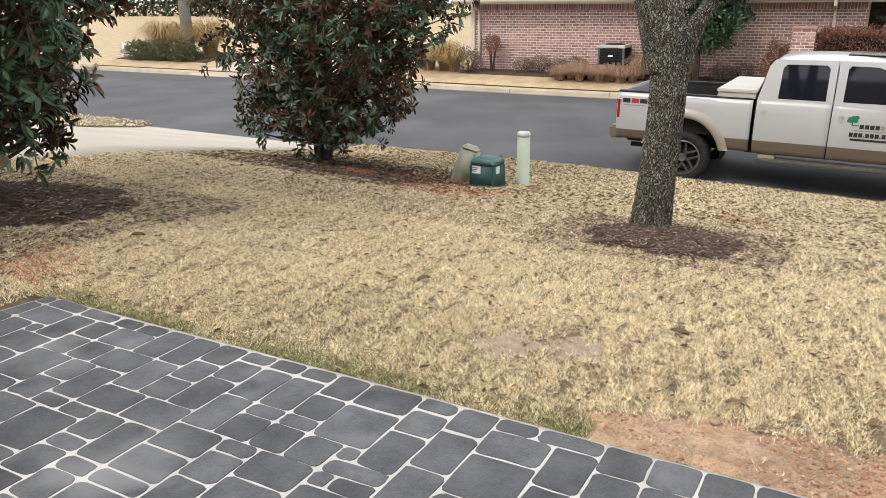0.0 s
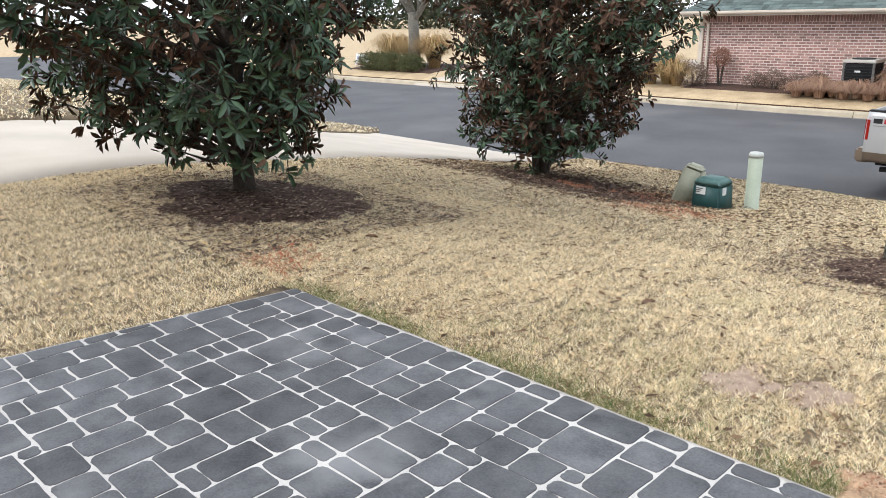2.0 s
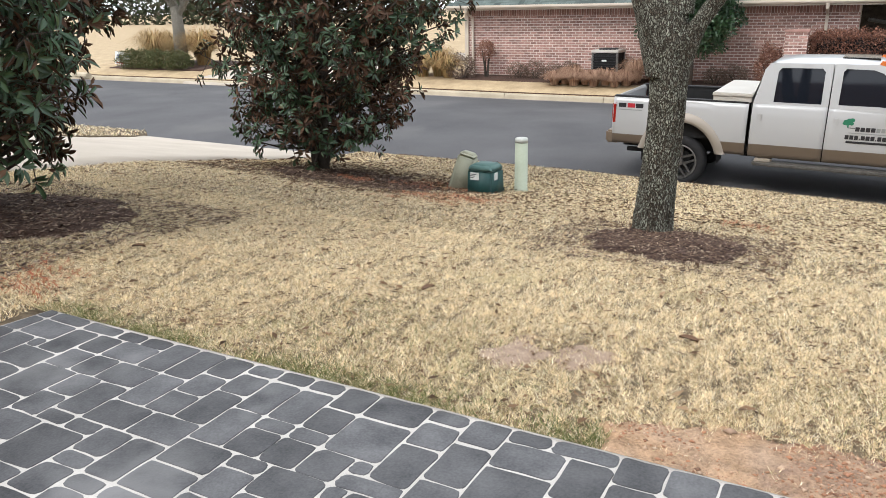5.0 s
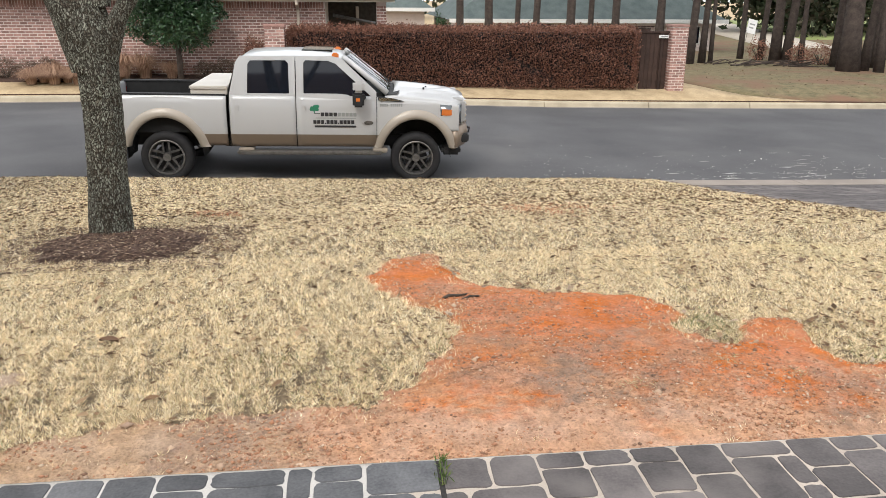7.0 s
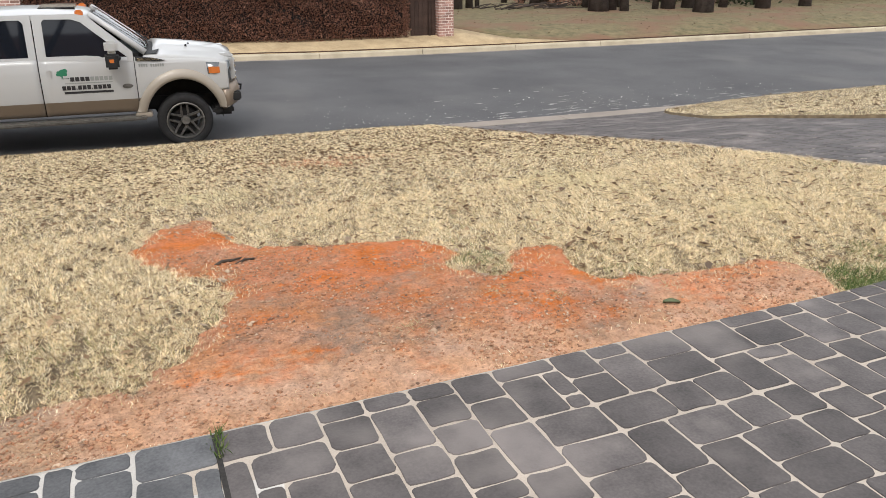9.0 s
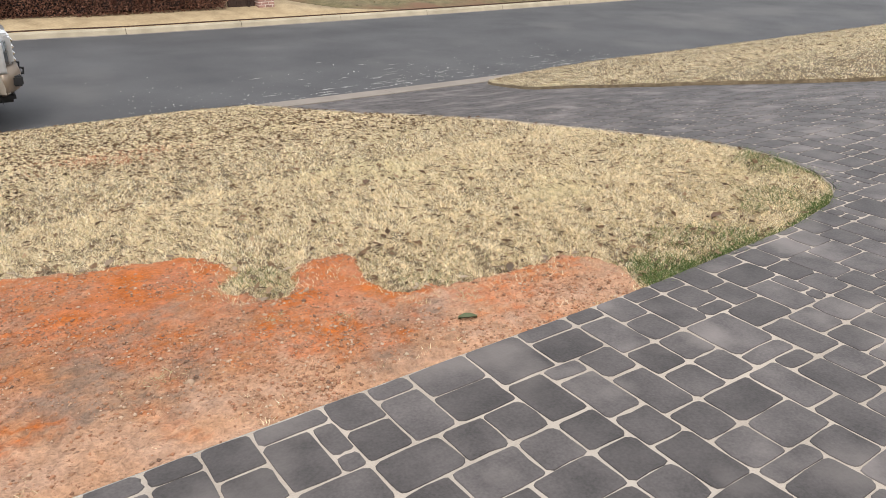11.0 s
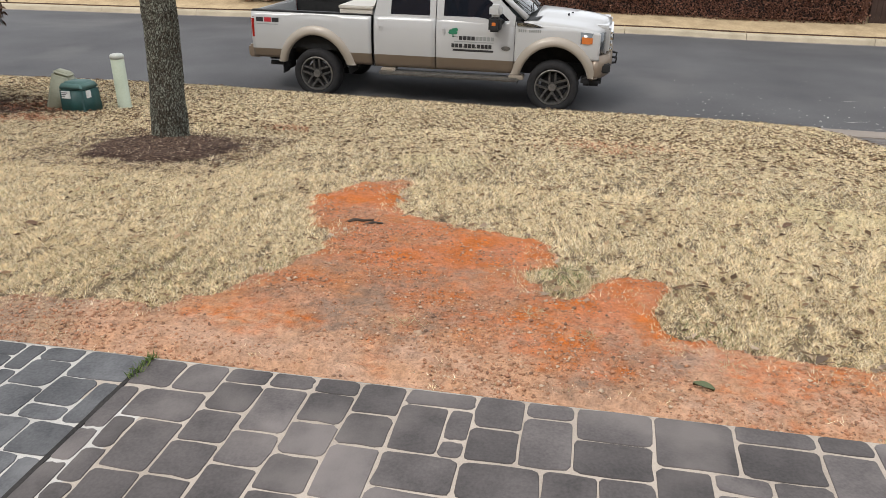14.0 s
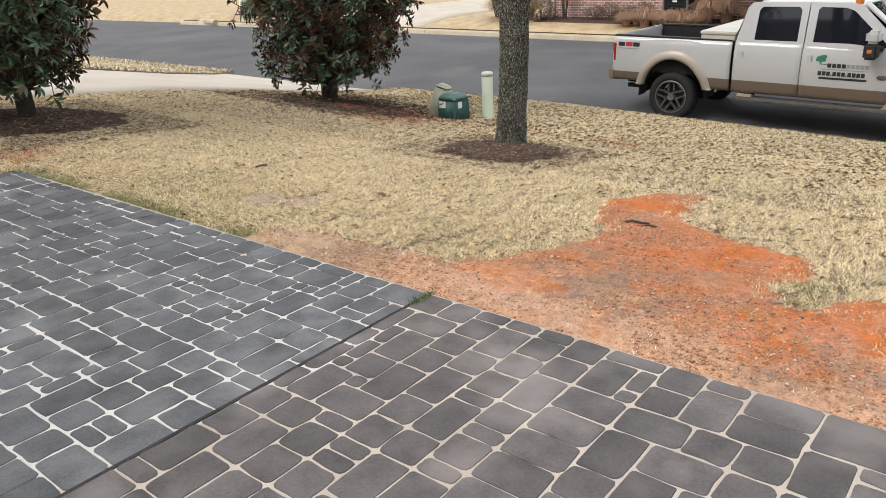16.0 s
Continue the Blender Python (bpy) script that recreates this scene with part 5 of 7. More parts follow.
    for hx in (0, 3.967):
        tube(bm, [(hx, 0.1, 0.41), (hx, T_WIDE - 0.1, 0.41)], 0.05, 8)
        box_bm(bm, hx - 0.17, hx + 0.17, 0.85, 1.2, 0.26, 0.56, 0.08)
    part("chassis", bm, M["black"], T, "black chassis and axles")
    # wheels
    def wheel(hx, near):
        s = 1 if near else -1
        y0 = 0.0 if near else T_WIDE
        hub = empty("wheel")
        hub.parent = T
        hub.location = (hx, y0, 0.41)
        if not near:
            hub.rotation_euler = (0, 0, math.pi)
        n = 40
        bm = bmesh.new()
        prof = [(0.275, 0.03), (0.30, 0.0), (0.355, -0.012), (0.392, 0.012), (0.408, 0.05), (0.41, 0.14), (0.408, 0.23), (0.392, 0.268), (0.35, 0.29), (0.275, 0.26)]
        prev = first = None
        for k in range(n):
            a = 2 * math.pi * k / n
            ring = [bm.verts.new((math.cos(a) * (r + (0.004 if (k % 2 and r > 0.39) else 0)), y, math.sin(a) * (r + (0.004 if (k % 2 and r > 0.39) else 0)))) for r, y in prof]
            if prev:
                for j in range(len(prof) - 1):
                    bm.faces.new((prev[j], prev[j + 1], ring[j + 1], ring[j]))
            else:
                first = ring
            prev = ring
        for j in range(len(prof) - 1):
            bm.faces.new((prev[j], prev[j + 1], first[j + 1], first[j]))
        bmesh.ops.recalc_face_normals(bm, faces=bm.faces)
        part("tyre", bm, M["rubber"], hub, "black tyre", True)
        bm = bmesh.new()
        prof = [(0.282, 0.012), (0.262, 0.006), (0.252, 0.03), (0.235, 0.10), (0.235, 0.25)]
        prev = first = None
        for k in range(n):
            a = 2 * math.pi * k / n
            ring = [bm.verts.new((math.cos(a) * r, y, math.sin(a) * r)) for r, y in prof]
            if prev:
                for j in range(len(prof) - 1):
                    bm.faces.new((prev[j], prev[j + 1], ring[j + 1], ring[j]))
            else:
                first = ring
            prev = ring
        for j in range(len(prof) - 1):
            bm.faces.new((prev[j], prev[j + 1], first[j + 1], first[j]))
        for k in range(5):
            for off in (-0.17, 0.17):
                a = 2 * math.pi * k / 5 + 0.35
                d, q = Vector((math.cos(a + off), 0, math.sin(a + off))), Vector((-math.sin(a), 0, math.cos(a)))
                vs = []
                for r, w, y in ((0.05, 0.017, 0.035), (0.258, 0.014, 0.022)):
                    base = Vector((math.cos(a), 0, math.sin(a))) * r + q * (off * 0.30 if r < 0.1 else off * 0.27)
                    for sw in (-1, 1):
                        vs += [base + q * w * sw + Vector((0, y, 0)), base + q * w * sw + Vector((0, y + 0.035, 0))]
                v = [bm.verts.new(p) for p in vs]
                for f in ((0, 2, 6, 4), (1, 5, 7, 3), (0, 4, 5, 1), (2, 3, 7, 6), (4, 6, 7, 5), (0, 1, 3, 2)):
                    bm.faces.new([v[i] for i in f])
        bmesh.ops.recalc_face_normals(bm, faces=bm.faces)
        part("rim", bm, M["dark_rim"], hub, "dusty grey spoked alloy rim")
        bm = bmesh.new()
        loop = [(math.cos(2 * math.pi * k / n), math.sin(2 * math.pi * k / n)) for k in range(n)]
        rings = [[bm.verts.new((c * r, y, d * r)) for c, d in loop] for r, y in ((0.284, 0.010), (0.276, 0.001), (0.262, 0.004))]
        for p, q in zip(rings, rings[1:]):
            for k in range(n):
                bm.faces.new((p[k], p[(k + 1) % n], q[(k + 1) % n], q[k]))
        part("rim_lip", bm, M["rim"], hub, "pale rim edge", True)
        bm = bmesh.new()
        bmesh.ops.create_cone(bm, cap_ends=True, segments=20, radius1=0.072, radius2=0.062, depth=0.05, matrix=Matrix.Translation((0, 0.04, 0)) @ Matrix.Rotation(math.pi / 2, 4, "X"))
        part("hub_cap", bm, M["rim"], hub)
        bm = bmesh.new()
        bmesh.ops.create_cone(bm, cap_ends=True, segments=28, radius1=0.19, radius2=0.19, depth=0.03, matrix=Matrix.Translation((0, 0.12, 0)) @ Matrix.Rotation(math.pi / 2, 4, "X"))
        part("brake_disc", bm, M["black"], hub)
    for hx in (0.0, 3.967):
        for near in (True, False):
            wheel(hx, near)
    # markings on the door: plain shapes and bars of their size and colour
    def mark(name, x0, x1, z0, z1, mat, parent, label):
        y = bulge((z0 + z1) / 2) - 0.003
        part(name, box(x0, x1, y - 0.002, y + 0.004, z0, z1), mat, parent, label)
    doors = [o for o in T.children if o.name.startswith("door")]
    fd = doors[1]
    bm = bmesh.new()
    rs = random.Random(4)
    for k in range(11):
        cx, cz, r = 2.335 + rs.uniform(-0.06, 0.06), 1.215 + rs.uniform(-0.03, 0.035), rs.uniform(0.022, 0.04)
        ngon(bm, [(cx + math.cos(a) * r, bulge(cz) - 0.004 - 0.0002 * k, cz + math.sin(a) * r * 0.8) for a in (2 * math.pi * q / 9 for q in range(9))])
    part("tree_emblem", bm, M["leaf_ink"], fd, "green tree emblem")
    mark("emblem_trunk", 2.332, 2.350, 1.135, 1.19, M["leaf_ink"], fd, "green emblem stem")
    mark("emblem_base", 2.33, 2.43, 1.125, 1.133, M["ink"], fd, "black rule")
    x = 2.44
    for k in range(9):
        w = 0.055 if k < 4 else 0.050
        mark("lettering_bar", x, x + w, 1.085, 1.145, M["ink"] if k < 4 else M["grey_ink"], fd, "black bar" if k < 4 else "grey bar")
        x += w + 0.012
    mark("lettering_bar", 2.36, 3.0, 1.052, 1.064, M["grey_ink"], fd, "thin grey bar")
    x = 2.32
    for k in range(12):
        w = 0.014 if k in (3, 7) else 0.050
        mark("lettering_bar", x, x + w, 0.965, 0.985 if k in (3, 7) else 1.025, M["ink"], fd, "black bar")
        x += w + 0.011
    mark("lettering_bar", 2.34, 3.0, 0.91, 0.94, M["ink"], fd, "black bar")
    y = bulge(0.98)
    bm = bmesh.new()
    ngon(bm, [(3.20 + math.cos(a) * 0.075, y - 0.008, 0.985 + math.sin(a) * 0.035) for a in (2 * math.pi * q / 14 for q in range(14))])
    part("oval_badge", bm, M["rim"], fd, "small grey oval badge")
    fender = [o for o in T.children if o.name.startswith("front_fender")][0]
    for k in range(11):
        if k != 4:
            mark("lettering_bar", 3.385 + k * 0.033, 3.385 + k * 0.033 + 0.024, 1.245, 1.29, M["grey_ink"], fender, "grey bar")
    bed = [o for o in T.children if o.name.startswith("bed_side")][0]
    for x0, mat in ((-1.03, M["ink"]), (-0.885, M["red_ink"]), (-0.75, M["ink"])):
        mark("decal_bar", x0, x0 + 0.12, 1.225, 1.295, mat, bed, "small decal bar")
    mark("decal_bar", -1.02, -0.64, 1.185, 1.197, M["grey_ink"], bed, "thin grey decal bar")


build_truck()

# ---- utility boxes on the lawn ----
M["green_box"] = material("dark_green_plastic", (0.012, 0.050, 0.048), (0.022, 0.078, 0.074), 0.5, 6, 80, 0.1, spec=0.4)
M["sage"] = material("sage_green_plastic", (0.33, 0.37, 0.28), (0.43, 0.47, 0.37), 0.6, 4, 60, 0.1)
M["khaki"] = material("khaki_plastic", (0.28, 0.285, 0.21), (0.40, 0.405, 0.31), 0.7, 5, 60, 0.15)
M["sticker"] = material("white_sticker", (0.60, 0.60, 0.58), (0.75, 0.75, 0.73), 0.5, 20, 100, 0.0)


def tapered(x0, x1, y0, y1, z0, z1, inset, bevel):
    bm = bmesh.new()
    lo = [bm.verts.new(p) for p in ((x0, y0, z0), (x1, y0, z0), (x1, y1, z0), (x0, y1, z0))]
    hi = [bm.verts.new(p) for p in ((x0 + inset, y0 + inset, z1), (x1 - inset, y0 + inset, z1), (x1 - inset, y1 - inset, z1), (x0 + inset, y1 - inset, z1))]
    bm.faces.new(lo[::-1])
    bm.faces.new(hi)
    for k in range(4):
        bm.faces.new((lo[k], lo[(k + 1) % 4], hi[(k + 1) % 4], hi[k]))
    if bevel:
        bmesh.ops.bevel(bm, geom=list(bm.edges), offset=bevel, segments=3, affect="EDGES", clamp_overlap=True)
    return bm


def green_cabinet(x, y, turn):
    z = float(land(np.array(x), np.array(y)))
    t = tagged(empty("utility_box", pose(x, y, z - 0.09, 0, 0, turn) @ Matrix.Scale(0.97, 4)), "dark green plastic utility box with white stickers", "utility box")
    part("base_ring", box(-0.205, 0.205, -0.195, 0.195, 0.0, 0.035, 0.012), M["concrete"], t, "pale base ring")
    body = part("body", tapered(-0.185, 0.185, -0.175, 0.175, 0.02, 0.40, 0.012, 0.025), M["green_box"], t, "", True)
    lid = part("lid", tapered(-0.188, 0.188, -0.178, 0.178, 0.388, 0.475, 0.05, 0.025), M["green_lid"], t, "domed green lid", True)
    part("sticker", box(-0.12, 0.0, -0.181, -0.168, 0.285, 0.375), M["sticker"], body, "white sticker")
    for k in range(3):
        part("sticker_bar", box(-0.12, -0.03 - 0.02 * k, -0.183, -0.180, 0.35 - 0.022 * k, 0.36 - 0.022 * k), M["ink"], body, "dark bar")
    part("sticker", box(0.165, 0.183, -0.10, -0.02, 0.285, 0.375), M["sticker"], body, "white sticker")
    part("latch", box(-0.06, 0.06, -0.184, -0.17, 0.075, 0.088, 0.003), M["rim"], body, "metal latch bar")
    return t


M["green_lid"] = material("pale_green_lid", (0.055, 0.115, 0.105), (0.10, 0.175, 0.16), 0.6, 6, 80, 0.1)
M["pale_cap"] = material("weathered_cap", (0.40, 0.42, 0.38), (0.56, 0.57, 0.53), 0.6, 10, 80, 0.1)


def round_post(x, y):
    z = float(land(np.array(x), np.array(y)))
    t = tagged(empty("cable_post", pose(x, y, z - 0.03)), "round sage green plastic cable post with domed cap", "post")
    bm = bmesh.new()
    tube(bm, [(0, 0, 0), (0, 0, 0.05), (0, 0, 0.052), (0, 0, 0.66)], [0.092, 0.092, 0.082, 0.080], 28)
    part("tube", bm, M["sage"], t, "", True)
    bm = bmesh.new()
    tube(bm, [(0, 0, 0.645), (0, 0, 0.685), (0, 0, 0.70), (0, 0, 0.708)], [0.083, 0.083, 0.070, 0.03], 28)
    part("cap", bm, M["pale_cap"], t, "pale weathered domed cap", True)
    return t


def leaning_pedestal(x, y):
    z = float(land(np.array(x), np.array(y)))
    t = tagged(empty("cable_pedestal", pose(x, y, z - 0.12, 0, 15, 8) @ Matrix.Scale(1.05, 4)), "khaki plastic cable pedestal leaning to one side", "pedestal")
    part("shell", tapered(-0.14, 0.14, -0.12, 0.12, 0.0, 0.56, 0.028, 0.035), M["khaki"], t, "", True)
    part("cap", tapered(-0.111, 0.111, -0.091, 0.091, 0.53, 0.585, 0.02, 0.025), M["khaki"], t, "rounded khaki cap", True)
    part("skirt", tapered(-0.16, 0.16, -0.14, 0.14, 0.0, 0.10, 0.008, 0.02), M["khaki"], t)
    return t


green_cabinet(-3.97, 8.55, -4)
round_post(-3.68, 8.98)
leaning_pedestal(-4.45, 8.74)

# ---- house across the street ----
BR = np.random.RandomState(8)


def brick_faces(x0, x1, y, z0, z1, out, axis="x", length=0.197, course=0.0802, joint=0.018, depth=0.012):
    """Places of the bricks of a running bond on one flat face: (a0, a1, z0, z1)."""
    rows = []
    z, k = z0, 0
    while z + course * 0.6 < z1:
        a = x0 - (0.5 * (length + joint) if k % 2 else 0)
        while a < x1 - 0.02:
            a0, a1 = max(a, x0), min(a + length, x1)
            if a1 - a0 > 0.03:
                rows.append((a0, a1, z, min(z + course - joint, z1)))
            a += length + joint
        z += course
        k += 1
    return rows


def brick_prism(a0, a1, z0, z1, y, face, axis):
    d = 0.010 + 0.003 * BR.uniform(-1, 1)
    c = 0.003
    if axis == "x":
        lo, hi = y, y + face * d
        P = [(a0, lo, z0), (a1, lo, z0), (a1, lo, z1), (a0, lo, z1), (a0 + c, hi, z0 + c), (a1 - c, hi, z0 + c), (a1 - c, hi, z1 - c), (a0 + c, hi, z1 - c)]
    else:
        lo, hi = y, y + face * d
        P = [(lo, a0, z0), (lo, a1, z0), (lo, a1, z1), (lo, a0, z1), (hi, a0 + c, z0 + c), (hi, a1 - c, z0 + c), (hi, a1 - c, z1 - c), (hi, a0 + c, z1 - c)]
    F = [(4, 5, 6, 7), (0, 1, 5, 4), (1, 2, 6, 5), (2, 3, 7, 6), (3, 0, 4, 7)]
    return P, F


def brick_skin(parent, rows, y, face, axis, pieces):
    """Bricks on a wall: some as parts of their own, the rest joined."""
    V, F = [], []
    for i, (a0, a1, z0, z1) in enumerate(rows):
        P, Q = brick_prism(a0, a1, z0, z1, y, face, axis)
        if pieces(a0, z0):
            ob = mesh_ob("brick", P, Q, M["brick"])
            ob.parent = parent
        else:
            k = len(V)
            V += P
            F += [tuple(q + k for q in f) for f in Q]
    if V:
        ob = mesh_ob("brickwork", V, F, M["brick"])
        ob.parent = parent
        ob["kind"] = "stuff"


def brick_house():
    t = tagged(empty("house"), "single-storey pink-brown brick house with green shingle roof", "house")
    wall = part("wall", box(-11.85, -0.3, 24.0, 33.0, -1.1, 1.27), M["mortar"], t, "running-bond brick wall with pale mortar")
    rows = brick_faces(-11.85, -0.3, 24, -1.0, 1.07, -1)
    brick_skin(wall, rows, 24.0, -1, "x", lambda a, z: -10.2 < a < -7.9 and z > -0.34 and z < 1.01)
    # soldier course
    rows = [(a, a + 0.068, 1.075, 1.265) for a in np.arange(-11.85, -0.35, 0.080)]
    brick_skin(wall, rows, 24.0, -1, "x", lambda a, z: False)
    part("corner_board", box(-11.93, -11.79, 23.93, 24.02, -1.0, 1.29, 0.01), M["trim"], t, "pale corner downspout board")
    # soffit, fascia, gutter
    part("soffit", box(-12.3, 1.7, 23.52, 24.05, 1.27, 1.295), M["trim"], t)
    part("fascia", box(-12.31, 1.71, 23.47, 23.52, 1.265, 1.41), M["trim"], t)
    bm = bmesh.new()
    prof = ((0, 0), (-0.09, 0.01), (-0.12, 0.05), (-0.12, 0.11), (-0.105, 0.11), (-0.10, 0.03), (0, 0.02))
    ra = [bm.verts.new((-12.32, 23.468 + p, 1.31 + q)) for p, q in prof]
    rb = [bm.verts.new((1.72, 23.468 + p, 1.31 + q)) for p, q in prof]
    for k in range(len(prof)):
        bm.faces.new((ra[k], rb[k], rb[(k + 1) % len(prof)], ra[(k + 1) % len(prof)]))
    bm.faces.new(ra)
    bm.faces.new(rb[::-1])
    bmesh.ops.recalc_face_normals(bm, faces=bm.faces)
    part("gutter", bm, M["trim"], t, "cream metal gutter")
    for x in (-11.62, -1.08):
        bm = bmesh.new()
        tube(bm, [(x, 23.40, 1.33), (x, 23.42, 1.21), (x, 23.92, 1.04), (x, 23.93, -0.72), (x, 23.80, -0.79)], 0.045, 8)
        part("downspout", bm, M["trim"], t, "cream downspout")
    # roof: hipped, with courses of shingles
    def roof_z(y):
        return 1.41 + (y - 23.45) * 0.62
    bm = bmesh.new()
    rise = 5.2
    pts = {"a": (-12.35, 23.45, 1.41), "b": (1.75, 23.45, 1.41), "c": (1.75, 34.0, 1.41), "d": (-12.35, 34.0, 1.41), "e": (-12.35 + rise, 23.45 + rise, 1.41 + rise * 0.62), "f": (1.75 - rise, 23.45 + rise, 1.41 + rise * 0.62)}
    v = {k: bm.verts.new(p) for k, p in pts.items()}
    for f in ("abfe", "bcf", "cdef", "dae", "dcba"):
        bm.faces.new([v[c] for c in f])
    roof = part("roof", bm, M["shingle"], t, "green-grey shingle roof")
    V, F = [], []
    for k in range(22):
        y0, y1 = 23.45 + k * 0.125, 23.45 + (k + 1) * 0.125 + 0.02
        x = -12.35 + (y0 - 23.45) + BR.uniform(0, 0.2)
        while x < 1.75 - (y0 - 23.45):
            w = BR.uniform(0.14, 0.34)
            h = 0.012 + 0.006 * BR.uniform(0, 1)
            n = len(V)
            V += [(x, y0, roof_z(y0) + h), (x + w, y0, roof_z(y0) + h), (x + w, y1, roof_z(y1) + 0.004), (x, y1, roof_z(y1) + 0.004), (x, y0, roof_z(y0) - 0.01), (x + w, y0, roof_z(y0) - 0.01)]
            F += [(n, n + 1, n + 2, n + 3), (n + 4, n + 5, n + 1, n)]
            x += w + 0.006
    sh = mesh_ob("shingles", V, F, M["shingle"])
    sh.parent = roof
    sh["kind"] = "stuff"
    # porch at the east end
    # porch shade is put into the wall's colour, using the dark bark material
    part("porch_wall", box(-0.3, 1.6, 27.0, 27.2, -1.0, 1.27), M["dark_bark"], t, "porch wall coloured dark for the porch's shade")
    post = part("porch_column", box(1.2, 1.48, 23.9, 24.18, -1.1, 1.27), M["mortar"], t, "brick porch column")
    brick_skin(post, brick_faces(1.2, 1.48, 23.9, -1.0, 1.2, -1), 23.9, -1, "x", lambda a, z: False)
    part("porch_door_frame", box(0.6, 0.7, 26.9, 27.0, -0.8, 1.1, 0.01), M["trim"], t)
    bm = bmesh.new()
    tube(bm, [(-0.1, 25.2, 0.86), (3.0, 26.6, 0.26)], 0.05, 8)
    part("stair_rail", bm, M["rim"], t, "slanting grey rail")
    return t


brick_house()
far_drive = structure(sheet("far_driveway", np.linspace(21.5, 34, 20), lambda y: np.interp(y, (21.5, 23, 34), (-22.6, -21.6, -20.5)), lambda y: np.interp(y, (21.5, 23, 34), (-16.4, -15.7, -14.5)), lambda x, y: verge(x, y) + 0.015 - 0.08 * (y < 21.7), M["concrete"], 8, skirt=0.1), "pale concrete driveway of the brick house", "driveway")
bed = structure(sheet("planting_bed", np.linspace(23.0, 24.0, 8), const(-11.85), const(-2.6), lambda x, y: verge(x, y) + 0.02, M["mulch"], 40, skirt=0.05), "dark mulched planting bed along the brick wall", "planting bed")


def ac_unit(x, y):
    z = float(verge(np.array(x), np.array(y)))
    t = tagged(empty("air_conditioner", pose(x, y, z) @ Matrix.Diagonal((1, 1, 1.22, 1))), "grey metal outdoor air-conditioner unit with dark grilles", "air conditioner")
    w = 0.40
    part("pad", box(-0.52, 0.52, -0.5, 0.5, -0.06, 0.05, 0.01), M["concrete"], t, "concrete pad")
    part("coil", box(-w + 0.03, w - 0.03, -w + 0.03, w - 0.03, 0.06, 0.70), M["liner"], t, "dark coil")
    for sx in (-1, 1):
        for sy in (-1, 1):
            part("corner_post", box(min(sx * w, sx * (w - 0.06)), max(sx * w, sx * (w - 0.06)), min(sy * w, sy * (w - 0.06)), max(sy * w, sy * (w - 0.06)), 0.05, 0.74, 0.01), M["rim"], t)
    part("base_pan", box(-w, w, -w, w, 0.05, 0.11, 0.01), M["rim"], t)
    part("top_cover", box(-w - 0.02, w + 0.02, -w - 0.02, w + 0.02, 0.72, 0.79, 0.02), M["aluminium"], t, "pale top cover")
    for k in range(9):
        z0 = 0.14 + k * 0.062
        part("louvre", box(-w + 0.05, w - 0.05, -w - 0.002, -w + 0.02, z0, z0 + 0.014), M["black"], t)
    bm = bmesh.new()
    bmesh.ops.create_cone(bm, cap_ends=True, segments=28, radius1=0.30, radius2=0.28, depth=0.03, matrix=Matrix.Translation((0, 0, 0.80)))
    part("fan_guard", bm, M["black"], t, "black fan guard")
    part("name_plate", box(-0.08, 0.06, -w - 0.012, -w, 0.52, 0.56), M["sticker"], t, "small pale plate")
    return t


ac_unit(-6.83, 23.35)


def fountain_grass(name, spots, n, h, mat, label, rs, spread=0.3, group=""):
    """Arching dry grass clumps: strips of three segments."""
    for cx, cy, s in spots:
        z0 = float(verge(np.array(cx), np.array(cy)))
        a = rs.uniform(0, 6.28, n)
        L, r0 = h * s * rs.uniform(0.6, 1.2, n), rs.uniform(0, 0.16 * s, n)
        out = rs.uniform(0.3, 1.0, n) * spread / 0.3
        d = np.stack([np.cos(a), np.sin(a)], -1)
        q = np.stack([-np.sin(a), np.cos(a), np.zeros(n)], -1) * (rs.uniform(0.004, 0.009, n))[:, None]
        pts = []
        for t, zf in ((0, 0), (0.35, 0.62), (0.7, 0.85), (1.0, 0.62)):
            r = r0 + L * out * t * t * 0.8 + L * 0.12 * t
            pts.append(np.stack([cx + d[:, 0] * r, cy + d[:, 1] * r, z0 + L * zf * (1.15 - 0.35 * out) - 0.01], -1))
        V = np.stack([p + sgn * q * w for p, w in zip(pts, (1, 1, 0.8, 0.25)) for sgn in (-1, 1)], 1).reshape(-1, 3)
        k = np.arange(n)[:, None] * 8
        F = np.concatenate([k + (0, 1, 3, 2), k + (2, 3, 5, 4), k + (4, 5, 7, 6)], 1).reshape(-1, 4)
        tagged(indexed_ob(name, V, F, mat), label, "grass clump", group)


M["straw_clump"] = leafy("dry_fountain_grass", [(0.20, 0.115, 0.075), (0.36, 0.22, 0.145), (0.46, 0.30, 0.20), (0.25, 0.145, 0.095)], 0.8)
fountain_grass("ornamental_grass", [(-8.3 + 0.31 * k, 22.75 + 0.14 * (k % 2), 0.72 + 0.12 * ((k * 7) % 3) / 2) for k in range(8)], 1100, 0.62, M["straw_clump"], "low arching clump of dry brown ornamental grass", RS, 0.34, "dry grass clumps along the bed")
fountain_grass("ornamental_grass", [(-7.95, 23.4, 0.75), (-6.0, 23.3, 1.1), (-5.45, 23.5, 1.05), (-4.7, 23.45, 0.8)], 520, 0.68, M["straw_clump"], "taller arching clump of dry brown ornamental grass", RS, 0.3, "dry grass clumps along the bed")
M["fern"] = leafy("brown_fronds", [(0.22, 0.12, 0.05), (0.36, 0.22, 0.09), (0.44, 0.31, 0.14), (0.20, 0.17, 0.07)], 0.8)


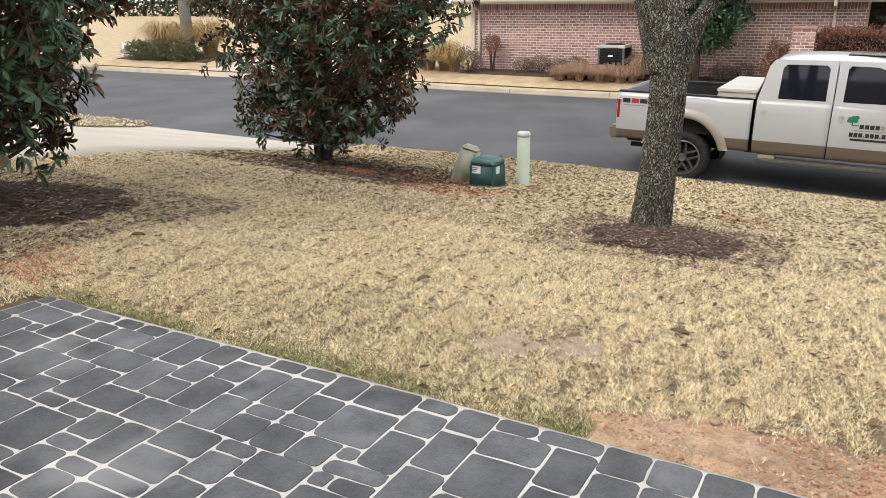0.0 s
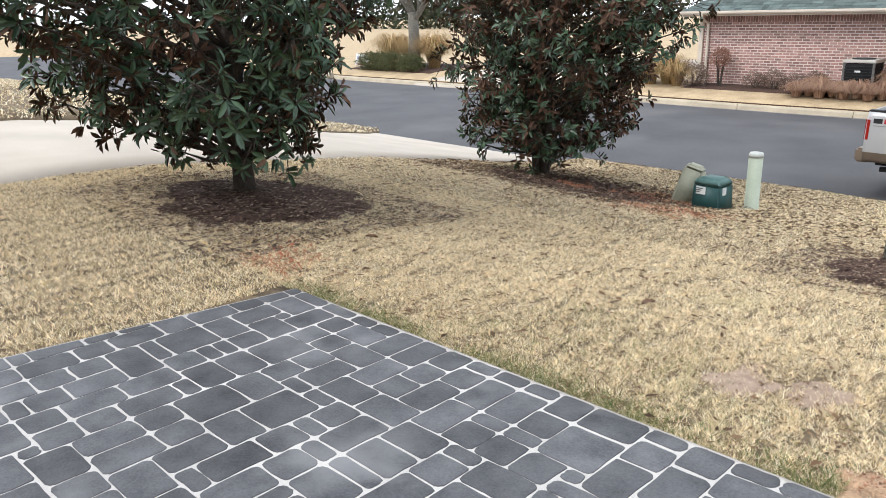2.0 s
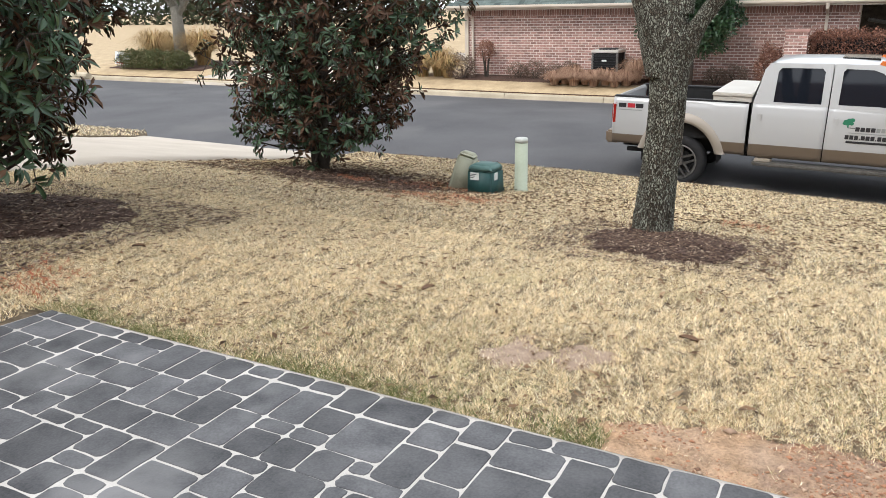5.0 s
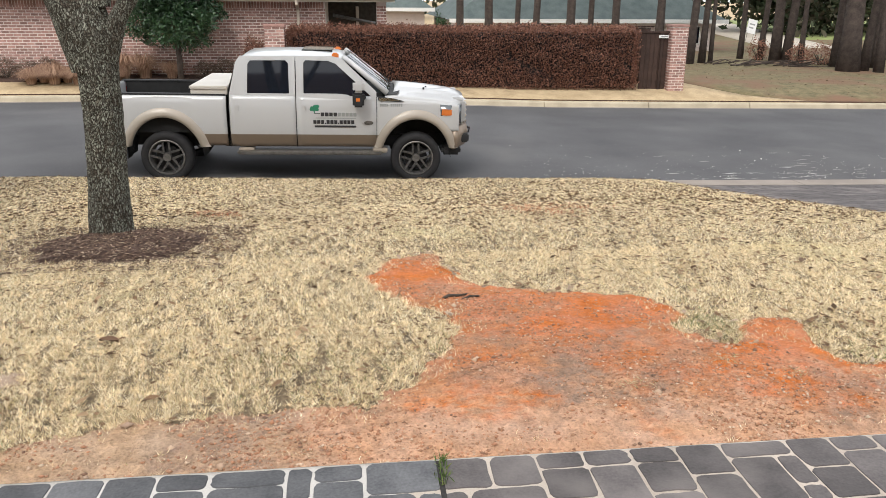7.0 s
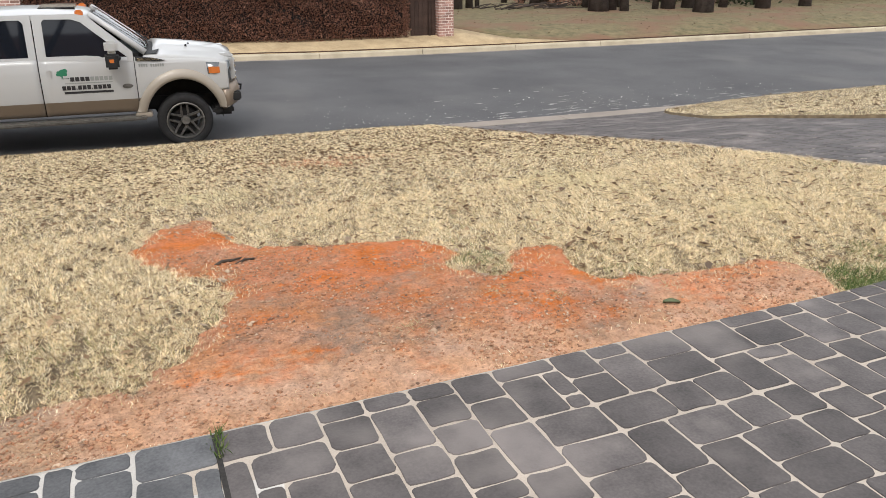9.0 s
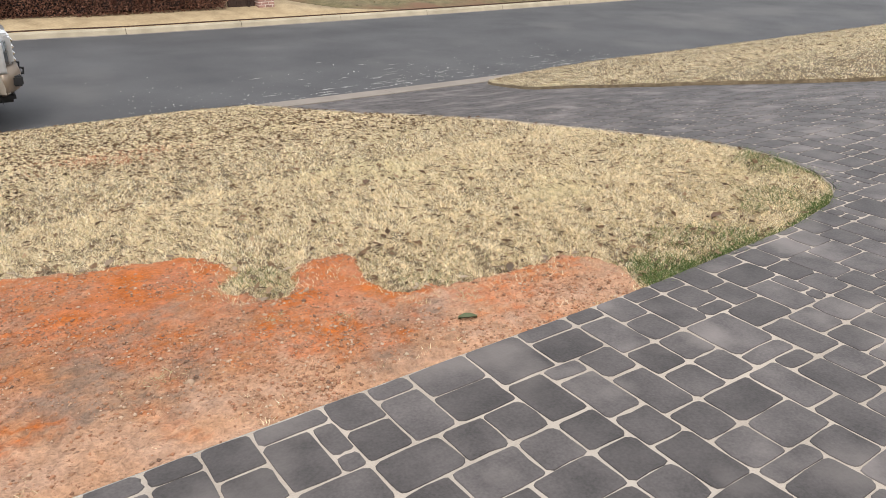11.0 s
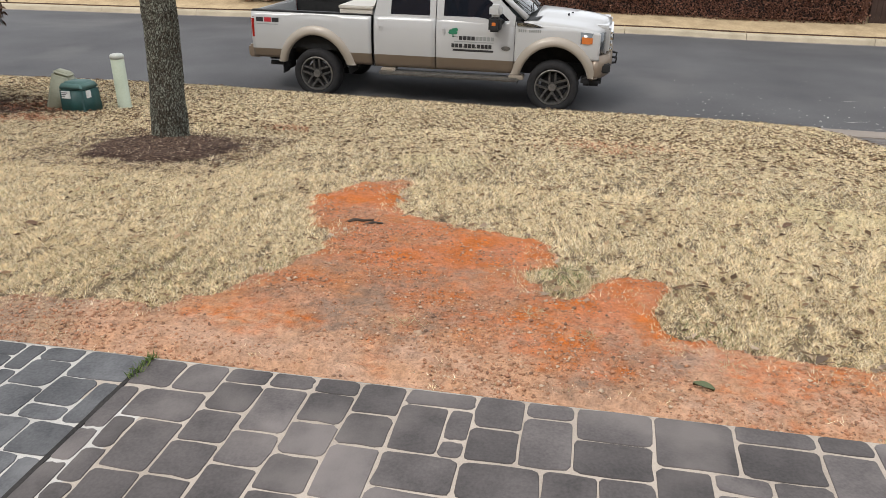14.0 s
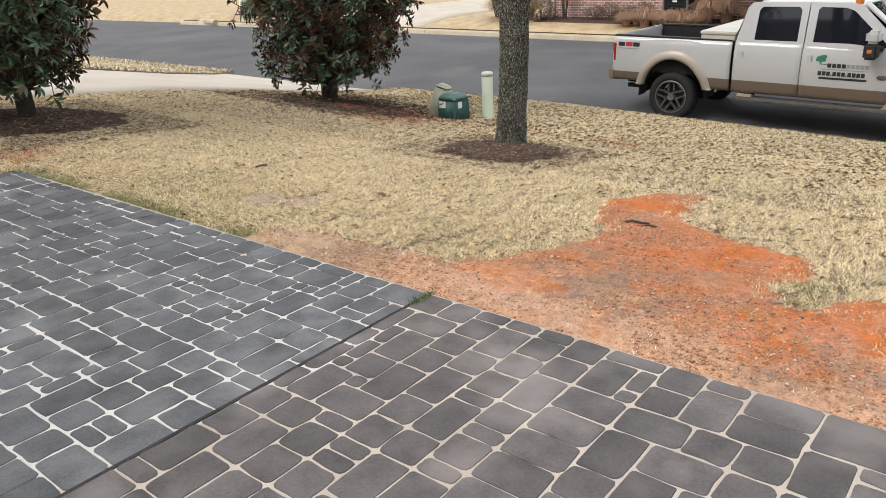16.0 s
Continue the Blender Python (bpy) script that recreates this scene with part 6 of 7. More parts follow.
def leaf_cloud(n, centre, radii, size, rs, shell=0.5, flat=0.0, aspect=0.45):
    """Small leaves in an uneven ellipsoid: n x 4 corners."""
    u = rs.normal(0, 1, (n, 3))
    u /= np.linalg.norm(u, axis=1)[:, None]
    lump = 1 + 0.16 * np.sin(u[:, 0] * 5 + u[:, 2] * 4) + 0.13 * np.sin(u[:, 1] * 7 + u[:, 0] * 3 + 1.3)
    r = (shell + (1 - shell) * rs.uniform(0, 1, n) ** 0.6) * lump
    p = np.asarray(centre) + u * r[:, None] * np.asarray(radii)
    d = u * 0.6 + rs.normal(0, 0.7, (n, 3))
    d[:, 2] *= 1 - flat
    d /= np.linalg.norm(d, axis=1)[:, None]
    q = np.cross(d, rs.normal(0, 1, (n, 3)))
    q /= np.linalg.norm(q, axis=1)[:, None] + 1e-9
    s = size * rs.uniform(0.6, 1.3, n)
    d, q = d * s[:, None], q * (s * aspect)[:, None]
    return np.stack([p, p + d * 0.5 + q * 0.5, p + d, p + d * 0.5 - q * 0.5], 1)


M["twig_shrub"] = leafy("bare_twiggy_shrub", [(0.10, 0.07, 0.052), (0.17, 0.12, 0.09), (0.22, 0.16, 0.125), (0.13, 0.095, 0.07)], 0.9)
M["hedge_leaf"] = leafy("bronze_hedge_leaves", [(0.06, 0.029, 0.022), (0.16, 0.072, 0.048), (0.26, 0.12, 0.078), (0.11, 0.05, 0.036), (0.36, 0.19, 0.125)], 0.6)
M["twig_green"] = leafy("dark_evergreen_leaves", [(0.014, 0.035, 0.014), (0.03, 0.062, 0.024), (0.05, 0.09, 0.038)], 0.45)
M["rust_shrub"] = leafy("rusty_shrub", [(0.15, 0.07, 0.05), (0.24, 0.12, 0.085), (0.32, 0.18, 0.12)], 0.9)


def shrub(name, x, y, radii, n, size, mat, label, lift=0.0, stem=0.0, height=verge):
    z = float(height(np.array(x), np.array(y)))
    t = tagged(empty(name, pose(x, y, z)), label, "shrub")
    bm = bmesh.new()
    rs = random.Random(int(x * 100))
    top = lift + radii[2]
    for k in range(7):
        a = rs.uniform(0, 6.28)
        tube(bm, [(0.03 * math.cos(a), 0.03 * math.sin(a), -0.05), (0.3 * radii[0] * math.cos(a), 0.3 * radii[1] * math.sin(a), top * 0.55), (0.6 * radii[0] * math.cos(a), 0.6 * radii[1] * math.sin(a), top * 1.05)], [0.022 + stem, 0.014 + stem * 0.5, 0.005], 5)
    part("stems", bm, M["dark_bark"], t)
    ob = tri_ob("foliage", leaf_cloud(n, (0, 0, lift + radii[2] * 0.9), radii, size, RS), mat)
    ob.parent = t
    return t


for k, x in enumerate((-9.85, -9.27, -8.64, -8.1, -3.75, -3.2)):
    shrub("low_shrub", x, 23.62, (0.36, 0.30, 0.26 + 0.05 * (k % 2)), 1500, 0.045, M["twig_shrub"], "low grey-brown leafless shrub against the wall")
shrub("clipped_shrub", -2.28, 23.0, (0.36, 0.3, 0.68), 3600, 0.06, M["hedge_leaf"], "clipped bronze-brown shrub beside the low brick pillar")
shrub("evergreen_shrub", 3.35, 26.0, (0.36, 0.3, 0.98), 3000, 0.08, M["twig_green"], "dark evergreen shrub behind the hedge")
shrub("topiary_shrub", -10.95, 23.55, (0.28, 0.28, 0.30), 1600, 0.05, M["rust_shrub"], "rusty brown clipped shrub on a bare stem", 0.62, 0.012)
shrub("low_shrub", -11.65, 23.2, (0.5, 0.4, 0.42), 2600, 0.05, M["twig_shrub"], "twiggy brown shrub at the house corner")
fountain_grass("frond_clump", [(-13.2, 23.3, 1.1), (-12.7, 23.5, 1.25), (-12.25, 23.3, 1.0), (-13.6, 23.6, 0.9)], 800, 0.8, M["fern"], "clump of arching orange-brown fronds", RS, 0.34)
M["holly"] = leafy("holly_leaves", [(0.012, 0.035, 0.012), (0.028, 0.065, 0.022), (0.05, 0.10, 0.04), (0.018, 0.045, 0.018)], 0.35, spec=0.5)


def holly_tree(x, y):
    z = float(verge(np.array(x), np.array(y)))
    t = tagged(empty("holly_tree", pose(x, y, z)), "small dark green evergreen tree in front of the brick wall", "tree")
    bm = bmesh.new()
    tube(bm, [(0, 0, -0.1), (0.02, 0, 0.6), (-0.03, 0, 1.4), (0, 0, 2.6)], [0.085, 0.075, 0.06, 0.02], 10)
    for k in range(9):
        a = k * 2.4
        tube(bm, [(0, 0, 0.9 + k * 0.16), (0.5 * math.cos(a), 0.5 * math.sin(a), 1.25 + k * 0.17), (0.95 * math.cos(a), 0.95 * math.sin(a), 1.35 + k * 0.17)], [0.03, 0.02, 0.006], 6)
    part("trunk", bm, M["pine_bark"], t, "", True)
    q = [leaf_cloud(1000, (0.95 * math.cos(k * 2.4) * (0.4 + 0.6 * ((k * 5) % 7) / 6), 0.85 * math.sin(k * 2.4) * (0.4 + 0.6 * ((k * 5) % 7) / 6), 1.25 + 0.085 * k), (0.55, 0.5, 0.36), 0.11, RS, 0.35) for k in range(20)]
    ob = tri_ob("crown", np.concatenate(q), M["holly"])
    ob.parent = t
    return t


holly_tree(-4.35, 22.9)

# ---- hedge, fence, pillar ----
M["fence_wood"] = material("dark_fence_wood", (0.022, 0.013, 0.010), (0.060, 0.036, 0.028), 0.85, 4, 40, 0.5, spread=0.3)
hedge = tagged(empty("hedge", pose(3.78, 23.45, -1.21)), "long clipped hedge with bronze-brown winter leaves", "hedge")
# solid near-black filler: shade between the leaves put in as colour
part("hedge_core", box(-5.0, 5.0, -0.50, 0.55, 0.0, 1.65, 0.12, 3), M["liner"], hedge, "near-black filler box for the shade inside the hedge")
HR = np.random.RandomState(17)
n = 62000
side = HR.choice(4, n, p=(0.62, 0.28, 0.05, 0.05))
px, pz, py = HR.uniform(-5.1, 5.1, n), HR.uniform(0.03, 1.73, n), HR.uniform(-0.58, 0.6, n)
w = 0.06 * wave(px, pz * 2, 3.0, 91) + HR.normal(0, 0.04, n)
p = np.stack([np.where(side == 2, -5.07 + w, np.where(side == 3, 5.07 + w, px)), np.where(side == 0, -0.58 + w, py), np.where(side == 1, 1.72 + w * 1.2, pz)], -1)
u = np.stack([np.where(side == 2, -1, np.where(side == 3, 1, 0)), np.where(side == 0, -1, 0), np.where(side == 1, 1.0, 0.25)], -1) + HR.normal(0, 0.7, (n, 3))
u /= np.linalg.norm(u, axis=1)[:, None]
q = np.cross(u, HR.normal(0, 1, (n, 3)))
q /= np.linalg.norm(q, axis=1)[:, None]
s = HR.uniform(0.035, 0.07, n)[:, None]
ob = tri_ob("hedge_leaves", np.stack([p, p + u * s * 0.5 + q * s * 0.33, p + u * s, p + u * s * 0.5 - q * s * 0.33], 1), M["hedge_leaf"])
ob.parent = hedge
fence = tagged(empty("wooden_fence", pose(0, 24.15, -1.17)), "dark brown wooden board fence behind the hedge", "fence")
for k in range(48):
    x = 2.4 + k * 0.152
    part("board", box(x, x + 0.146, 0.0, 0.022, 0.02, 1.72 + 0.008 * math.sin(k * 2.1), 0.004, 1), M["fence_wood"], fence)
for z in (0.4, 1.4):
    part("rail", box(2.4, 9.75, 0.022, 0.06, z, z + 0.09), M["fence_wood"], fence)
part("cap_rail", box(2.35, 9.8, -0.03, 0.07, 1.735, 1.775, 0.006), M["fence_wood"], fence)
gate = tagged(empty("wooden_gate", pose(9.02, 23.05, -1.36)), "dark wooden gate between hedge and brick pillar", "gate")
for k in range(6):
    part("board", box(k * 0.138, k * 0.138 + 0.132, 0.0, 0.025, 0.03, 1.80, 0.004, 1), M["fence_wood"], gate)
part("cap_rail", box(-0.02, 0.84, -0.03, 0.05, 1.80, 1.86, 0.006), M["fence_wood"], gate)
part("post", box(0.58, 0.66, -0.05, 0.0, 0.0, 1.80, 0.006), M["fence_wood"], gate)
plq = part("plaque", box(0.50, 0.80, -0.075, -0.055, 1.66, 1.75, 0.004), M["sticker"], gate, "small white plaque")
part("plaque_bar", box(0.56, 0.77, -0.079, -0.074, 1.69, 1.72), M["grey_ink"], plq, "grey bar")


def brick_pillar(x0, x1, y0, y1, top, label):
    zb = -1.25
    t = tagged(empty("brick_pillar", pose(0, 0, 0)), label, "pillar")
    part("core", box(x0, x1, y0, y1, zb, top), M["mortar"], t)
    brick_skin(t, brick_faces(x0, x1, y0, zb + 0.02, top, -1), y0, -1, "x", lambda a, z: True)
    brick_skin(t, brick_faces(y0, y1, x0, zb + 0.02, top, -1), x0, -1, "y", lambda a, z: False)
    brick_skin(t, brick_faces(y0, y1, x1, zb + 0.02, top, -1), x1, 1, "y", lambda a, z: False)
    part("cap", box(x0 - 0.03, x1 + 0.03, y0 - 0.03, y1 + 0.03, top, top + 0.07, 0.012), M["brick"], t, "brick cap course")
    return t


brick_pillar(9.88, 10.36, 22.85, 23.33, 0.62, "square red brick pillar at the end of the hedge")
brick_pillar(-1.95, -1.42, 22.75, 23.2, 0.60, "low red brick pillar beside the hedge")

# ---- second house, pines and the lot behind ----
M["pale_brick"] = material("pale_brick", (0.50, 0.42, 0.38), (0.62, 0.54, 0.50), 0.9, 3, 30, 0.2)
M["slate"] = material("grey_green_shingle", (0.065, 0.085, 0.082), (0.125, 0.15, 0.145), 0.95, 2, 25, 0.3)


def far_house(x0, x1, y0, y1, eave, rise, wall_mat, roof_mat, wins, label):
    t = tagged(empty("house"), label, "house")
    wall = part("wall", box(x0, x1, y0, y1, -1.6, eave), wall_mat, t)
    bm = bmesh.new()
    o, d = 0.5, (y1 - y0) / 2
    a = [bm.verts.new(p) for p in ((x0 - o, y0 - o, eave), (x1 + o, y0 - o, eave), (x1 + o, y1 + o, eave), (x0 - o, y1 + o, eave))]
    e, f = bm.verts.new((x0 + d, y0 + d, eave + rise)), bm.verts.new((x1 - d, y0 + d, eave + rise))
    for q in ((a[0], a[1], f, e), (a[1], a[2], f), (a[2], a[3], e, f), (a[3], a[0], e), (a[3], a[2], a[1], a[0])):
        bm.faces.new(q)
    part("roof", bm, roof_mat, t, "grey-green hipped shingle roof")
    part("fascia", box(x0 - o - 0.02, x1 + o + 0.02, y0 - o - 0.05, y0 - o, eave - 0.14, eave + 0.05), M["sticker"], t, "white fascia board")
    for wx, wz, ww, wh in wins:
        win = part("window", box(wx - ww / 2 - 0.05, wx + ww / 2 + 0.05, y0 - 0.04, y0 + 0.02, wz - 0.05, wz + wh + 0.05), M["sticker"], t)
        part("pane", box(wx - ww / 2, wx + ww / 2, y0 - 0.055, y0 - 0.03, wz, wz + wh), M["tinted"], win, "dark pane")
    return t


far_house(5.75, 19.2, 40.0, 52.0, 0.34, 4.4, M["pale_brick"], M["slate"], ((9.1, -0.55, 0.6, 0.7), (10.2, -0.55, 0.6, 0.7), (13.8, -0.55, 0.55, 0.7), (18.0, -0.8, 0.8, 0.8)), "pale brick house with a low grey-green hipped roof")
far_house(-6.0, 4.4, 44.0, 54.0, 0.79, 3.8, M["pale_brick"], M["slate"], ((0.8, -0.4, 1.0, 0.9),), "pale house with grey roof behind the yards")
PINES = ((12.9, 31.6, 0.17), (13.6, 33.0, 0.12), (14.42, 31.82, 0.18), (15.15, 32.23, 0.14), (15.48, 32.1, 0.09), (18.15, 34.79, 0.13), (18.91, 34.42, 0.14), (19.12, 33.47, 0.23), (19.53, 33.28, 0.2), (19.69, 32.39, 0.12), (20.33, 30.95, 0.16), (19.6, 28.87, 0.38), (20.44, 29.15, 0.18), (20.59, 28.42, 0.17), (21.62, 30.33, 0.08), (22.49, 28.87, 0.12), (23.18, 28.89, 0.27), (24.42, 29.01, 0.3), (23.37, 26.84, 0.36), (25.98, 28.63, 0.17), (27.3, 27.6, 0.28), (28.6, 29.4, 0.2), (30.1, 27.9, 0.24))
M["needles"] = leafy("pine_needles", [(0.02, 0.04, 0.015), (0.04, 0.07, 0.025), (0.06, 0.09, 0.035)], 0.7)
PN = random.Random(9)


def pine(x, y, r, h):
    z = float(verge(np.array(x), np.array(y)))
    t = tagged(empty("pine_tree", pose(x, y, z - 0.1)), "tall bare-stemmed pine with dark scaly bark", "tree", "pines of the open lot")
    lx, ly = PN.uniform(-0.5, 0.7), PN.uniform(-0.4, 0.4)
    bm = bmesh.new()
    pts = [(lx * (k / 8) ** 1.2, ly * k / 8, h * k / 8) for k in range(9)]
    tube(bm, pts, [r * (1.22 if k == 0 else 1 - 0.085 * k) for k in range(9)], 12)
    for k in range(6):
        a, b = PN.uniform(0, 6.28), 0.62 + 0.06 * k
        q = Vector((lx * b, ly * b, h * b))
        tube(bm, [q, q + Vector((math.cos(a) * 1.2, math.sin(a) * 1.2, 0.4))], [0.05, 0.015], 5)
    part("trunk", bm, M["pine_bark"], t, "", True)
    q = [leaf_cloud(90, (lx * b + 0.8 * math.cos(k * 2.2), ly * b + 0.8 * math.sin(k * 2.2), h * b), (1.3, 1.3, 0.5), 0.45, RS, 0.2, 0, 0.3) for k, b in enumerate((0.72, 0.8, 0.87, 0.94, 1.0))]
    ob = tri_ob("crown", np.concatenate(q), M["needles"])
    ob.parent = t
    return t


for x, y, r in PINES:
    pine(x, y, r, PN.uniform(11, 15))
for x, y, r in ((9.6, 33.0, 0.2), (10.9, 34.5, 0.14), (11.6, 33.2, 0.18), (6.2, 33.5, 0.19), (7.7, 35.0, 0.13), (8.3, 34.0, 0.16), (4.9, 33.0, 0.17)):
    pine(x, y, r, PN.uniform(11, 15))
M["woods"] = leafy("far_woods", [(0.020, 0.028, 0.014), (0.035, 0.048, 0.024), (0.055, 0.062, 0.034), (0.07, 0.055, 0.038), (0.03, 0.035, 0.02)], 0.9, (0.045, 0.062, 0.03), 0.12, 0.5)
WR = np.random.RandomState(23)
q = []
for k in range(330):
    x, y = WR.uniform(14, 95), WR.uniform(56, 74)
    if 23 < x < 33 and y < 62:
        continue
    q.append(leaf_cloud(230, (x, y, WR.uniform(0.5, 7.5)), (3.2, 2.0, 2.6), 0.7, WR, 0.2))
for k in range(110):
    x = WR.uniform(25, 58)
    q.append(leaf_cloud(300, (x, WR.uniform(29.5, 36), WR.uniform(-0.9, 2.6)), (1.5, 1.2, 1.1), 0.26, WR, 0.2))
tagged(tri_ob("woods", np.concatenate(q), M["woods"]), "dark evergreen woods behind the pine lot", "woods", kind="stuff")
q = []
for k in range(110):
    q.append(leaf_cloud(160, (WR.uniform(-150, 14), WR.uniform(92, 112), WR.uniform(0, 6.5)), (5, 3, 3.2), 1.0, WR, 0.2))
tagged(tri_ob("woods", np.concatenate(q), M["woods"]), "hazy far tree line beyond the field", "woods", kind="stuff")
far_road = structure(sheet("far_road", np.linspace(43, 100, 20), lambda y: 24.0 + (y - 43) * 0.28, lambda y: 28.5 + (y - 43) * 0.33, lambda x, y: verge(x, y) + 0.02, M["concrete"], 5, skirt=0.05), "pale grey road seen between the pines", "road")
far_green = structure(sheet("far_lawn_2", np.linspace(52, 100, 10), lambda y: 28.6 + (y - 43) * 0.33, const(70.0), lambda x, y: verge(x, y) + 0.015, material("green_lawn", (0.16, 0.20, 0.07), (0.26, 0.29, 0.12), 0.95, 1, 20, 0.3), 8, skirt=0.05), "greening lawn beyond the pines", "lawn")


def street_lamp(x, y):
    z = float(verge(np.array(x), np.array(y)))
    t = tagged(empty("street_lamp", pose(x, y, z)), "black post lamp with a white lantern", "street lamp")
    bm = bmesh.new()
    tube(bm, [(0, 0, 0), (0, 0, 0.5), (0, 0, 0.52), (0, 0, 2.7)], [0.11, 0.09, 0.05, 0.045], 10)
    part("post", bm, M["black"], t)
    bm = bmesh.new()
    tube(bm, [(0, 0, 2.7), (0, 0, 2.78), (0, 0, 3.15)], [0.06, 0.12, 0.17], 8)
    part("lantern", bm, M["sticker"], t, "white lantern")
    bm = bmesh.new()
    tube(bm, [(0, 0, 3.15), (0, 0, 3.35)], [0.21, 0.03], 8)
    part("lantern_roof", bm, M["black"], t)
    return t


street_lamp(39.0, 62.0)


def yard_sign(x, y, w, h, lift, tilt, label, mats):
    z = float(verge(np.array(x), np.array(y)))
    t = tagged(empty("yard_sign", pose(x, y, z, -6, tilt, 10)), label, "sign")
    part("board", box(-w / 2, w / 2, -0.01, 0.01, lift, lift + h, 0.003), M["sticker"], t)
    for s in (-1, 1):
        part("stake", box(s * w * 0.36 - 0.01, s * w * 0.36 + 0.01, -0.008, 0.008, -0.1, lift), M["rim"], t)
    for k, (a, b, u, m) in enumerate(mats):
        part("lettering_bar", box(-w / 2 + a * w, -w / 2 + b * w, -0.014, -0.009, lift + u * h, lift + u * h + 0.1 * h), m, t, "coloured bar")
    return t


M["blue_ink"] = paint("blue_lettering", (0.03, 0.06, 0.25), 0.5, 0, 0)
yard_sign(-27.5, 22.95, 0.80, 0.52, 0.12, 5, "white yard sign with dark blue and red bars", ((0.12, 0.85, 0.66, M["blue_ink"]), (0.15, 0.55, 0.50, M["blue_ink"]), (0.2, 0.85, 0.30, M["grey_ink"]), (0.1, 0.9, 0.08, M["red_ink"])))
yard_sign(26.4, 50.0, 0.7, 0.9, 0.5, 12, "white sign leaning beside the far road", ((0.2, 0.8, 0.6, M["grey_ink"]), (0.2, 0.7, 0.35, M["grey_ink"])))

# brush and stumps on the lot
bm = bmesh.new()
for k in range(34):
    x, y = PN.uniform(15.0, 21), PN.uniform(30.6, 32.2)
    z = float(verge(np.array(x), np.array(y)))
    a, L = PN.uniform(-0.5, 0.5), PN.uniform(0.5, 2.0)
    tube(bm, [(x, y, z + 0.03), (x + L * 0.5 * math.cos(a), y + L * 0.5 * math.sin(a), z + PN.uniform(0.03, 0.22)), (x + L * math.cos(a), y + L * math.sin(a), z + PN.uniform(0.02, 0.3))], [0.03, 0.022, 0.008], 5)
tagged(part("fallen_branches", bm, M["pine_bark"]), "heap of fallen grey-brown branches under the pines", "branches", kind="stuff")
for x, y, s in ((18.6, 34.0, 0.5), (19.5, 32.2, 0.45), (20.1, 31.6, 0.5), (22.0, 31.5, 0.4)):
    shrub("brush_shrub", x, y, (s, s, s), 700, 0.09, M["rust_shrub"], "dry rusty brush at the foot of the pines")
V, F = scatter_leaves(2600, 12.3, 40, 22.3, 34, lambda x, y: x > 0, verge, 0.07, RS, 0.01)
tagged(indexed_ob("fallen_leaves", V, F, M["dry_leaf"]), "dry leaves strewn over the pine lot", "leaves", kind="stuff")

# ---- corner bed with palms and bare tree, west ----
bed_w = structure(sheet("corner_bed", np.linspace(22.85, 26.5, 10), const(-28.2), const(-23.0), lambda x, y: verge(x, y) + 0.02, M["mulch"], 16, skirt=0.05), "mulched corner bed across the street", "planting bed")
fountain_grass("sago_palm", [(-26.6, 24.0, 1.5), (-24.2, 24.3, 1.55), (-25.3, 25.4, 1.2), (-26.0, 24.6, 1.4)], 1100, 1.0, M["fern"], "browned palm clump with arching fronds", RS, 0.33)
M["low_green"] = leafy("low_green", [(0.05, 0.07, 0.025), (0.09, 0.11, 0.04), (0.16, 0.12, 0.06)], 0.7)
for x, s in ((-26.9, 0.7), (-26.2, 0.8), (-25.4, 0.75), (-24.3, 0.6)):
    shrub("low_shrub", x, 23.0, (s, 0.5, 0.40), 3200, 0.07, M["low_green"], "low mottled green groundcover shrub")


def bare_tree(x, y, h, r, seed):
    z = float(verge(np.array(x), np.array(y)))
    rs = random.Random(seed)
    t = tagged(empty("bare_tree", pose(x, y, z)), "leafless grey-barked tree with many fine branches", "tree")
    bm = bmesh.new()
    tube(bm, [(0, 0, -0.1), (0.03, 0, h * 0.2), (-0.04, 0.03, h * 0.36)], [r * 1.3, r, r * 0.85], 12)
    part("trunk", bm, M["bark"], t, "", True)
    bm = bmesh.new()

    def grow(p, d, L, rad, depth):
        q = p + d * L
        m = p + d * L * 0.5 + Vector((rs.uniform(-1, 1), rs.uniform(-1, 1), rs.uniform(-0.3, 0.6))) * L * 0.08
        tube(bm, [p, m, q], [rad, rad * 0.8, rad * 0.6], 6 if depth > 2 else 4, False)
        if depth:
            for k in range(3 if depth > 1 else 4):
                nd = (d + Vector((rs.uniform(-1, 1), rs.uniform(-1, 1), rs.uniform(-0.15, 0.7))) * 0.75).normalized()
                grow(q if k < 2 else m, nd, L * rs.uniform(0.6, 0.82), rad * 0.56, depth - 1)

    for k in range(5):
        a = k * 1.35
        grow(Vector((-0.04, 0.03, h * (0.28 + 0.02 * k))), Vector((math.cos(a) * 0.65, math.sin(a) * 0.65, 0.8)).normalized(), h * 0.2, r * 0.55, 4)
    part("fine_branching", bm, M["bark"], t)
    return t


bare_tree(-25.15, 24.0, 6.5, 0.24, 3)
side_kerb = structure(part("kerb_corner", tube(bmesh.new(), [(-30.8, 60, -1.05), (-30.8, 30, -1.05), (-30.7, 24, -1.05), (-30.3, 22.6, -1.04), (-29.4, 21.8, -1.03), (-27.9, 21.55, -1.03)], 0.13, 8), M["kerb"]), "rounded concrete kerb of the side street", "kerb")

# ---- unseen wall added behind the camera: closes the place, darkens truck reflections ----
M["unseen_brick"] = material("unseen_wall_brick", (0.24, 0.15, 0.12), (0.34, 0.22, 0.18), 0.9, 4, 40, 0.3)
structure(part("wall_south", box(-14, 16, -9.3, -9.0, -0.3, 6.2), M["unseen_brick"]), "unseen plain brick wall added behind the court to darken reflections", "wall")

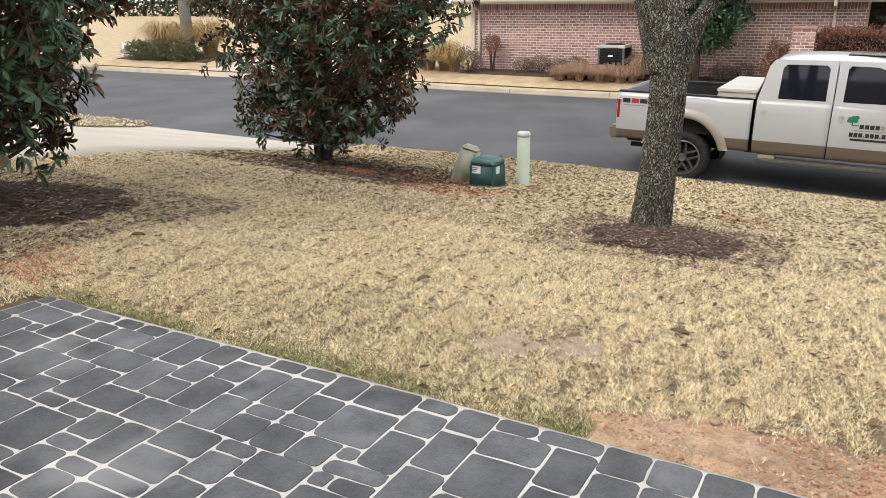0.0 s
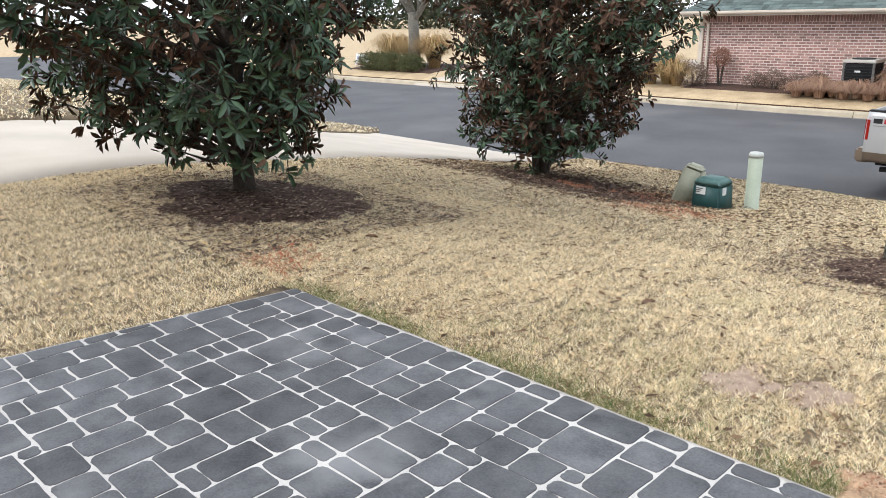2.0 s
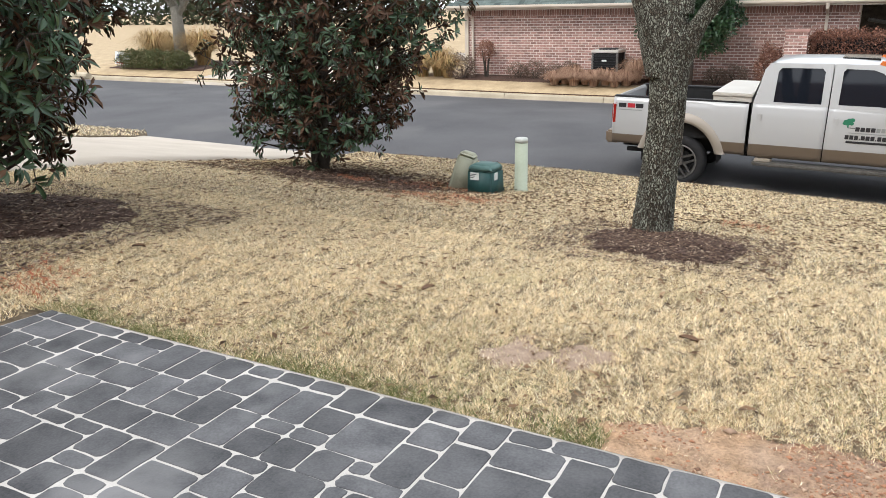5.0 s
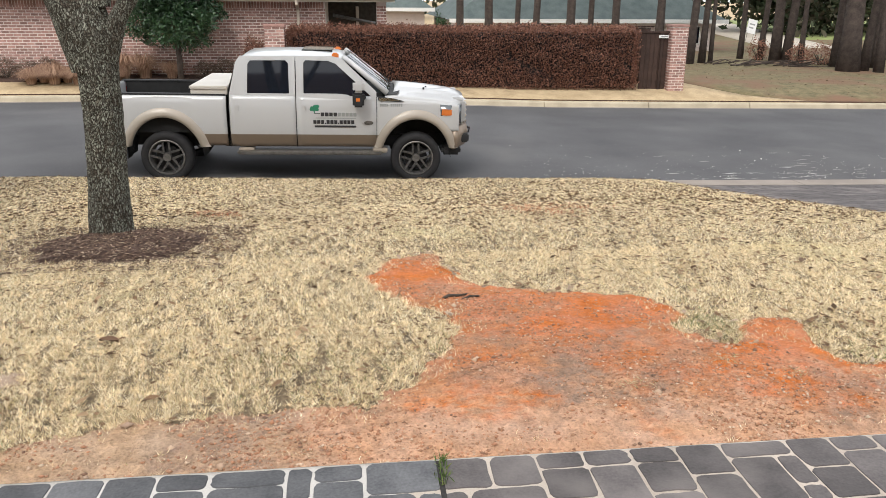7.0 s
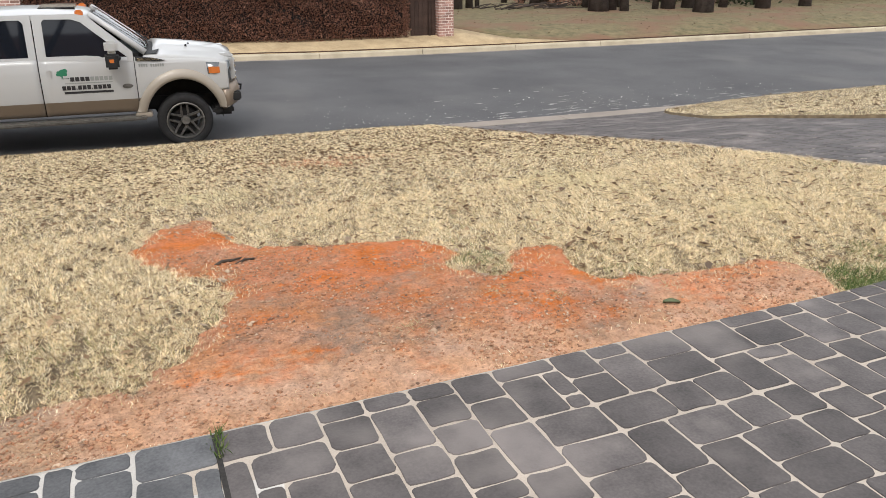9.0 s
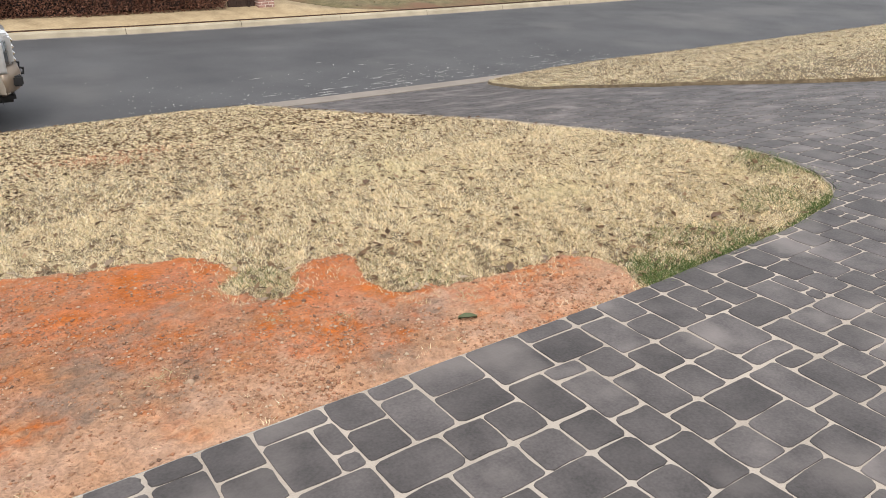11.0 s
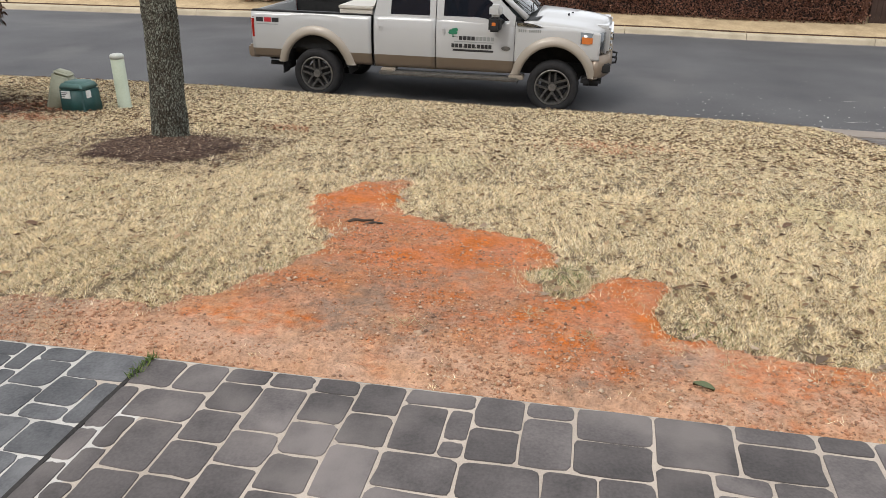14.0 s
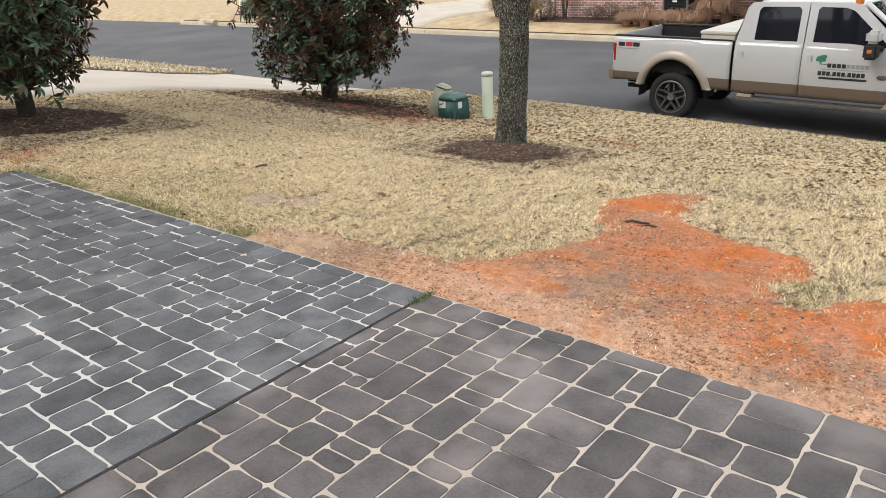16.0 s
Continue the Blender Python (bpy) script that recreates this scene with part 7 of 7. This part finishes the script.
# ---- oak with lichened bark ----
def barky(bm, pts, radii, sides, rings, seed, ridge):
    """A trunk with vertical ridges and plates worked into the mesh."""
    pts = [Vector(p) for p in pts]
    n = len(pts)
    prev = None
    for j in range(rings + 1):
        t = j / rings * (n - 1)
        i = min(int(t), n - 2)
        f = t - i
        p = pts[i].lerp(pts[i + 1], f)
        r = radii[i] * (1 - f) + radii[i + 1] * f
        ring = []
        for k in range(sides):
            a = 2 * math.pi * k / sides
            v = Vector((math.cos(a) * 9 * (1 + seed), math.sin(a) * 9, p.z * 3.2 + seed))
            g = noise.noise(v) * 0.6 + noise.noise(v * 2.3) * 0.5 + 0.35 * noise.noise(Vector((math.cos(a) * 22, math.sin(a) * 22, p.z * 9)))
            low = 0.10 * noise.noise(Vector((math.cos(a) * 1.3, math.sin(a) * 1.3, p.z * 1.1 + seed)))
            ring.append(bm.verts.new(p + Vector((math.cos(a), math.sin(a), 0)) * (r * (1 + low) + ridge * g)))
        if prev:
            for k in range(sides):
                bm.faces.new((prev[k], prev[(k + 1) % sides], ring[(k + 1) % sides], ring[k]))
        prev = ring
    bm.faces.new(prev)


def oak(x, y):
    z = float(land(np.array(x), np.array(y)))
    t = tagged(empty("oak_tree", pose(x, y, z)), "oak with grey lichen-covered bark standing in a mulch ring", "tree")
    bm = bmesh.new()
    barky(bm, [(-0.06, 0, -0.08), (-0.057, 0, 0.05), (-0.045, 0, 0.4), (-0.012, 0, 0.95), (0.0, 0.0, 1.3), (-0.01, 0, 1.5), (-0.03, 0, 1.75)], [0.19, 0.157, 0.141, 0.132, 0.136, 0.158, 0.11], 84, 150, 1, 0.013)
    part("trunk", bm, M["oak_bark"], t, "grey-brown ridged bark with pale lichen", True)
    rs = random.Random(2)
    for pts, radii in ((((-0.05, 0, 1.25), (-0.15, -0.02, 1.7), (-0.32, 0.0, 2.2), (-0.45, 0.05, 3.0), (-0.6, 0.1, 4.6)), (0.14, 0.14, 0.125, 0.10, 0.05)), (((0.05, 0, 1.30), (0.16, 0.0, 1.6), (0.36, 0.03, 1.9), (0.8, 0.08, 2.6), (1.5, 0.1, 4.2)), (0.09, 0.075, 0.07, 0.06, 0.03)), (((0.0, 0.02, 1.7), (0.03, 0.15, 2.5), (0.1, 0.2, 4.0)), (0.13, 0.10, 0.05))):
        bm = bmesh.new()
        barky(bm, pts, radii, 28, 34, rs.uniform(2, 5), 0.010)
        part("limb", bm, M["oak_bark"], t, "", True)
    bm = bmesh.new()

    def grow(p, d, L, rad, depth):
        q = p + d * L
        tube(bm, [p, (p + q) / 2 + Vector((rs.uniform(-1, 1), rs.uniform(-1, 1), 0)) * L * 0.08, q], [rad, rad * 0.8, rad * 0.6], 5, False)
        if depth:
            for k in range(3):
                grow(q, (d + Vector((rs.uniform(-1, 1), rs.uniform(-1, 1), rs.uniform(-0.1, 0.6))) * 0.8).normalized(), L * 0.72, rad * 0.58, depth - 1)

    for p in ((-0.45, 0.1, 4.2), (1.35, 0.1, 3.9), (0.1, 0.2, 3.8), (-0.3, 0.05, 3.0), (0.9, 0.1, 2.9)):
        grow(Vector(p), Vector((rs.uniform(-0.6, 0.6), rs.uniform(-0.6, 0.6), 1)).normalized(), 0.9, 0.04, 4)
    part("fine_branching", bm, M["bark"], t)
    return t


oak(-1.34, 6.22)

# ---- magnolias ----
M["mag_top"] = leafy("magnolia_leaf_top", [(0.025, 0.054, 0.025), (0.047, 0.096, 0.043), (0.073, 0.135, 0.061), (0.034, 0.072, 0.033), (0.13, 0.195, 0.095)], 0.37, spec=0.6, trans=0.15)
M["mag_under"] = leafy("magnolia_leaf_underside", [(0.050, 0.026, 0.016), (0.090, 0.047, 0.028), (0.15, 0.085, 0.050), (0.065, 0.034, 0.021)], 0.7)


def magnolia_leaves(points, axes, rs, per, size):
    """Rosettes of leathery leaves at the shoot tips: each leaf a folded blade with a green face and a brown back."""
    n = len(points) * per
    p = np.repeat(points, per, 0)
    ax = np.repeat(axes, per, 0)
    rnd = rs.normal(0, 1, (n, 3))
    side = np.cross(ax, rnd)
    side /= np.linalg.norm(side, axis=1)[:, None] + 1e-9
    d = ax * rs.uniform(0.05, 0.9, n)[:, None] + side
    d[:, 2] -= rs.uniform(0.0, 0.45, n)
    d /= np.linalg.norm(d, axis=1)[:, None]
    up = ax - d * np.sum(ax * d, 1)[:, None]
    up /= np.linalg.norm(up, axis=1)[:, None] + 1e-9
    q = np.cross(d, up)
    L = size * rs.uniform(0.65, 1.2, n)
    w = L * rs.uniform(0.125, 0.175, n)
    p = p + ax * rs.uniform(-0.07, 0.03, n)[:, None] + d * 0.012
    a, b, c = p, p + d * (L * 0.5)[:, None], p + d * L[:, None] - up * (L * rs.uniform(0.05, 0.22, n))[:, None]
    fold = up * (w * 0.3)[:, None]
    l1, r1 = p + d * (L * 0.35)[:, None] + q * w[:, None] + fold, p + d * (L * 0.35)[:, None] - q * w[:, None] + fold
    l2, r2 = p + d * (L * 0.72)[:, None] + q * (w * 0.8)[:, None] + fold * 0.6, p + d * (L * 0.72)[:, None] - q * (w * 0.8)[:, None] + fold * 0.6
    V = np.stack([a, l1, l2, c, r2, r1], 1)
    low = V - up[:, None, :] * 0.0025
    allv = np.concatenate([V, low], 0).reshape(-1, 3)
    k = np.arange(n)[:, None] * 6
    top = np.concatenate([k + (0, 3, 2, 1), k + (0, 5, 4, 3)], 1).reshape(-1, 4)
    m = n * 6
    bot = np.concatenate([k + m + (0, 1, 2, 3), k + m + (0, 3, 4, 5)], 1).reshape(-1, 4)
    return allv, np.concatenate([top, bot]), np.concatenate([np.zeros(len(top)), np.ones(len(bot))])


def magnolia(x, y, outline, height, stems, shoots, label, seed, size, bronze, lean=(0.0, 0.0)):
    """outline: crown radius by height above ground, as pairs; stems: trunk radii."""
    rs, pr = np.random.RandomState(seed), random.Random(seed)
    z = float(land(np.array(x), np.array(y)))
    t = tagged(empty("magnolia_tree", pose(x, y, z)), label, "tree")
    hz, hr = [a for a, b in outline], [b for a, b in outline]
    bm = bmesh.new()
    for k, r in enumerate(stems):
        a = 6.28 * k / len(stems) + 0.6
        s = 0.05 if len(stems) > 1 else 0.0
        tube(bm, [(s * math.cos(a), s * math.sin(a), -0.08), (s * 2 * math.cos(a), s * 2 * math.sin(a), 0.5), (s * 4 * math.cos(a), s * 4 * math.sin(a), height * 0.5), (s * 5 * math.cos(a), s * 5 * math.sin(a), height * 0.97)], [r * 1.2, r, r * 0.6, r * 0.12], 12)
    part("trunk", bm, M["dark_bark"], t, "dark trunk under the crown", True)
    # limbs and shoot tips
    bm = bmesh.new()
    P, A, limb = [], [], []
    nl = shoots // 14
    for k in range(nl):
        tz = hz[0] + (height - hz[0]) * ((k + pr.random()) / nl) ** 0.9
        a = k * 2.39996 + pr.uniform(-0.3, 0.3)
        R = float(np.interp(tz, hz, hr)) * (0.86 + 0.2 * math.sin(3 * a + tz * 2.3) * pr.uniform(0.5, 1.0) + pr.uniform(-0.2, 0.16))
        base = Vector((0, 0, max(0.3, tz - 0.25 - 0.35 * R)))
        lx, ly = (c * min(1.0, max(0.0, (tz - 0.5) / 0.8)) for c in lean)
        tip = Vector((math.cos(a) * R + lx, math.sin(a) * R + ly, tz + pr.uniform(-0.05, 0.1)))
        mid = base.lerp(tip, 0.55) + Vector((0, 0, -0.05 if tz < 1 else 0.08))
        tube(bm, [base, mid, tip], [0.022, 0.014, 0.005], 5, False)
        for j in range(14 if tz > 0.9 else (9 if tz > 0.5 else 5)):
            f = 1 - 0.62 * (j / 14) ** 1.3
            q = (base.lerp(mid, f / 0.55) if f < 0.55 else mid.lerp(tip, (f - 0.55) / 0.45))
            off = Vector((pr.gauss(0, 1), pr.gauss(0, 1), pr.gauss(0, 0.8))).normalized()
            L = pr.uniform(0.05, 0.30) * (0.55 + 0.45 * f)
            e = q + off * L
            tube(bm, [q, e], [0.006, 0.003], 4, False)
            P.append(e)
            limb.append(k)
            A.append((off * 0.7 + Vector((math.cos(a) * 0.5, math.sin(a) * 0.5, 0.35))).normalized())
    part("fine_branching", bm, M["dark_bark"], t, "fine dark branches")
    V, F, idx = magnolia_leaves(np.array([tuple(p) for p in P]), np.array([tuple(p) for p in A]), rs, 10, size)
    half = len(idx) // 2
    odds = np.repeat(np.where(rs.uniform(0, 1, nl) < bronze, 0.8, 0.03)[limb], 10)
    turned = np.repeat(rs.uniform(0, 1, half // 2) < odds, 2)
    idx[:half] = np.where(turned, 1, 0)
    ob = indexed_ob("crown", V, F, [M["mag_top"], M["mag_under"]], False, idx)
    ob.parent = t
    tagged(ob, "glossy dark green leaves with rusty undersides")
    return t


magnolia(-5.68, 3.45, ((0.36, 0.42), (0.5, 0.68), (0.75, 0.92), (0.95, 1.2), (1.2, 1.5), (1.7, 1.8), (2.5, 1.9), (3.2, 1.8), (4.4, 0.5)), 4.4, (0.08,), 2700, "larger magnolia with glossy leaves reaching low over mulch", 5, 0.105, 0.16, (-0.19, -0.32))
magnolia(-6.32, 8.3, ((0.36, 0.45), (0.52, 0.95), (1.0, 1.3), (1.7, 1.6), (2.2, 1.7), (3.0, 1.6), (4.3, 0.4)), 4.3, (0.08, 0.04, 0.04), 3000, "magnolia with rusty undersides standing near the street", 6, 0.105, 0.42, (0.24, 0.18))

# ---- paving stones of the driveway (last: many pieces) ----
MODULE = 0.078
PR = np.random.RandomState(11)


def stone_ring(w, d, rs, jitter=0.0016, plain=False):
    """Outline of a worn rectangular stone with rounded corners, sixteen points, centred."""
    hw, hd = w / 2, d / 2
    ring = []
    if plain:
        c = min(w, d) * 0.08
        return [(-hw + c, -hd), (hw - c, -hd), (hw, -hd + c), (hw, hd - c), (hw - c, hd), (-hw + c, hd), (-hw, hd - c), (-hw, -hd + c)]
    for sx, sy in ((-1, -1), (1, -1), (1, 1), (-1, 1)):
        c = min(0.3 * min(w, d), rs.uniform(0.011, 0.028))
        arc = [(sx * hw, sy * (hd - c)), (sx * (hw - c * 0.3), sy * (hd - c * 0.3)), (sx * (hw - c), sy * hd)]
        bow = rs.normal(0, 0.0014)
        ring += (arc if sx * sy > 0 else arc[::-1]) + [[(0, -hd + bow), (hw + bow, 0), (0, hd + bow), (-hw + bow, 0)][len(ring) // 4]]
    return [(x + rs.normal(0, jitter), y + rs.normal(0, jitter)) for x, y in ring]


def stone_geometry(ring, z0=0.017, z1=0.0222):
    n = len(ring)
    cx, cy = sum(p[0] for p in ring) / n, sum(p[1] for p in ring) / n
    half = max(0.02, min(max(p[0] for p in ring) - cx, max(p[1] for p in ring) - cy))

    def inset(d, z):
        return [(cx + (x - cx) * (1 - d / half), cy + (y - cy) * (1 - d / half), z) for x, y in ring]

    V = inset(0.0, z0) + inset(0.0025, z1)
    F = []
    for k in range(n):
        j = (k + 1) % n
        F.append((k, j, n + j, n + k))
    F.append(tuple(range(n, 2 * n)))
    return V, F


SIZES = ((2, 2), (3, 2), (2, 1), (1, 1), (2, 3), (3, 1), (4, 2), (1, 2), (3, 3))
ODDS = np.array((0.32, 0.22, 0.11, 0.03, 0.16, 0.03, 0.05, 0.06, 0.03))
GX0, GY0, NX, NY = 0.737 - 80 * MODULE, 2.392 - 118 * MODULE, 260, 248
taken = np.zeros((NX, NY), bool)
stones = []
for j in range(NY):
    for i in range(NX):
        if taken[i, j]:
            continue
        run = 1
        while run < 5 and i + run < NX and not taken[i + run, j]:
            run += 1
        for w, d in [SIZES[k] for k in PR.choice(len(SIZES), 5, p=ODDS / ODDS.sum())] + [(2, 2), (2, 1), (1, 2), (1, 1)]:
            if i + w <= NX and j + d <= NY and (run - w != 1 or run == 2) and (w > 1 or run == 1 or d == 1) and not taken[i:i + w, j:j + d].any():
                taken[i:i + w, j:j + d] = True
                stones.append((i, j, w, d))
                break


def paved(x, y):
    return np.where(y < 2.395, x > court_x(y) + 0.01, (x > edge_x(y) + 0.015)) & np.where(y > ISLAND_Y, x < island_x(y) - 0.02, True) & (y < 12.5)


shared = {}
whole, joined_v, joined_f, joined_m = [], [], [], []
cut = []
for i, j, w, d in stones:
    k = round((JOINT_X - GX0) / MODULE)
    cut += [(i, j, k - i, d), (k, j, i + w - k, d)] if i < k < i + w and j < 118 else [(i, j, w, d)]
for i, j, w, d in cut:
    # the pattern turns by a few degrees and wanders a little, as stamped work does
    x0, x1, y0, y1 = GX0 + i * MODULE, GX0 + (i + w) * MODULE, GY0 + j * MODULE, GY0 + (j + d) * MODULE
    if y1 > 2.38 and y0 < 2.37 and x0 < 3.5:
        y1 = 2.3985
    if x1 - x0 < 0.03 or y1 - y0 < 0.03:
        continue
    wx, wy = 0.006 * float(wave((x0 + x1) / 2, (y0 + y1) / 2, 3, 101)), 0.006 * float(wave((x0 + x1) / 2, (y0 + y1) / 2, 3, 102))
    if y0 > 2.37 and x1 < 3.45:
        continue
    wy = 0.0 if x0 < 3.5 and y1 > 2.38 else (min(wy, 2.392 - y1) if y1 < 2.394 else 0.0)
    x0, x1, y0, y1 = x0 + wx, x1 + wx, y0 + wy, y1 + wy
    cx, cy, sw, sd = (x0 + x1) / 2, (y0 + y1) / 2, x1 - x0, y1 - y0
    corners = [paved(np.array([a]), np.array([b]))[0] for a in (x0 + 0.01, x1 - 0.01) for b in (y0 + 0.01, y1 - 0.01)]
    if not any(corners) or cx > 17:
        continue
    full = all(corners)
    regular = full and abs(sw - w * MODULE) < 1e-6 and abs(sd - d * MODULE) < 1e-6
    if regular and 1.2 < cy < 2.4 and -1.5 < cx < 4.9 and len(whole) < 300:
        whole.append((cx, cy, w, d))
        continue
    ring = stone_ring(sw - 0.0064, sd - 0.0064, PR, plain=cy < -0.6 or cy > 5 or cx > 8)
    ring = [(cx + a, cy + b) for a, b in ring]
    if not full:
        out = []
        for a, b in ring:
            if a > 3.4:
                if a < 5.5 and b < 3.2:
                    b = min(b, float(rim_y(a)) - 0.001)
                elif b >= 2.4:
                    a = max(a, float(edge_x(b)) + 0.001)
                if b > ISLAND_Y:
                    a = min(a, float(island_x(b)) - 0.02)
            else:
                a = max(a, float(court_x(b)) + 0.012)
                b = min(b, 2.394) if a < 3.4 else b
            out.append((a, b))
        ring = out
        size = abs(sum(p[0] * q[1] - q[0] * p[1] for p, q in zip(ring, ring[1:] + ring[:1]))) / 2
        if size < 0.04 * sw * sd or (cy > 2.37 and cx < 3.7):
            continue
    V, F = stone_geometry(ring)
    k = len(joined_v)
    joined_v += [(a, b, float(paved_z(np.array(a), np.array(b))) + c + 0.002) for a, b, c in V]
    joined_f += [tuple(q + k for q in f) for f in F]
    joined_m += [1 if cx < JOINT_X and cy < 2.41 else 0] * len(F)
rest = mesh_ob("paving_stones", joined_v, joined_f, [M["stone"], M["stone_west"]], False, joined_m)
rest.parent = drive
rest["kind"] = "stuff"
rest["label"] = "dark grey stamped stones of the outer drive"
for cx, cy, w, d in whole:
    key = (w, d, PR.randint(4), cx < JOINT_X)
    if key not in shared:
        V, F = stone_geometry(stone_ring(w * MODULE - 0.0064, d * MODULE - 0.0064, PR))
        me = bpy.data.meshes.new("paving_stone")
        me.from_pydata(V, [], F)
        me.materials.append(M["stone_west"] if key[3] else M["stone"])
        me.update()
        shared[key] = me
    ob = new("paving_stone", shared[key])
    ob.parent = drive
    ob.location = (cx, cy, float(land(np.array(cx), np.array(cy))) + 0.002)
    ob.rotation_euler = (0, 0, PR.choice((0.0, math.pi)) + PR.normal(0, 0.012))
M["joint_fill"] = material("joint_filler", (0.016, 0.015, 0.015), (0.05, 0.046, 0.042), 0.95, 6, 90, 0.5)
groove = part("control_joint", box(JOINT_X - 0.008, JOINT_X + 0.008, -6.8, 2.39, 0.012, 0.0248), M["joint_fill"], drive, "dark saw-cut control joint")
